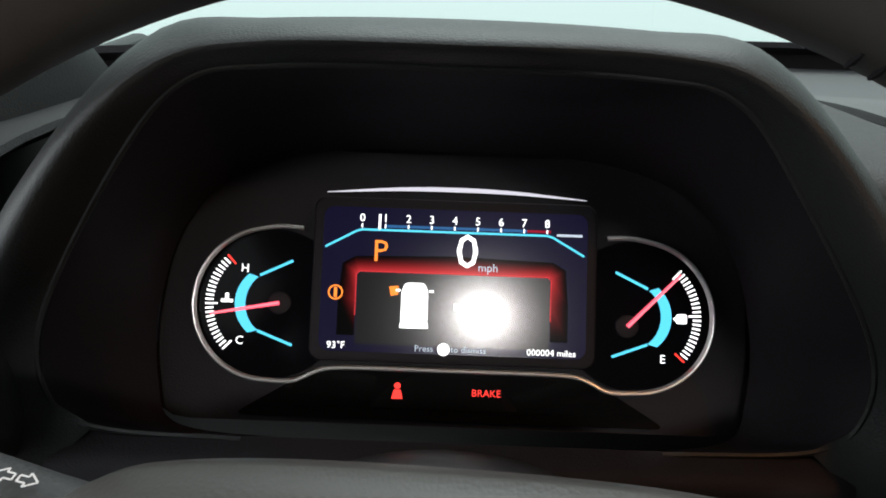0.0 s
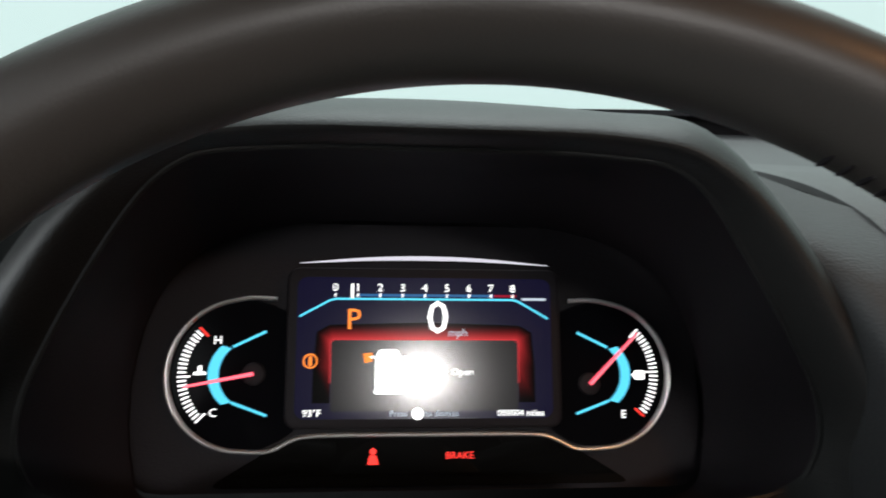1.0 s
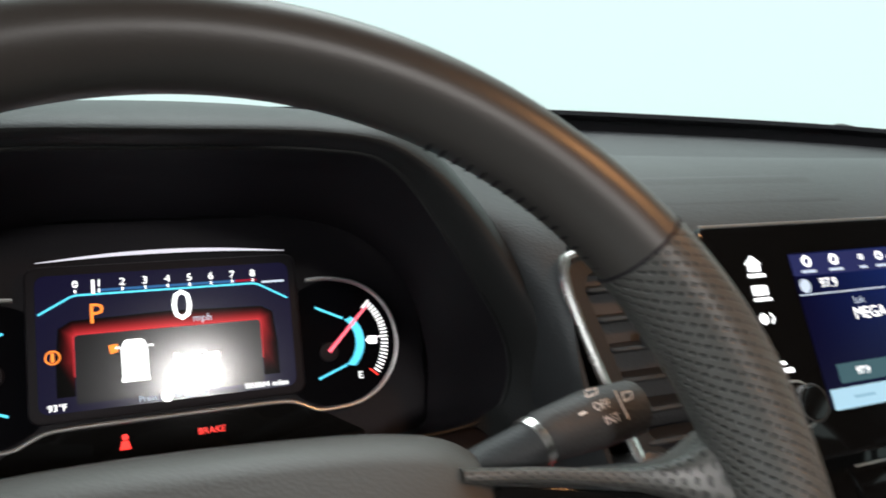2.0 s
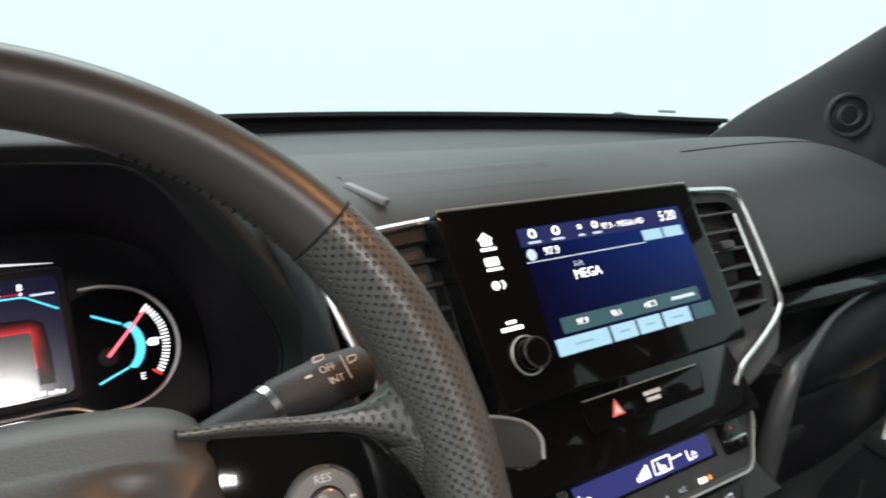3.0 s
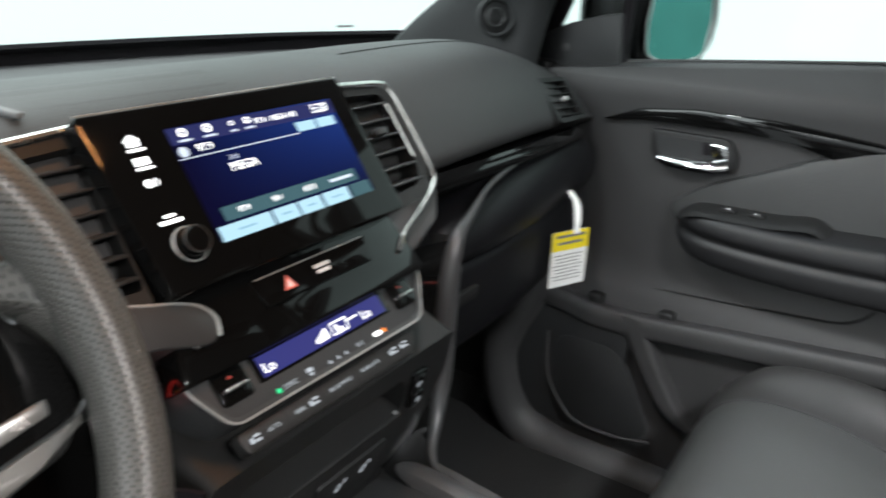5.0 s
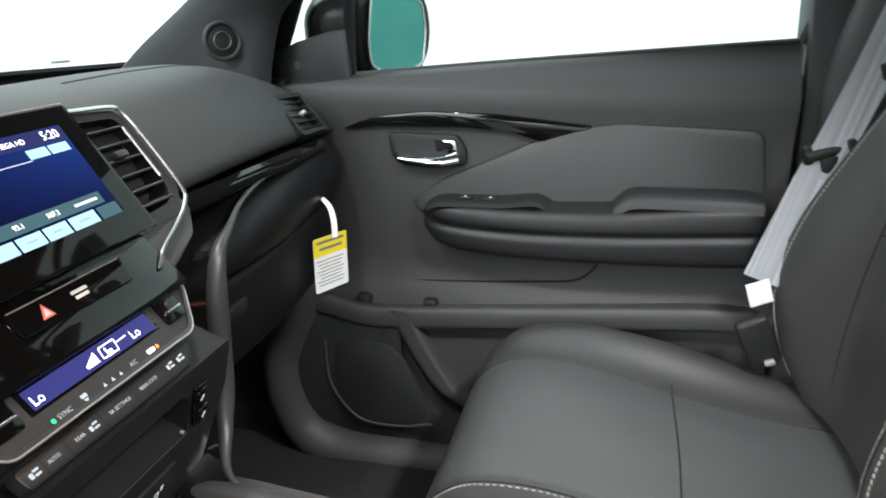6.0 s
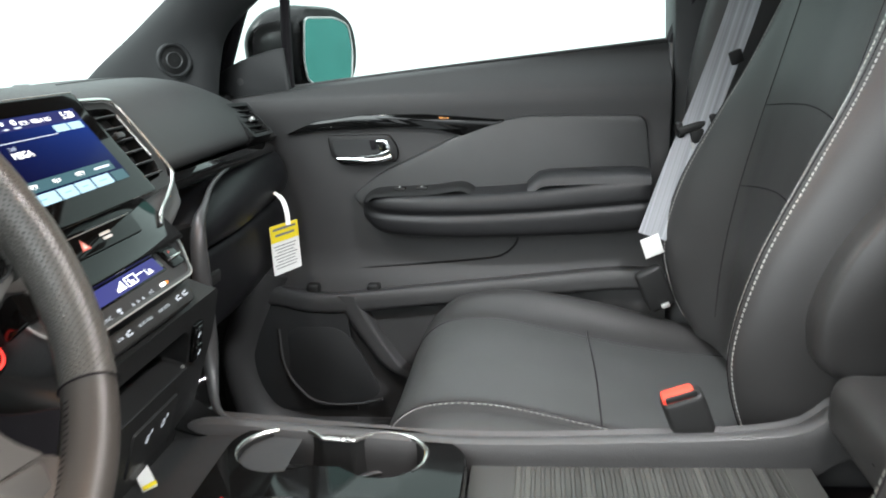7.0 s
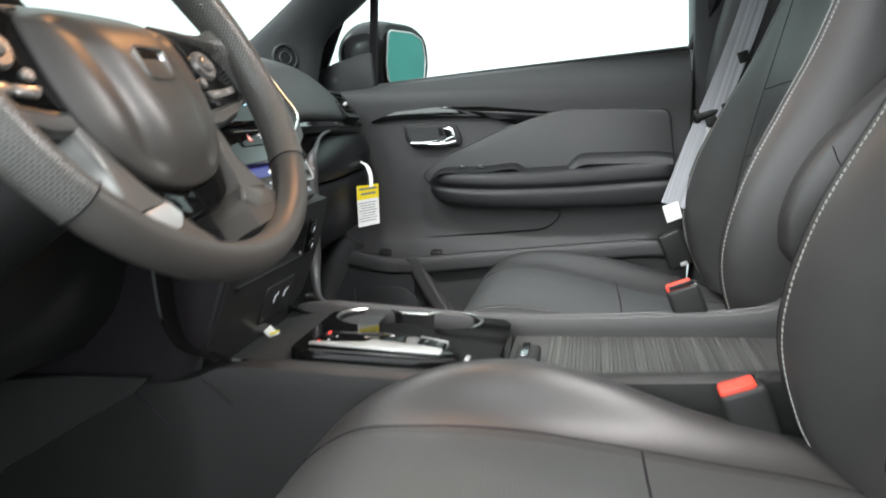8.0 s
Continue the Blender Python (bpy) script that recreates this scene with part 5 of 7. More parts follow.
for s in (-1, 1):
    # leather-covered spoke: a lip over the switch plate that flows out into the grip
    lip = []
    for x, y0, y1, d0, dm in ((0.070, 0.0475, 0.0445, -0.016, -0.0135), (0.095, 0.0448, 0.0415, -0.014, -0.0125), (0.120, 0.0415, 0.0370, -0.012, -0.0100), (0.139, 0.0420, 0.0310, -0.008, -0.0055), (0.151, 0.0490, 0.0220, -0.003, 0.0000), (0.159, 0.0550, 0.0080, 0.001, 0.0050)):
        lip.append([WH @ Vector((s * x, y0, d0 - 0.016)), WH @ Vector((s * x, y0 + 0.001, d0)), WH @ Vector((s * x, (y0 + y1) / 2, dm)), WH @ Vector((s * x, y1, dm - 0.002)), WH @ Vector((s * x, y1 - 0.003, -0.022))])
    part("spoke_lip", hide(lip, 24, 16), PERF, wheel, "perforated leather over the spoke")
    cheek = []
    for y, x0, dm in ((0.024, 0.1450, -0.002), (0.010, 0.1540, 0.000), (-0.008, 0.1580, 0.000), (-0.018, 0.1585, -0.001), (-0.026, 0.1570, -0.002)):
        cheek.append([WH @ Vector((s * (x0 - 0.002), y, -0.024)), WH @ Vector((s * x0, y, -0.010)), WH @ Vector((s * (x0 + 0.004), y, dm)), WH @ Vector((s * (x0 + 0.010), y, dm + 0.006))])
    part("spoke_cheek", hide(cheek, 16, 10), PERF, wheel)
    part("spoke", plate(rpoly([(s * 0.060, 0.044), (s * 0.145, 0.040), (s * 0.160, 0.000), (s * 0.150, -0.034), (s * 0.100, -0.046), (s * 0.060, -0.048)], 0.010), WH, -0.036, -0.0215, 0.004), HARD, wheel, "black spoke back")
    SW = WH @ pose(s * 0.0035, -0.0030, -0.0190)
    face = rpoly([(s * 0.074, 0.0465), (s * 0.133, 0.0355), (s * 0.1500, 0.010), (s * 0.1525, -0.012), (s * 0.1440, -0.019), (s * 0.090, -0.030), (s * 0.072, -0.030)], 0.007)
    sw = part("switch_plate", plate(face, SW, -0.008, 0.0055, 0.002), PIANO, wheel, "gloss black switch plate")
    cx, cy = s * 0.111, 0.0135
    part("round_switch", tube([SW @ Vector((cx, cy, d)) for d in (0.005, 0.0082, 0.0098)], [0.0146, 0.0143, 0.0128], 32), BUTTON, sw, "round grey four-way switch")
    part("switch_groove", ring_plate([(cx + 0.0076 * math.cos(k * math.tau / 28), cy + 0.0076 * math.sin(k * math.tau / 28)) for k in range(28)], [(cx + 0.0066 * math.cos(k * math.tau / 28), cy + 0.0066 * math.sin(k * math.tau / 28)) for k in range(28)], SW, 0.0097, 0.0101), SHROUD, sw)
    part("centre_switch", tube([SW @ Vector((cx, cy, d)) for d in (0.0098, 0.0116, 0.0122)], [0.0066, 0.0064, 0.0054], 24), BUTTON, sw)
    # short chrome arcs drawn as glints on two sides of the switch
    for a0, a1 in ((16, 74), (196, 254)):
        arc = [SW @ Vector((cx + 0.0141 * math.cos(deg(a)), cy + 0.0141 * math.sin(deg(a)), 0.0088)) for a in np.linspace(a0, a1, 12)]
        part("switch_glint_edge", tube(arc, 0.0008, 6), CHROME, sw)
    part("switch_text", letters("RES" if s > 0 else "+", 0.0042, SW, cx, cy + 0.0100, 0.0102), WHITE_PRINT, sw)
    part("switch_text", letters("SET" if s > 0 else "-", 0.0042, SW, cx, cy - 0.0098, 0.0102), WHITE_PRINT, sw)
    part("switch_text", letters("CANCEL" if s > 0 else "MODE", 0.0027, SW, cx, cy, 0.0125), WHITE_PRINT, sw)
    bm = bmesh.new()
    for e in (-0.0016, 0.0, 0.0016):
        bar2((cx + 0.0088, cy + e), (cx + 0.0112, cy + e), 0.0008, SW, 0.0102, bm)
    part("switch_symbol", bm, WHITE_PRINT, sw)
    part("small_switch", tube([SW @ Vector((s * 0.0945, -0.0040, d)) for d in (0.005, 0.0078, 0.0086)], [0.0052, 0.0050, 0.0042], 20), BUTTON, sw)
    lane = rpoly([(s * 0.1140, -0.0108), (s * 0.1382, -0.0070), (s * 0.1376, -0.0138), (s * 0.1136, -0.0186)], 0.0018)
    main = rpoly([(s * 0.0900, -0.0130), (s * 0.1130, -0.0108), (s * 0.1126, -0.0188), (s * 0.0945, -0.0206)], 0.0018)
    part("lane_switch", plate(lane, SW, 0.0050, 0.0085, 0.001), BUTTON, sw)
    part("main_switch", plate(main, SW, 0.0050, 0.0085, 0.001), BUTTON, sw)
    part("switch_text", letters("MAIN" if s > 0 else "INFO", 0.0042, SW, s * 0.1028, -0.0158, 0.0088, turn=s * 6), WHITE_PRINT, sw)
    bm = bmesh.new()
    for a, b in (((-0.0028, -0.002), (-0.0012, 0.002)), ((0.0028, -0.002), (0.0012, 0.002)), ((-0.0010, -0.0022), (0.0010, -0.0022)), ((0.0, -0.0022), (0.0, 0.0012))):
        bar2((s * 0.1258 + a[0], -0.0122 + a[1]), (s * 0.1258 + b[0], -0.0122 + b[1]), 0.0008, SW, 0.0088, bm)
    part("switch_symbol", bm, WHITE_PRINT, sw)
    part("switch_symbol", ring_plate([(s * 0.0945 + 0.0024 * math.cos(k * math.tau / 16), -0.0040 + 0.0024 * math.sin(k * math.tau / 16)) for k in range(16)], [(s * 0.0945 + 0.0018 * math.cos(k * math.tau / 16), -0.0040 + 0.0018 * math.sin(k * math.tau / 16)) for k in range(16)], SW, 0.0085, 0.0088), WHITE_PRINT, sw)
    band = rpoly([(s * 0.070, -0.0310), (s * 0.092, -0.0302), (s * 0.1460, -0.0185), (s * 0.1530, -0.0125), (s * 0.1520, -0.0200), (s * 0.128, -0.0330), (s * 0.096, -0.0425), (s * 0.072, -0.0440)], 0.003)
    part("silver_edge", plate(band, SW, -0.010, 0.0052, 0.0028), SPOKE, sw, "satin silver spoke edge")
    bright = [SW @ Vector((s * x, y, 0.0050)) for x, y in ((0.074, -0.0316), (0.092, -0.0306), (0.120, -0.0245), (0.146, -0.0190), (0.1525, -0.0140))]
    part("bright_edge", tube(spline(bright, 16), 0.0011, 6), CHROME, sw)
    top_edge = [SW @ Vector((s * x, y, 0.0045)) for x, y in ((0.076, 0.0460), (0.105, 0.0410), (0.130, 0.0355), (0.1400, 0.0250))]
    part("bright_edge", tube(spline(top_edge, 12), 0.0007, 6), CHROME, sw)
    # lower split spoke: a satin band that leaves the switch plate and broadens into a leather gore on the rim
    band_rows, gore = [], []
    for xo, yo, xi, yi, d in ((0.083, -0.044, 0.070, -0.042, -0.014), (0.082, -0.060, 0.068, -0.060, -0.0125), (0.080, -0.078, 0.063, -0.077, -0.011), (0.083, -0.098, 0.055, -0.098, -0.008), (0.090, -0.112, 0.048, -0.109, -0.006)):
        band_rows.append([WH @ Vector((s * x, y, e)) for x, y, e in ((xo + 0.004, yo, d - 0.022), (xo + 0.001, yo, d - 0.003), (xo - 0.003, yo, d), (xi + 0.004, yi, d), (xi, yi, d - 0.003), (xi - 0.008, yi - 0.002, d - 0.024))])
    part("lower_spoke", surface(band_rows, 24, 24), SPOKE, wheel, "satin grey lower spoke")
    for xo, yo, xi, yi, d in ((0.0905, -0.1122, 0.0478, -0.1092, -0.0075), (0.098, -0.119, 0.042, -0.119, -0.007), (0.094, -0.128, 0.038, -0.130, -0.004), (0.082, -0.141, 0.030, -0.146, 0.001)):
        gore.append([WH @ Vector((s * x, y, e)) for x, y, e in ((xo + 0.004, yo, d - 0.022), (xo + 0.001, yo, d - 0.003), (xo - 0.003, yo, d), ((xo + xi) / 2, (yo + yi) / 2, d - 0.001), (xi + 0.004, yi, d), (xi, yi, d - 0.003), (xi - 0.010, yi - 0.001, d - 0.026))])
    part("lower_gore", surface(gore, 20, 24), RIM, wheel, "smooth leather gore of the lower spoke")
    facet = rpoly([(s * 0.0500, -0.1085), (s * 0.0870, -0.1145), (s * 0.0830, -0.1290), (s * 0.0520, -0.1300), (s * 0.0420, -0.1200)], 0.004)
    # left facet takes the brighter silver, its reflected light put into the colour
    part("spoke_facet", plate(facet, WH @ pose(0, 0, -0.001), -0.010, -0.0030, 0.0018), SATIN if s < 0 else SPOKE, wheel, "satin silver face of the lower spoke, left one brightened for its reflection")
    part("spoke_glint_edge", tube(spline([WH @ Vector((s * x, y, -0.0075)) for x, y in ((0.0490, -0.1060), (0.0445, -0.1130), (0.0400, -0.1190))], 10), 0.0009, 6), CHROME, wheel)
    upper = rpoly([(s * 0.010, -0.086), (s * 0.064, -0.050), (s * 0.064, -0.084), (s * 0.050, -0.106), (s * 0.022, -0.119), (s * 0.006, -0.119)], 0.006)
    part("spoke_cover", plate(upper, WH, -0.034, -0.018, 0.003), PIANO, wheel, "gloss black spoke cover")
part("spoke_web", plate(rpoly([(-0.034, -0.084), (0.034, -0.084), (0.036, -0.112), (0.0, -0.116), (-0.036, -0.112)], 0.01), WH, -0.034, -0.020, 0.003), PIANO, wheel, "gloss black web between the lower spokes")

# ---- lower stack: cubby, sockets, seat heater switches ----
lower_stack = thing("lower_stack", "black storage cubby and sockets below the climate panel", "storage cubby", place=(0, 0.24, 0.42))
LS = slant(0, 0.2105, 0.500, -20.6)
front = rpoly([(-0.130, 0.004), (0.150, 0.004), (0.168, -0.060), (0.158, -0.196), (-0.138, -0.196), (-0.140, -0.060)], 0.01)
hole = rpoly([(-0.095, -0.024), (0.082, -0.024), (0.094, -0.034), (0.106, -0.080), (-0.106, -0.080), (-0.104, -0.034)], 0.006)
part("cubby_frame", ring_plate(front, hole, LS, -0.09, -0.004), HARD, lower_stack)
part("cubby_back", plate(rpoly([(-0.13, 0.0), (0.13, 0.0), (0.13, -0.12), (-0.13, -0.12)], 0.008), LS, -0.10, -0.088), SHROUD, lower_stack)
part("cubby_lip", tube([LS @ Vector((x, -0.0805, -0.003)) for x in (-0.104, 0.0, 0.104)], 0.0016, 6), HARD, lower_stack)
part("cubby_catch", disc(0.0018, LS, -0.006, -0.003, 12, cx=0.098, cy=-0.076), SATIN, lower_stack)
pad = part("heater_panel", plate(rpoly([(0.096, -0.022), (0.118, -0.024), (0.134, -0.076), (0.112, -0.078)], 0.004), LS, -0.006, 0.000, 0.001), PIANO, lower_stack, "gloss black seat heater switches")
for x, u in ((0.1075, -0.0375), (0.1195, -0.0650)):
    k = part("seat_heater_switch", plate(rrect(0.015, 0.020, 0.003, x, u), LS, -0.002, 0.002, 0.001), PIANO, pad)
    part("heater_symbol", bar2((x - 0.0016, u - 0.0028), (x + 0.0016, u + 0.0028), 0.0026, LS, 0.0024), BACKLIT, k)
socket = part("socket_plate", plate(rrect(0.094, 0.056, 0.004, 0.050, -0.136), LS, -0.006, -0.001, 0.001), HARD, lower_stack, "black socket flap")
for x in (0.036, 0.070):
    bm = bmesh.new()
    for a, b in (((-0.004, -0.006), (-0.004, 0.002)), ((-0.004, 0.002), (0.001, 0.002)), ((0.001, 0.002), (0.001, -0.006)), ((0.001, -0.006), (-0.004, -0.006)), ((0.003, 0.005), (0.008, 0.005)), ((0.003, 0.002), (0.008, 0.002))):
        bar2((x + a[0], -0.128 + a[1]), (x + b[0], -0.128 + b[1]), 0.0013, LS, -0.0006, bm)
    part("socket_symbol", bm, BACKLIT, socket)
for x in (-0.02, 0.052, 0.101):
    part("flap_joint", bar2((x, -0.108), (x, -0.185), 0.0008, LS, -0.0034), SHROUD, lower_stack)

# ---- centre console ----
console = thing("centre_console", "black centre console between the front seats", "centre console", place=(0, -0.1, 0.2))
body_rows = []
for y, w, z in ((0.62, 0.150, 0.300), (0.40, 0.155, 0.315), (0.290, 0.160, 0.326), (0.235, 0.155, 0.342), (0.12, 0.150, 0.338), (-0.06, 0.142, 0.332), (-0.25, 0.140, 0.340), (-0.40, 0.140, 0.352), (-0.46, 0.142, 0.385), (-0.60, 0.145, 0.400)):
    body_rows.append([(-w, y, 0.0), (-w, y, z - 0.03), (-w + 0.008, y, z), (-w + 0.034, y, z + 0.004), (-w + 0.038, y, z - 0.05)])
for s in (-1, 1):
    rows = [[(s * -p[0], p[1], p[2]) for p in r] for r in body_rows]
    # driver side takes the darker plastic
    part("console_side", surface(rows, 36, 20), DASH if s > 0 else HARD, console, "charcoal console side rail, darker on the driver side")
# dark panel added to stand for the shade under the wheel
part("dark_side_panel", thick(surface([[(-0.136, y, z) for y, z in ((0.215, 0.505), (0.24, 0.42), (0.285, 0.32))], [(-0.150, y + 0.06, z) for y, z in ((0.215, 0.505), (0.24, 0.42), (0.285, 0.30))], [(-0.140, y + 0.30, z) for y, z in ((0.215, 0.505), (0.24, 0.42), (0.285, 0.28))]], 12, 10), 0.003), SHROUD, console)
part("console_core", box(0.25, 0.86, 0.29, pose(0, -0.18, 0.145), 0.004), SHROUD, console)
part("console_front", surface([[(x, 0.300, 0.318), (x, 0.262, 0.328), (x, 0.22, 0.336), (x, 0.12, 0.336)] for x in (-0.15, 0, 0.15)], 10, 14), PILLAR, console)
# dark sheet added for darkness ahead of the driver-side panel, plus its two joints
part("console_dark_sheet", plate([(0.62, 0.02), (0.62, 0.150), (0.554, 0.196), (0.448, 0.258), (0.351, 0.312), (0.330, 0.332), (0.42, 0.330), (0.66, 0.310), (0.66, 0.02)], Matrix(((0, 0, -1, -0.158), (1, 0, 0, 0), (0, 1, 0, 0), (0, 0, 0, 1))), -0.006, 0.005, 0.002), CARPET, console, "black carpet sheet added on the console side for the dark footwell")
for a, b in (((0.351, 0.312), (0.292, 0.249)), ((0.268, 0.334), (0.230, 0.302))):
    part("panel_joint", tube([(-0.1605, a[0], a[1]), (-0.1600, (a[0] + b[0]) / 2 - 0.003, (a[1] + b[1]) / 2), (-0.1570, b[0], b[1])], 0.0014, 6), SHROUD, console)
deck = pose(0, 0.065, 0.340, 1.5, 3.0)


def deck_outline():
    """Outline of the gloss deck with its broad rounded corners."""
    return rpoly([(-0.112, 0.118), (0.100, 0.132), (0.138, 0.108), (0.143, 0.010), (0.138, -0.085), (0.098, -0.134), (-0.108, -0.138)], 0.032, 7)


def cup_outline(grow=0.0, n=60):
    """Outline of two round wells joined by a narrow neck, on the deck."""
    out = []
    r1, r2 = 0.046 + grow, 0.046 + grow
    cy1, cy2, cx = 0.067, -0.044, 0.076
    for i in range(n):
        a = math.tau * i / n
        dx, dy = math.cos(a), math.sin(a)
        # signed distance to the union, found by marching outward from the middle
        t = 0.0
        for _ in range(60):
            px, py = cx + dx * t, (cy1 + cy2) / 2 + dy * t
            d = min(math.hypot(px - cx, py - cy1) - r1, math.hypot(px - cx, py - cy2) - r2, max(abs(px - cx) - 0.028 - grow, abs(py - 0.010) - 0.045))
            if d > -0.0003:
                break
            t += max(0.0006, -d * 0.8)
        out.append((px, py))
    return out


deck_outer = deck_outline()
inner_cup = cup_outline()
bm = bmesh.new()
ov = [bm.verts.new(deck @ Vector((p[0] * 0.975, p[1] * 0.98, 0.006))) for p in deck_outer]
iv = [bm.verts.new(deck @ Vector((*p, 0.006))) for p in inner_cup]
oe = [bm.edges.new((ov[i], ov[(i + 1) % len(ov)])) for i in range(len(ov))]
ie = [bm.edges.new((iv[i], iv[(i + 1) % len(iv)])) for i in range(len(iv))]
bmesh.ops.triangle_fill(bm, edges=oe + ie, use_beauty=True)
upper_ring = ov
for grow, d in ((0.992, 0.0045), (1.0, 0.0010), (1.0, -0.03)):
    ring = [bm.verts.new(deck @ Vector((p[0] * grow, p[1] * grow, d))) for p in deck_outer]
    for i in range(len(ring)):
        bm.faces.new((upper_ring[i], upper_ring[(i + 1) % len(ring)], ring[(i + 1) % len(ring)], ring[i]))
    upper_ring = ring
gloss = part("gloss_deck", bm, PIANO, console, "piano black console deck", 25)
cups = part("cup_holder", skin([[deck @ Vector((*p, d)) for p in cup_outline(g)] for g, d in ((0.0, 0.006), (-0.001, -0.02), (-0.002, -0.055))], True, False, False), HARD, console, "two joined black cup wells")
for cy in (0.067, -0.044):
    part("cup_floor", disc(0.0455, deck, -0.058, -0.054, cx=0.076, cy=cy), HARD, cups)
part("cup_floor", flat(rrect(0.060, 0.085, 0.004, 0.076, 0.0115), deck, -0.0545), HARD, cups)
for cy in (0.067, -0.044):
    part("cup_step", tube([deck @ Vector((0.076 + 0.038 * math.cos(k * math.tau / 30), cy + 0.038 * math.sin(k * math.tau / 30), -0.035)) for k in range(30)], 0.003, 6, True), HARD, cups)
around_cup = cup_outline(0.001, 120)
rim_line = [deck @ Vector((*around_cup[k % 120], 0.0065)) for k in range(-36, 37)]
part("cup_rim", tube(rim_line, [0.0030 * min(1.0, 0.15 + 0.12 * min(i, len(rim_line) - 1 - i)) for i in range(len(rim_line))], 8), BRIGHT, cups, "chrome cup holder rim")
# gear selector with push buttons
shifter = part("gear_selector", plate(rpoly([(-0.090, 0.100), (-0.022, 0.097), (-0.012, 0.022), (-0.030, -0.034), (-0.052, -0.074), (-0.088, -0.084), (-0.100, -0.070), (-0.094, 0.0)], 0.008), deck, 0.004, 0.0085, 0.002), PIANO, console, "push-button gear selector with silver edge")
part("selector_silver", plate(rpoly([(-0.087, 0.098), (-0.082, 0.096), (-0.071, 0.034), (-0.058, 0.024), (-0.066, -0.030), (-0.078, -0.067), (-0.097, -0.069), (-0.093, 0.0)], 0.003), deck, 0.008, 0.0110, 0.0012), SATIN, shifter, "satin silver selector edge")
part("park_button", plate(rpoly([(-0.022, 0.021), (-0.028, -0.011), (-0.056, -0.014), (-0.054, 0.018)], 0.004), deck, 0.008, 0.0116, 0.001), PIANO, shifter)
part("reverse_button", plate(rpoly([(-0.029, -0.013), (-0.035, -0.030), (-0.062, -0.032), (-0.057, -0.016)], 0.003), deck, 0.008, 0.0106, 0.001), BUTTON, shifter)
part("drive_button", plate(rpoly([(-0.036, -0.032), (-0.054, -0.068), (-0.076, -0.066), (-0.064, -0.034)], 0.004), deck, 0.008, 0.0116, 0.001), PIANO, shifter)
part("silver_lip", plate(rpoly([(-0.031, -0.030), (-0.050, -0.069), (-0.054, -0.069), (-0.036, -0.031)], 0.001), deck, 0.008, 0.0120, 0.001), SATIN, shifter)
for x, y, t, m in ((-0.040, 0.003, "P", W_GLOW), (-0.054, -0.043, "D", WHITE_PRINT), (-0.061, -0.058, "S", WHITE_PRINT)):
    part("button_letter", letters(t, 0.008, deck, x, y, 0.0120, turn=0), m, shifter)
for x, y in ((-0.030, 0.090), (-0.074, 0.090)):
    part("red_lamp", flat(rrect(0.010, 0.0035, 0.001, x, y), deck, 0.0089), R_GLOW, shifter, "small red lamp")
for x, y in ((-0.046, 0.075), (-0.062, 0.080), (-0.040, 0.038)):
    part("selector_mark", flat(rrect(0.004, 0.003, 0.001, x, y), deck, 0.0089), WHITE_PRINT, shifter)
part("deck_switch", plate(rrect(0.016, 0.006, 0.001, -0.098, -0.100), deck, 0.006, 0.008, 0.001), SATIN, console)

# roll-top cover with its ribs and handle
tray = thing("roll_top_cover", "ribbed black roll-top cover on the centre console", "console cover", place=(0, -0.24, 0.31))
part("cover_bed", box(0.216, 0.350, 0.012, pose(0, -0.245, 0.3122, -1.5), 0.002), RUBBER, tray)
for k in range(27):
    y = -0.122 - k * 0.0102
    part("slat", box(0.205, 0.0078, 0.006, pose(0.0, y, 0.3165 - (y + 0.245) * 0.026, -1.5), 0.0016, 1), SLAT, tray)
handle = part("cover_handle", box(0.085, 0.030, 0.020, pose(-0.030, -0.097, 0.324), 0.006, 3), HARD, tray, "black cover handle with chrome inlay")
part("handle_inlay", box(0.050, 0.010, 0.004, pose(-0.015, -0.094, 0.3345), 0.0015), DULL_CHROME, handle)
part("handle_tip", box(0.018, 0.026, 0.006, pose(-0.062, -0.098, 0.333, 0, -8), 0.002), GREYPAINT, handle)
armrest = thing("console_armrest", "black padded armrest block behind the console cover", "armrest", place=(0, -0.55, 0.38))
part("armrest_pad", box(0.24, 0.30, 0.07, pose(0, -0.58, 0.392), 0.022, 4), LEATHER, armrest)
part("armrest_seam", tube([(-0.119, -0.45, 0.392), (0.0, -0.4305, 0.392), (0.119, -0.45, 0.392)], 0.0012, 6), SHROUD, armrest)

note = thing("paper_label", "white and yellow paper label lying at the console front", "paper label", place=(0.038, 0.287, 0.345))
part("label_sheet", box(0.062, 0.015, 0.0012, pose(0.036, 0.268, 0.3300, -13, 0, 40), 0.0003), PAPER, note)
part("label_band", box(0.007, 0.0146, 0.0008, pose(0.018, 0.253, 0.3348, -13, 0, 40), 0.0002), YELLOW, note)

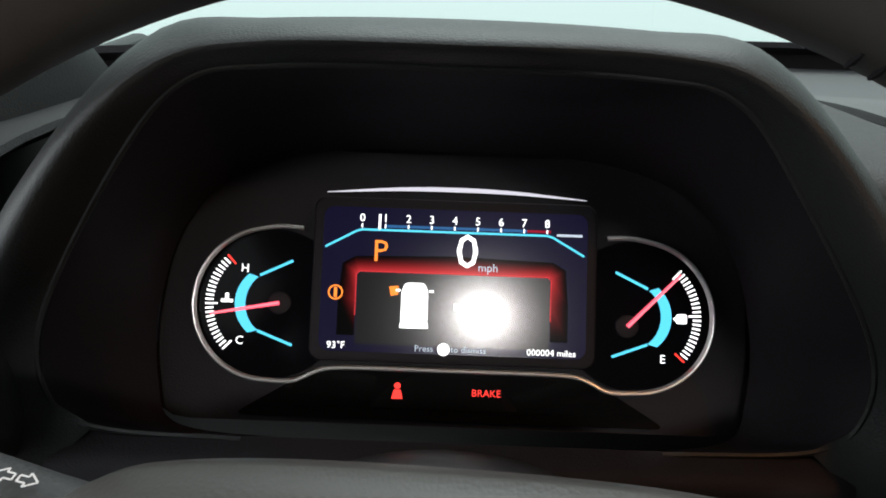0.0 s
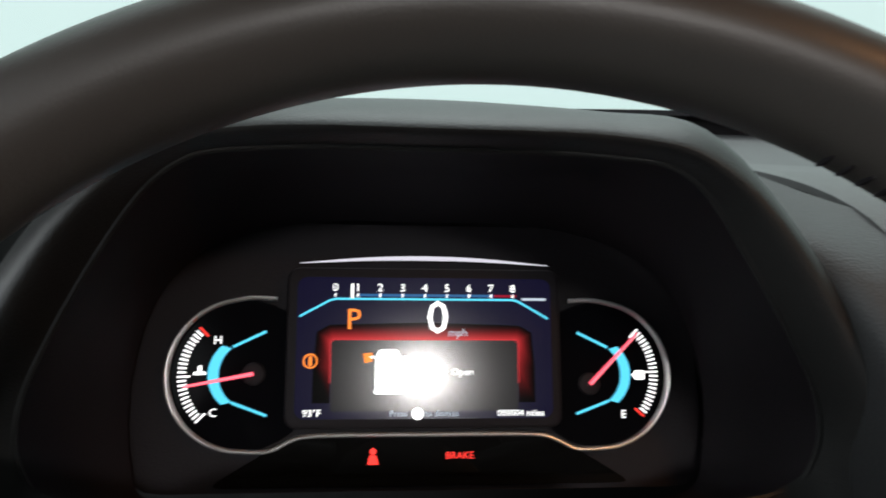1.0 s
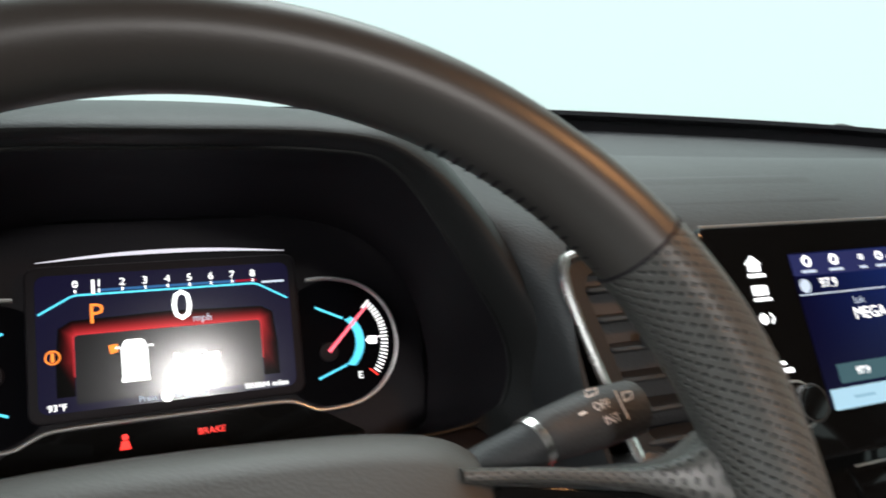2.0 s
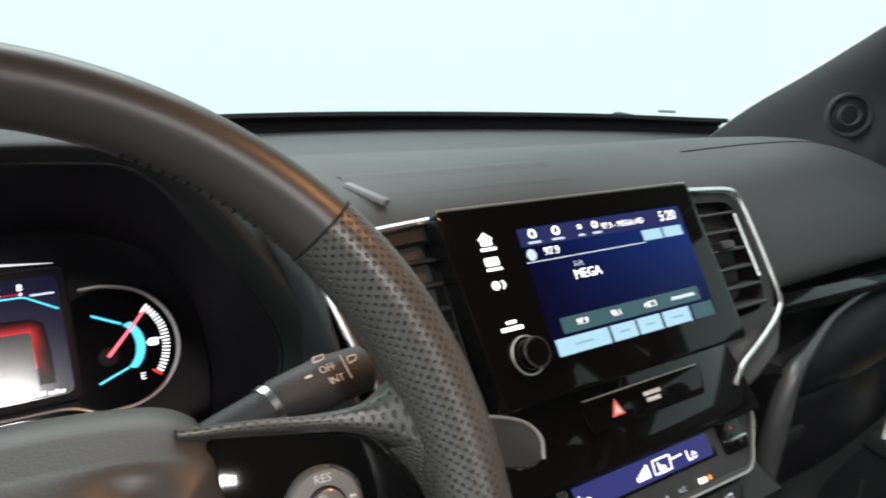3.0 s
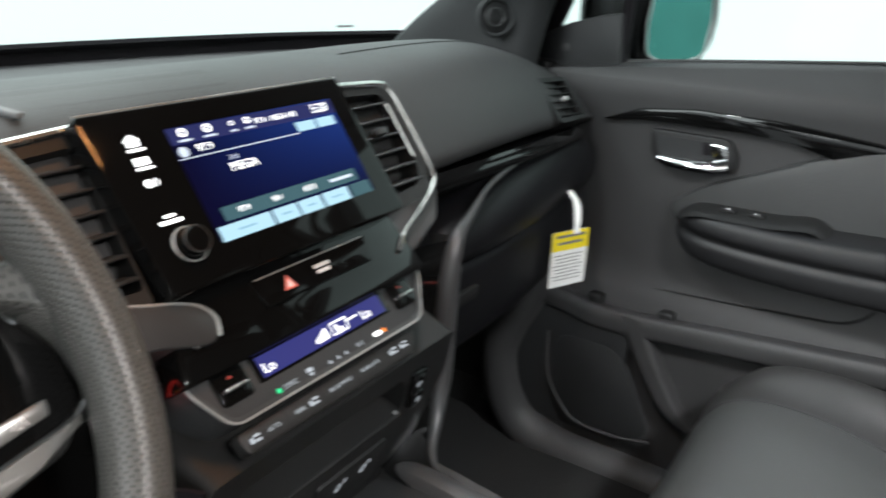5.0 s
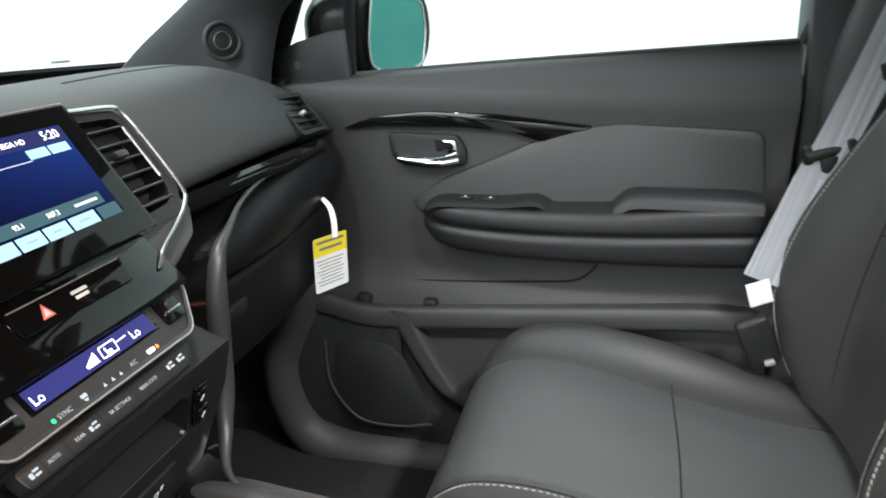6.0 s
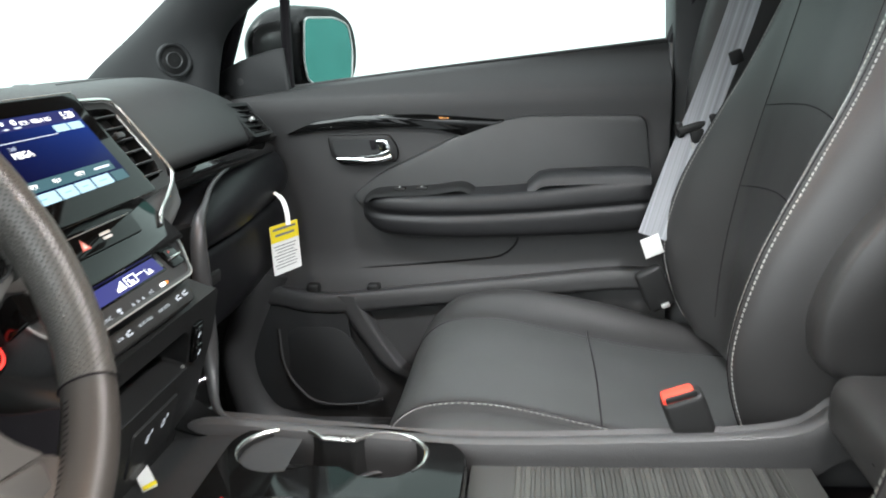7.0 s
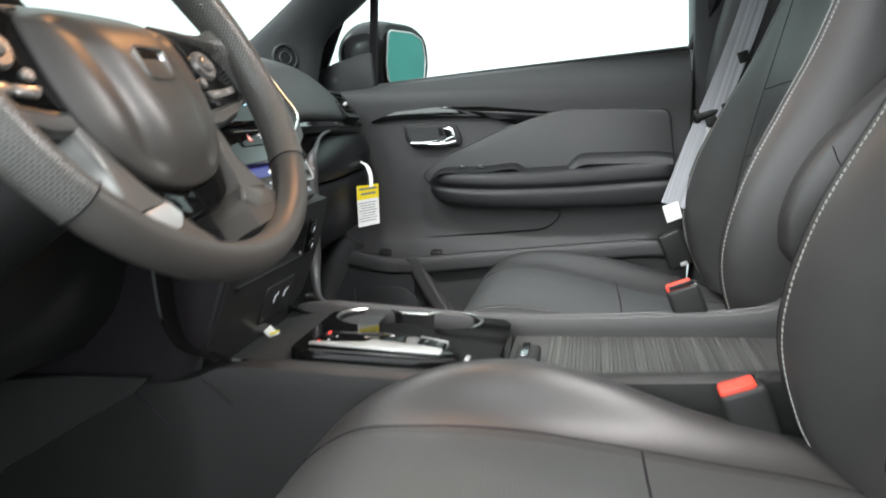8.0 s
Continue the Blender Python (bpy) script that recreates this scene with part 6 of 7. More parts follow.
# ---- front seats ----
def seat(name_label, cx, s):
    """Front seat; s is +1 where the car's middle lies to the left of it (passenger), -1 for the driver."""
    t = thing("front_seat", name_label, "car seat", "front seats", place=(cx, -0.2, 0.15))

    def at(x, y, z):
        return (cx + s * x, y, z)
    # cushion: middle panel and two bolsters, front to back
    sections = []
    # rows from the front lip to the back: depth, half width, middle height, bolster height, skirt height; the driver's cushion is set higher
    shape = ((0.050, 0.225, 0.145, 0.145, 0.14), (0.068, 0.240, 0.215, 0.214, 0.15), (0.056, 0.246, 0.262, 0.266, 0.15), (0.030, 0.249, 0.294, 0.300, 0.15), (-0.01, 0.252, 0.312, 0.328, 0.15), (-0.08, 0.254, 0.314, 0.338, 0.15), (-0.16, 0.255, 0.298, 0.331, 0.15), (-0.25, 0.255, 0.277, 0.312, 0.15), (-0.34, 0.254, 0.260, 0.288, 0.15), (-0.43, 0.25, 0.250, 0.264, 0.15), (-0.48, 0.24, 0.238, 0.242, 0.15))
    if s < 0:
        shape = ((0.120, 0.225, 0.145, 0.145, 0.12), (0.138, 0.240, 0.215, 0.212, 0.13), (0.120, 0.248, 0.268, 0.272, 0.14), (0.060, 0.250, 0.314, 0.330, 0.15), (-0.02, 0.252, 0.325, 0.366, 0.15), (-0.10, 0.253, 0.326, 0.376, 0.15), (-0.18, 0.253, 0.318, 0.362, 0.15), (-0.28, 0.252, 0.305, 0.330, 0.15), (-0.38, 0.250, 0.292, 0.308, 0.15), (-0.48, 0.24, 0.265, 0.27, 0.15))
    cross = 0.672 if s > 0 else 0.717
    for y, wi, z, zb, zl in shape:
        zn = z + (zb - z) * 0.55 if s > 0 else zb
        sections.append([at(-wi, y, zl), at(-wi - 0.002, y, zn - 0.045), at(-wi + 0.016, y, zn - 0.008), at(-wi + 0.050, y, zn), at(-0.155, y, z + 0.004), at(-0.07, y, z + 0.002), at(0, y, z), at(0.07, y, z + 0.002), at(0.155, y, z + 0.004), at(wi - 0.050, y, zb), at(wi - 0.016, y, zb - 0.008), at(wi + 0.002, y, zb - 0.045), at(wi, y, zl)])
    g = fine_grid(sections, 60, 73)
    cushion = part("cushion", skin(g), LEATHER, t, "black leather seat cushion", 60)
    # insert leather of its own tone, kept lighter to carry light from above
    part("cushion_insert", skin([[p + Vector((0, 0, 0.0004)) for p in row[25:48]] for row in g[9:56]]), INSERT, cushion, "charcoal leather insert of the cushion, lightened for light from above", 60)
    part("cushion_base", box(0.46, 0.48, 0.13, pose(cx, -0.20, 0.095), 0.02), HARD, t, "black plastic seat base")
    for j in (0.333, 0.647):
        part("seam", tube(on_grid(g, [(0.16, j), (0.35, j), (0.6, j), (0.95, j)], 0.0, 50), 0.0013, 6), SHROUD, cushion)
    for j, e in ((0.155, 0.20), (0.845, 0.80)):
        part("seam", tube(on_grid(g, [(0.14, e), (0.26, j), (0.5, j), (0.7, j), (0.92, j)], 0.0, 60), 0.0010, 6), SHROUD, cushion)
        k = j if j > 0.5 else 0.325
        if s < 0 and j < 0.5:
            continue
        stitch(on_grid(g, [(0.20, e if j > 0.5 else 0.30), (0.26, k), (0.5, k), (0.7, k), (0.92, k)], 0.0, 40), cushion, 0.0058, 0.0014)
    part("seam", tube(on_grid(g, [(cross - 0.004, 0.333), (cross, 0.5), (cross - 0.004, 0.667)], 0.0, 30), 0.0015, 6), SHROUD, cushion)
    # backrest
    rows = []
    for z, y, wi, b in ((0.270, -0.430, 0.230, 0.030), (0.335, -0.430, 0.246, 0.062), (0.42, -0.436, 0.254, 0.082), (0.52, -0.452, 0.254, 0.076), (0.62, -0.475, 0.246, 0.054), (0.70, -0.496, 0.236, 0.036), (0.80, -0.522, 0.220, 0.022), (0.88, -0.542, 0.195, 0.012), (0.915, -0.565, 0.150, 0.004)):
        rows.append([at(-wi, y - 0.10, z), at(-wi - 0.004, y - 0.02, z), at(-wi + 0.014, y + b - 0.008, z), at(-wi + 0.044, y + b, z), at(-0.135, y + 0.012, z), at(-0.07, y + 0.002, z), at(0, y, z), at(0.07, y + 0.002, z), at(0.135, y + 0.012, z), at(wi - 0.044, y + b, z), at(wi - 0.014, y + b - 0.008, z), at(wi + 0.004, y - 0.02, z), at(wi, y - 0.10, z)])
    h = fine_grid(rows, 64, 73)
    back = part("backrest", skin(h), LEATHER, t, "black leather backrest with stitched bolsters", 60)
    part("back_shell", surface([[at(-wi, y - 0.098, z), at(-wi * 0.8, y - 0.15, z), at(0, y - 0.16, z), at(wi * 0.8, y - 0.15, z), at(wi, y - 0.098, z)] for z, y, wi in ((0.27, -0.430, 0.230), (0.5, -0.45, 0.254), (0.7, -0.496, 0.236), (0.915, -0.565, 0.15))], 16, 20), HARD, t, "black plastic seat back shell")
    for j, k in ((0.333, 0.215), (0.667, 0.785)):
        part("seam", tube(on_grid(h, [(0.10, j), (0.3, j), (0.5, j), (0.75, j), (0.93, j)], 0.0, 50), 0.0010, 6), SHROUD, back)
        part("seam", tube(on_grid(h, [(0.06, k), (0.3, k), (0.5, k), (0.7, k), (0.93, k)], 0.0, 60), 0.0010, 6), SHROUD, back)
        for off in (-0.022, 0.022):
            stitch(on_grid(h, [(0.06, k + off), (0.3, k + off), (0.5, k + off), (0.7, k + off), (0.93, k + off)], 0.0, 60), back, 0.0058, 0.0014)
    for f in (0.40, 0.555):
        part("seam", tube(on_grid(h, [(f - 0.012, 0.333), (f, 0.42), (f + 0.006, 0.5), (f, 0.58), (f - 0.012, 0.667)], 0.0, 30), 0.0010, 6), SHROUD, back)
    part("headrest", box(0.26, 0.10, 0.17, pose(cx, -0.62, 1.00, 8), 0.04, 4), LEATHER, t, "black leather headrest")
    side = Matrix(((0, 0, -s, cx - s * 0.238), (-1, 0, 0, 0), (0, 1, 0, 0), (0, 0, 0, 1)))
    shape = rpoly([(0.413, 0.475), (0.418, 0.432), (0.442, 0.411), (0.520, 0.418), (0.640, 0.470), (0.660, 0.700), (0.585, 0.705), (0.490, 0.612), (0.452, 0.568), (0.428, 0.525)], 0.024, 6)
    ar = part("folding_armrest", plate(shape, side, -0.02, 0.048, 0.016), LEATHER, t, "black padded folding armrest", 60)
    part("armrest_seam", tube(spline([side @ Vector((a, b, 0.0482)) for a, b in ((0.466, 0.572), (0.480, 0.545), (0.520, 0.522), (0.600, 0.515))], 20), 0.0009, 6), SHROUD, ar)
    # buckle beside the console
    bk = thing("belt_buckle", "black belt buckle with a red release button beside the seat", "belt buckle", "belt buckles", place=(cx - s * 0.222, -0.32, 0.33))
    m = pose(cx - s * (0.247 if s > 0 else 0.226), -0.314 if s > 0 else -0.335, 0.330 if s > 0 else 0.306, -20, 0, 0)
    part("buckle_body", box(0.030, 0.046, 0.110, m, 0.007, 3), HARD, bk)
    part("release_button", box(0.024, 0.036, 0.012, m @ pose(0, 0.003, 0.0535, 0), 0.004, 2), REDKEY, bk, "red release button")
    part("buckle_slot", box(0.004, 0.034, 0.006, m @ pose(s * -0.011, 0.0, 0.057), 0.001), HARD, bk)
    return t


seat("black leather passenger seat with light stitching", 0.395, 1)
seat("black leather driver seat with light stitching", -0.395, -1)

# ---- passenger belt ----
belt = thing("seat_belt", "grey webbing seat belt hanging beside the passenger seat", "seat belt", place=(0.64, -0.40, 0.6))


def strap(pts, w, name, mat, side):
    rows = []
    fine = spline(pts, 30)
    for p in fine:
        rows.append([p - Vector(side) * w / 2, p - Vector(side) * w * 0.2, p + Vector(side) * w * 0.2, p + Vector(side) * w / 2])
    return part(name, thick(skin(rows), 0.0014), mat, belt)


strap([(0.690, -0.515, 1.00), (0.672, -0.475, 0.82), (0.650, -0.420, 0.66), (0.635, -0.375, 0.55), (0.615, -0.330, 0.43)], 0.047, "webbing", WEB, (0.25, 0.93, 0.25))
tongue = part("belt_tongue", box(0.012, 0.062, 0.014, pose(0.643, -0.398, 0.606, -14, 0, 12), 0.005, 3), HARD, belt, "black belt tongue holder")
for e in (-1, 1):
    part("tongue_lug", box(0.013, 0.012, 0.026, pose(0.643, -0.398 + e * 0.026, 0.607 - e * 0.006, -14, 0, 12), 0.004, 2), HARD, tongue)
part("tongue_neck", box(0.010, 0.022, 0.022, pose(0.640, -0.400, 0.590, -14, 0, 12), 0.003), HARD, tongue)
part("tongue_blade", box(0.004, 0.020, 0.030, pose(0.638, -0.402, 0.568, -14, 0, 12), 0.001), SATIN, tongue)
part("belt_stop", box(0.010, 0.020, 0.022, pose(0.650, -0.455, 0.712, -20, 0, 12), 0.003), HARD, belt)
part("belt_label", box(0.003, 0.032, 0.034, pose(0.592, -0.327, 0.420, -18, 0, 14), 0.0008), PAPER, belt, "white paper belt label")
part("belt_anchor", box(0.020, 0.046, 0.075, pose(0.600, -0.335, 0.345, -24, 0, 10), 0.007, 3), HARD, belt, "black belt anchor cover")
part("anchor_bolt", box(0.010, 0.014, 0.008, pose(0.592, -0.352, 0.318, -20), 0.002), SATIN, belt)

# ---- passenger door ----
door = thing("passenger_door", "closed dark grey passenger door with armrest and map pocket", "car door", place=(0.74, 0.0, 0.35))


def door_x(y, z):
    """How far out the door lining lies at a height: hollow above the armrest, fuller at the sill and the pocket."""
    x = 0.742
    u = (z - 0.664) / 0.06
    x += 0.034 * (math.sqrt(u * u + 0.10) + u) / 2 - 0.0054
    x -= 0.012 * math.exp(-((z - 0.660) / 0.034) ** 2)
    x -= 0.022 * (1 - min(1.0, max(0.0, (z - 0.30) / 0.06))) if z < 0.36 else 0.0
    return x


def sill_z(y):
    return 0.707 - 0.078 * y - 0.03 * max(0.0, y) ** 2


rows = []
for y in np.linspace(0.50, -0.372, 22):
    top = sill_z(y)
    row = []
    for k in range(34):
        z = top + (0.664 - top) * k / 8 if k <= 8 else 0.664 + (0.03 - 0.664) * (k - 8) / 25
        row.append((door_x(y, z), y, z))
    row = [(0.80, y, top + 0.002), (0.772, y, top + 0.006)] + row
    rows.append(row)
lining = part("door_lining", thick(skin(rows), 0.004), DASH, door, "dark grey moulded door lining")
part("door_shell", box(0.06, 0.88, 0.66, pose(0.800, 0.06, 0.355), 0.01), PAINT, door)
part("door_edge", tube(spline([(0.765, -0.377, 0.735), (0.752, -0.372, 0.62), (0.748, -0.366, 0.50), (0.742, -0.352, 0.30), (0.735, -0.34, 0.10)], 24), 0.006, 8), GREYPAINT, door)
DR = Matrix(((0, 0, -1, 0.735), (-1, 0, 0, 0), (0, 1, 0, 0), (0, 0, 0, 1)))  # door panel axes: x to the rear, y up, z into the cabin


def dplate(pts, r, d0, d1, bevel):
    return plate(rpoly([(-y, z) for y, z in pts], r), DR, d0, d1, bevel)


part("door_insert", dplate([(0.205, 0.485), (0.150, 0.525), (0.010, 0.588), (-0.060, 0.612), (-0.125, 0.624), (-0.330, 0.618), (-0.342, 0.52), (-0.335, 0.44), (0.16, 0.44)], 0.02, -0.02, 0.013, 0.007), INSERT, door, "padded charcoal door insert")
trim_pts = [(0.320, 0.602), (0.262, 0.625), (0.175, 0.634), (0.060, 0.632), (-0.090, 0.617), (-0.060, 0.604), (-0.015, 0.590), (0.041, 0.606), (0.113, 0.611), (0.262, 0.609)]
part("door_trim", dplate(trim_pts, 0.01, -0.02, 0.012, 0.0015), PIANO, door, "piano black door trim")
part("handle_surround", dplate([(0.241, 0.598), (0.125, 0.597), (0.110, 0.572), (0.112, 0.548), (0.216, 0.543), (0.236, 0.56)], 0.008, -0.02, 0.008, 0.002), HARD, door)
part("handle_recess", dplate([(0.232, 0.590), (0.130, 0.590), (0.118, 0.570), (0.120, 0.554), (0.212, 0.550), (0.228, 0.565)], 0.006, 0.004, 0.0085, 0.0), PILLAR, door)
pull = part("door_handle", tube(spline([DR @ Vector((-y, z, d)) for y, z, d in ((0.222, 0.556, 0.010), (0.19, 0.555, 0.018), (0.15, 0.556, 0.019), (0.122, 0.562, 0.014))], 20), [0.0070 + 0.0035 * min(1.0, i / 9) for i in range(20)], 12, flat=0.7), CHROME, door, "chrome inner door handle")
part("lock_tab", dplate([(0.150, 0.589), (0.128, 0.589), (0.121, 0.566), (0.140, 0.562)], 0.003, 0.006, 0.014, 0.002), CHROME, pull)
part("lock_mark", dplate([(0.162, 0.589), (0.152, 0.589), (0.147, 0.572), (0.158, 0.570)], 0.002, 0.006, 0.0115, 0.001), SHROUD, pull)

# armrest
arm_rows = []
for y, x, zt, zb in ((0.182, 0.728, 0.466, 0.452), (0.172, 0.700, 0.488, 0.436), (0.13, 0.676, 0.494, 0.418), (0.02, 0.664, 0.494, 0.412), (-0.12, 0.660, 0.500, 0.414), (-0.25, 0.662, 0.512, 0.418), (-0.330, 0.668, 0.516, 0.424), (-0.336, 0.70, 0.510, 0.430)):
    zm = (zt + zb) / 2
    arm_rows.append([(0.745, y, zt + 0.004), (x + 0.020, y, zt), (x + 0.004, y, zt - 0.006), (x, y, zm + 0.016), (x + 0.006, y, zm + 0.004), (x + 0.001, y, zm - 0.008), (x + 0.006, y, zb + 0.008), (x + 0.03, y, zb), (0.745, y, zb - 0.004)])
part("armrest", surface(arm_rows, 36, 40), ARM, door, "black padded armrest", 60)
part("armrest_pad", surface([[(0.742, y, zt), (0.70, y, zt + 0.004), (0.676, y, zt - 0.002), (0.668, y, zt - 0.018)] for y, zt in ((-0.125, 0.506), (-0.150, 0.524), (-0.20, 0.527), (-0.30, 0.528), (-0.334, 0.524))], 20, 14), ARM, door)
sw = part("window_switch_plate", surface([[(0.738, y, zt + 0.002), (0.715, y, zt + 0.002), (0.690, y, zt - 0.002), (0.678, y, zt - 0.008)] for y, zt in ((0.165, 0.492), (0.14, 0.500), (0.05, 0.502), (-0.005, 0.508), (-0.03, 0.498))], 20, 12), HARD, door, "black window switch plate")
for y in (0.105, 0.065):
    part("window_switch", box(0.016, 0.020, 0.006, pose(0.703, y, 0.5025), 0.002), HARD, sw)
    part("switch_mark", box(0.005, 0.003, 0.002, pose(0.699, y, 0.5058), 0.0005), WHITE_PRINT, sw)

# map pocket and lower panel
pocket_rows = []
for y, zt in ((0.42, 0.312), (0.366, 0.316), (0.30, 0.302), (0.234, 0.300), (0.10, 0.312), (-0.10, 0.330), (-0.27, 0.345), (-0.345, 0.345)):
    pocket_rows.append([(0.735, y, zt - 0.004), (0.700, y, zt + 0.002), (0.690, y, zt - 0.004), (0.688, y, zt - 0.020), (0.694, y, zt - 0.036), (0.730, y, zt - 0.040)])
part("pocket_rim", surface(pocket_rows, 30, 24), DASH, door)
part("pocket_strut", surface([[(0.725, y + 0.03, z), (0.692, y + 0.024, z), (0.688, y, z), (0.692, y - 0.016, z - 0.004), (0.725, y - 0.02, z - 0.004)] for y, z in ((0.215, 0.300), (0.200, 0.262), (0.165, 0.20), (0.120, 0.145), (0.02, 0.105), (-0.10, 0.09))], 24, 16), DASH, door)
part("lower_panel", thick(surface([[(0.700, y, 0.300), (0.696, y, 0.22), (0.700, y, 0.12), (0.712, y, 0.05)] for y in (0.44, 0.33, 0.22)], 12, 14), 0.003), PILLAR, door)
grille_pts = [(0.345, 0.235), (0.235, 0.235), (0.200, 0.180), (0.165, 0.095), (0.200, 0.075), (0.295, 0.072), (0.345, 0.120)]
part("speaker_grille", plate(rpoly([(-y, z) for y, z in grille_pts], 0.03, 8), DR, 0.036, 0.043, 0.002), PILLAR, door, "black door speaker grille")
part("speaker_rim", tube(spline([DR @ Vector((-y, z, 0.041)) for y, z in ((0.362, 0.230), (0.358, 0.150), (0.330, 0.100), (0.295, 0.073), (0.230, 0.070), (0.165, 0.082))], 24), 0.003, 8), DASH, door)
part("upper_pocket_line", tube(spline([DR @ Vector((-y, z, 0.003)) for y, z in ((0.36, 0.326), (0.20, 0.342), (0.0, 0.356), (-0.075, 0.366), (-0.105, 0.400), (-0.06, 0.405))], 24), 0.002, 6), HARD, door)
for y in (0.29, 0.17):
    part("pocket_clip", box(0.022, 0.026, 0.022, pose(0.715, y, 0.306), 0.006, 3), HARD, door)
part("belt_line_seal", tube(spline([(0.772, y, sill_z(y) + 0.006) for y in (0.32, 0.2, 0.0, -0.2, -0.372)], 20), 0.003, 8), DASH, door)

# sail panel, window post and side glass
SA = Matrix(((0, 0, -1, 0.765), (-1, 0, 0, 0), (0, 1, 0, 0), (0, 0, 0, 1)))
sail = part("sail_panel", plate(rpoly([(-0.462, 0.672), (-0.310, 0.670), (-0.314, 0.758), (-0.345, 0.754), (-0.405, 0.737), (-0.452, 0.714), (-0.462, 0.695)], 0.006), SA, -0.02, 0.012, 0.004), PILLAR, door, "grey mirror sail panel")
part("sail_dimple", disc(0.0065, SA, 0.0115, 0.0126, 20, 0.0006, -0.405, 0.700), DASH, sail)
part("window_post", tube([(0.775, 0.319, 0.66), (0.764, 0.311, 0.78), (0.750, 0.301, 0.88), (0.725, 0.284, 1.03)], 0.0125, 10, flat=0.7), SHROUD, door)
part("window_frame", tube(spline([(0.775, -0.380, 0.735), (0.755, -0.42, 0.85), (0.70, -0.47, 1.03), (0.69, -0.2, 1.07), (0.70, 0.15, 1.02), (0.735, 0.34, 0.90), (0.785, 0.46, 0.70)], 50), 0.016, 8), SHROUD, door)
gl = part("side_glass", surface([[(0.785, 0.45, 0.69), (0.783, 0.1, 0.70), (0.783, -0.38, 0.73)], [(0.76, 0.36, 0.84), (0.755, 0.1, 0.88), (0.755, -0.42, 0.88)], [(0.715, 0.2, 0.99), (0.71, 0.0, 1.05), (0.71, -0.45, 1.03)]], 10, 12), GLASS, door, "clear side window")
gl.visible_shadow = False

# outside mirror
mirror = thing("side_mirror", "gloss black side mirror with blue-green glass", "side mirror", place=(0.86, 0.31, 0.74))
shell = []
for d, f, lift in ((-0.004, 0.97, 0.0), (0.006, 1.03, 0.0), (0.035, 1.06, 0.001), (0.07, 1.0, 0.001), (0.10, 0.80, -0.002), (0.122, 0.45, -0.006), (0.130, 0.12, -0.008)):
    shell.append([(0.886 + p[0] * f * 0.92 - 0.10 * d, 0.278 + d - p[0] * 0.36 * f, 0.746 + p[1] * f + lift) for p in rpoly([(-0.098, -0.062), (-0.030, -0.083), (0.060, -0.082), (0.100, -0.050), (0.112, 0.000), (0.100, 0.056), (0.048, 0.082), (-0.060, 0.084), (-0.104, 0.045)], 0.040, 6)])
part("mirror_shell", surface(shell, 24, 63, around=True, caps=True), PAINT, mirror, "gloss black mirror shell", 50)
MG = Matrix(((0.93, 0, 0.36, 0.884), (-0.36, 0, 0.93, 0.2710), (0, 1, 0, 0.744), (0, 0, 0, 1)))
glass_line = rpoly([(-0.070, 0.066), (0.026, 0.066), (0.070, 0.052), (0.080, 0.004), (0.071, -0.050), (0.060, -0.058), (-0.014, -0.070), (-0.076, -0.050), (-0.082, -0.008)], 0.014, 5)
part("mirror_glass", plate(glass_line, MG, -0.001, -0.006), TEAL_MIRROR, mirror, "blue-green tinted mirror glass")
part("mirror_edge", tube([MG @ Vector((*p, -0.006)) for p in glass_line], 0.0020, 6, True), SATIN, mirror, "bright edge line round the glass")
part("mirror_arm", box(0.09, 0.05, 0.05, pose(0.815, 0.350, 0.695), 0.012, 3), PAINT, mirror)

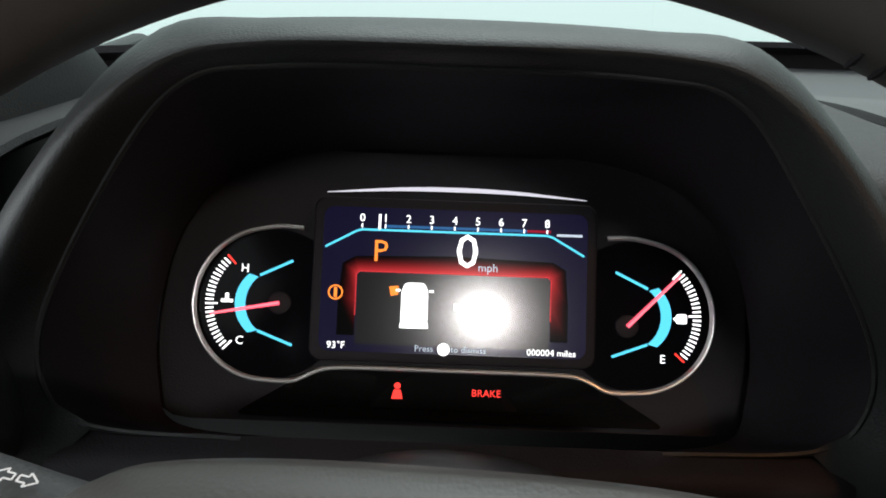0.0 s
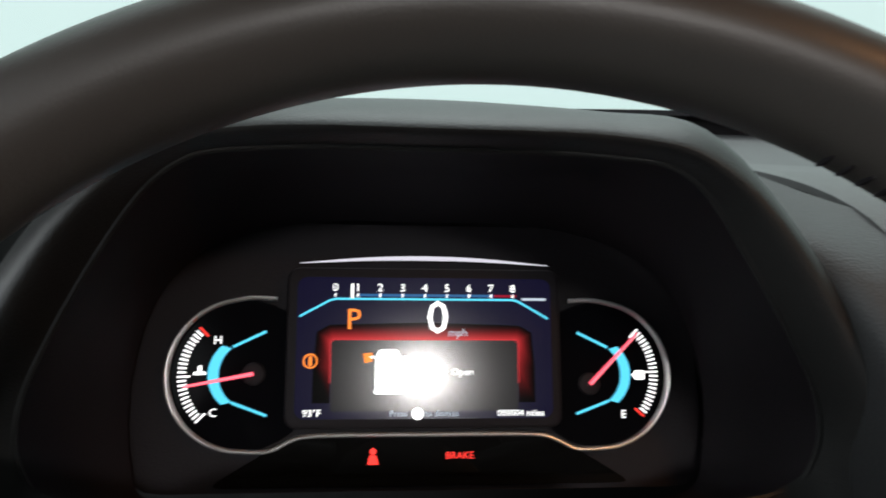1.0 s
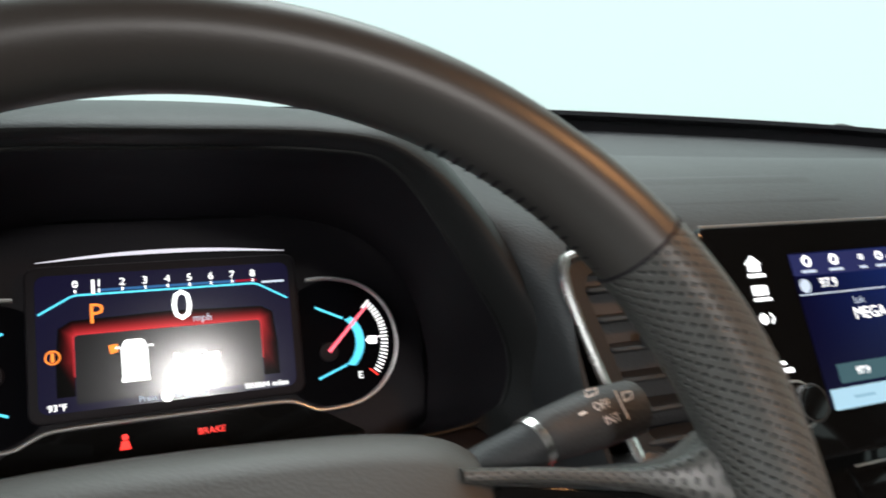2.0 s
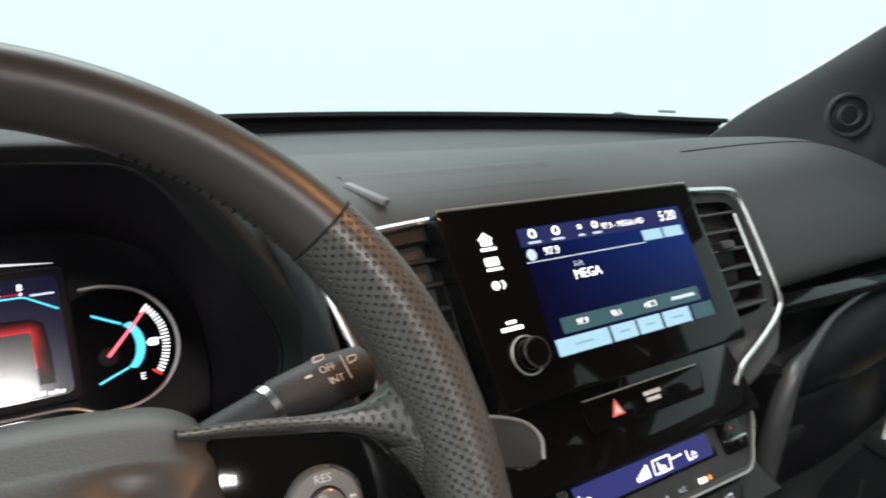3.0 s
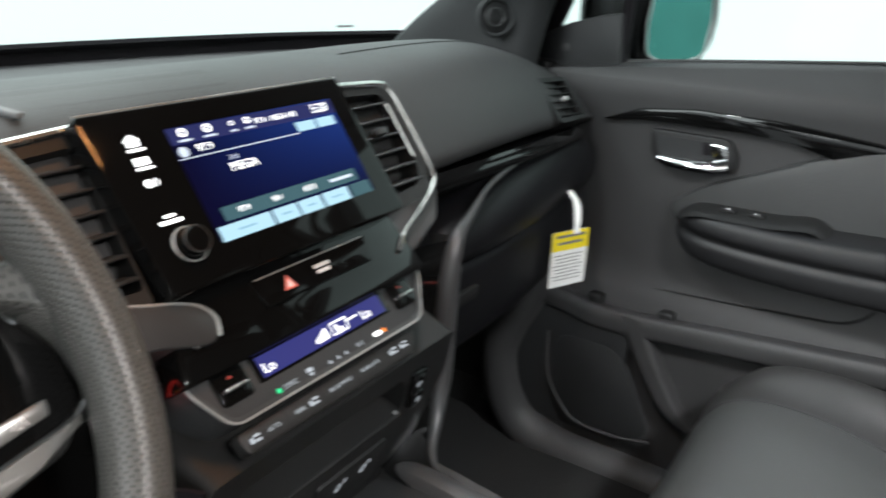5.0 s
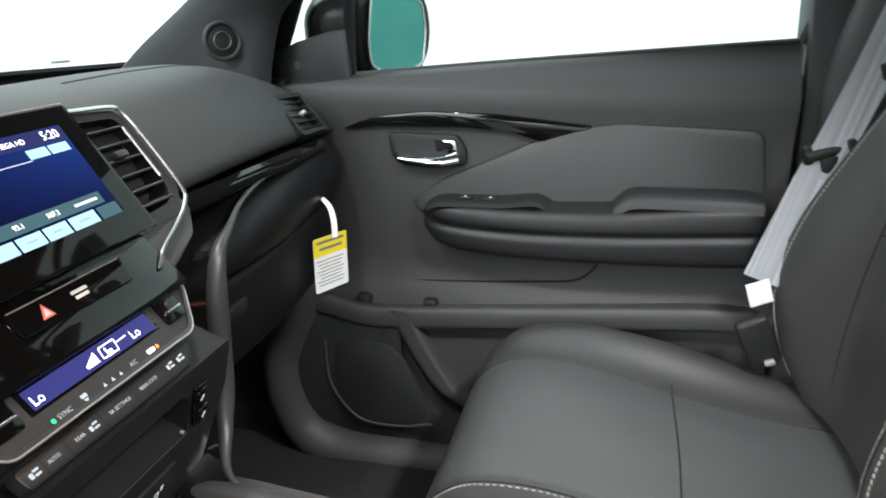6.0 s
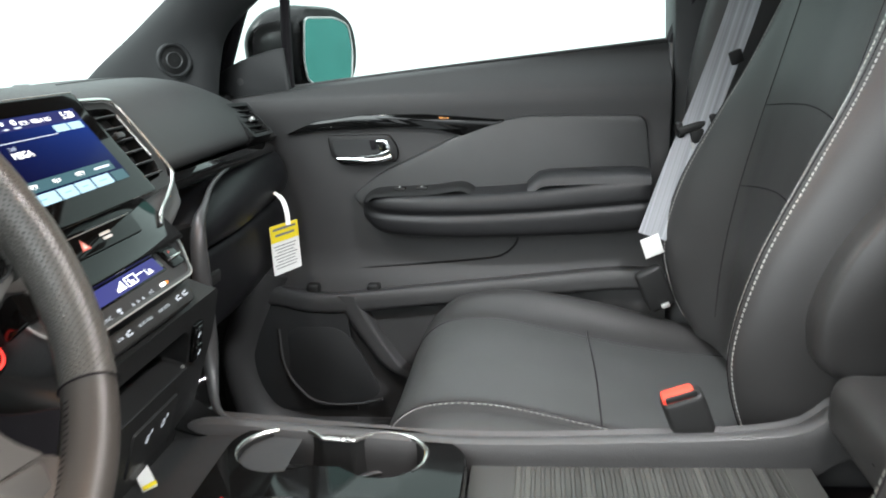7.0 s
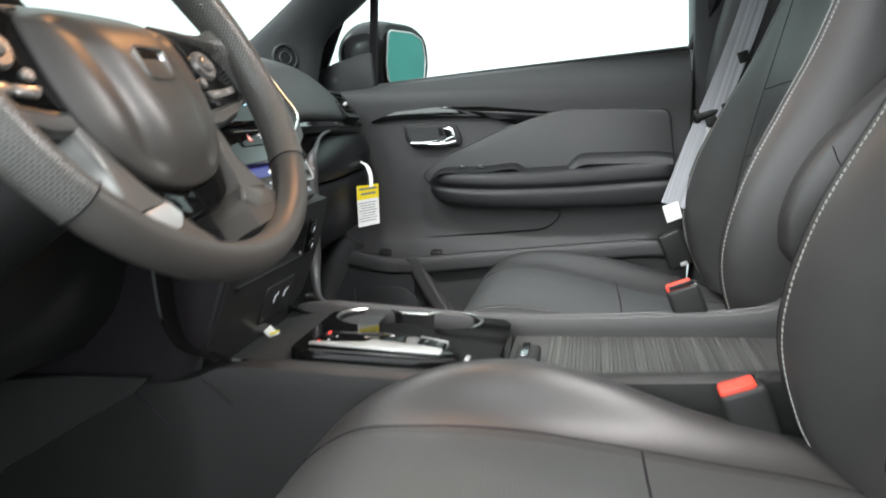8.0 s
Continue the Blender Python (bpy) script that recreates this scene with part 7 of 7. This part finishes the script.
# tweeter in the pillar
tweeter = thing("tweeter", "round black tweeter grille in the windscreen pillar", "loudspeaker", place=(0.66, 0.48, 0.745))
tm = look((0.647, 0.477, 0.7455), (0.30, 0.12, 0.79))
tm = tm @ pose(0, 0, 0, 0, 180, 0)
part("tweeter_ring", tube([tm @ Vector((0.027 * math.cos(k * math.tau / 36), 0.027 * math.sin(k * math.tau / 36), 0.004)) for k in range(36)], 0.0035, 8, True), PILLAR, tweeter)
part("tweeter_grille", surface([[tm @ Vector((r * math.cos(k * math.tau / 24), r * math.sin(k * math.tau / 24), d)) for k in range(24)] for r, d in ((0.0265, 0.002), (0.018, 0.004), (0.008, 0.006), (0.001, 0.0065))], 10, 36, around=True), HARD, tweeter)
part("tweeter_dome", tube([tm @ Vector((0.013 * math.cos(k * math.tau / 30), 0.013 * math.sin(k * math.tau / 30), 0.0062)) for k in range(30)], 0.0016, 6, True), GREYPAINT, tweeter)

# hanging tag on the glove box
tag = thing("hang_tag", "yellow and white paper tag hanging from the glove box", "paper tag", place=(0.545, 0.275, 0.46))
TG = pose(0.527, 0.268, 0.443, 90, 0, -25)
part("tag_card", plate(rrect(0.064, 0.082, 0.003), TG, -0.0004, 0.0004), PAPER, tag)
part("tag_band", flat(rrect(0.064, 0.028, 0.002, 0, 0.0272), TG, 0.0009), YELLOW, tag, "yellow heading band")
part("tag_string", thick(skin([[p + Vector((-0.003, 0.003, 0)), p + Vector((0.003, -0.003, 0))] for p in spline([(0.530, 0.261, 0.480), (0.532, 0.262, 0.502), (0.545, 0.272, 0.520), (0.562, 0.292, 0.529)], 12)]), 0.0006), PAPER, tag, "white paper loop")
bm = bmesh.new()
flat(rrect(0.052, 0.004, 0.0005, 0, 0.034), TG, 0.0013, bm)
flat(rrect(0.044, 0.004, 0.0005, 0, 0.024), TG, 0.0013, bm)
part("tag_heading", bm, INK, tag)
bm = bmesh.new()
for k in range(8):
    flat(rrect(0.052 - 0.006 * (k % 3), 0.0014, 0.0003, -0.002, 0.006 - k * 0.0052), TG, 0.0009, bm)
part("tag_print", bm, INK, tag)

# sticker on the windscreen corner
sticker = thing("windscreen_sticker", "small grey sticker on the lower windscreen corner", "sticker", place=(0.60, 0.74, 0.72))
part("sticker_sheet", box(0.030, 0.002, 0.004, pose(0.600, 0.735, 0.716, -40, 0, -24), 0.0005), INK, sticker)
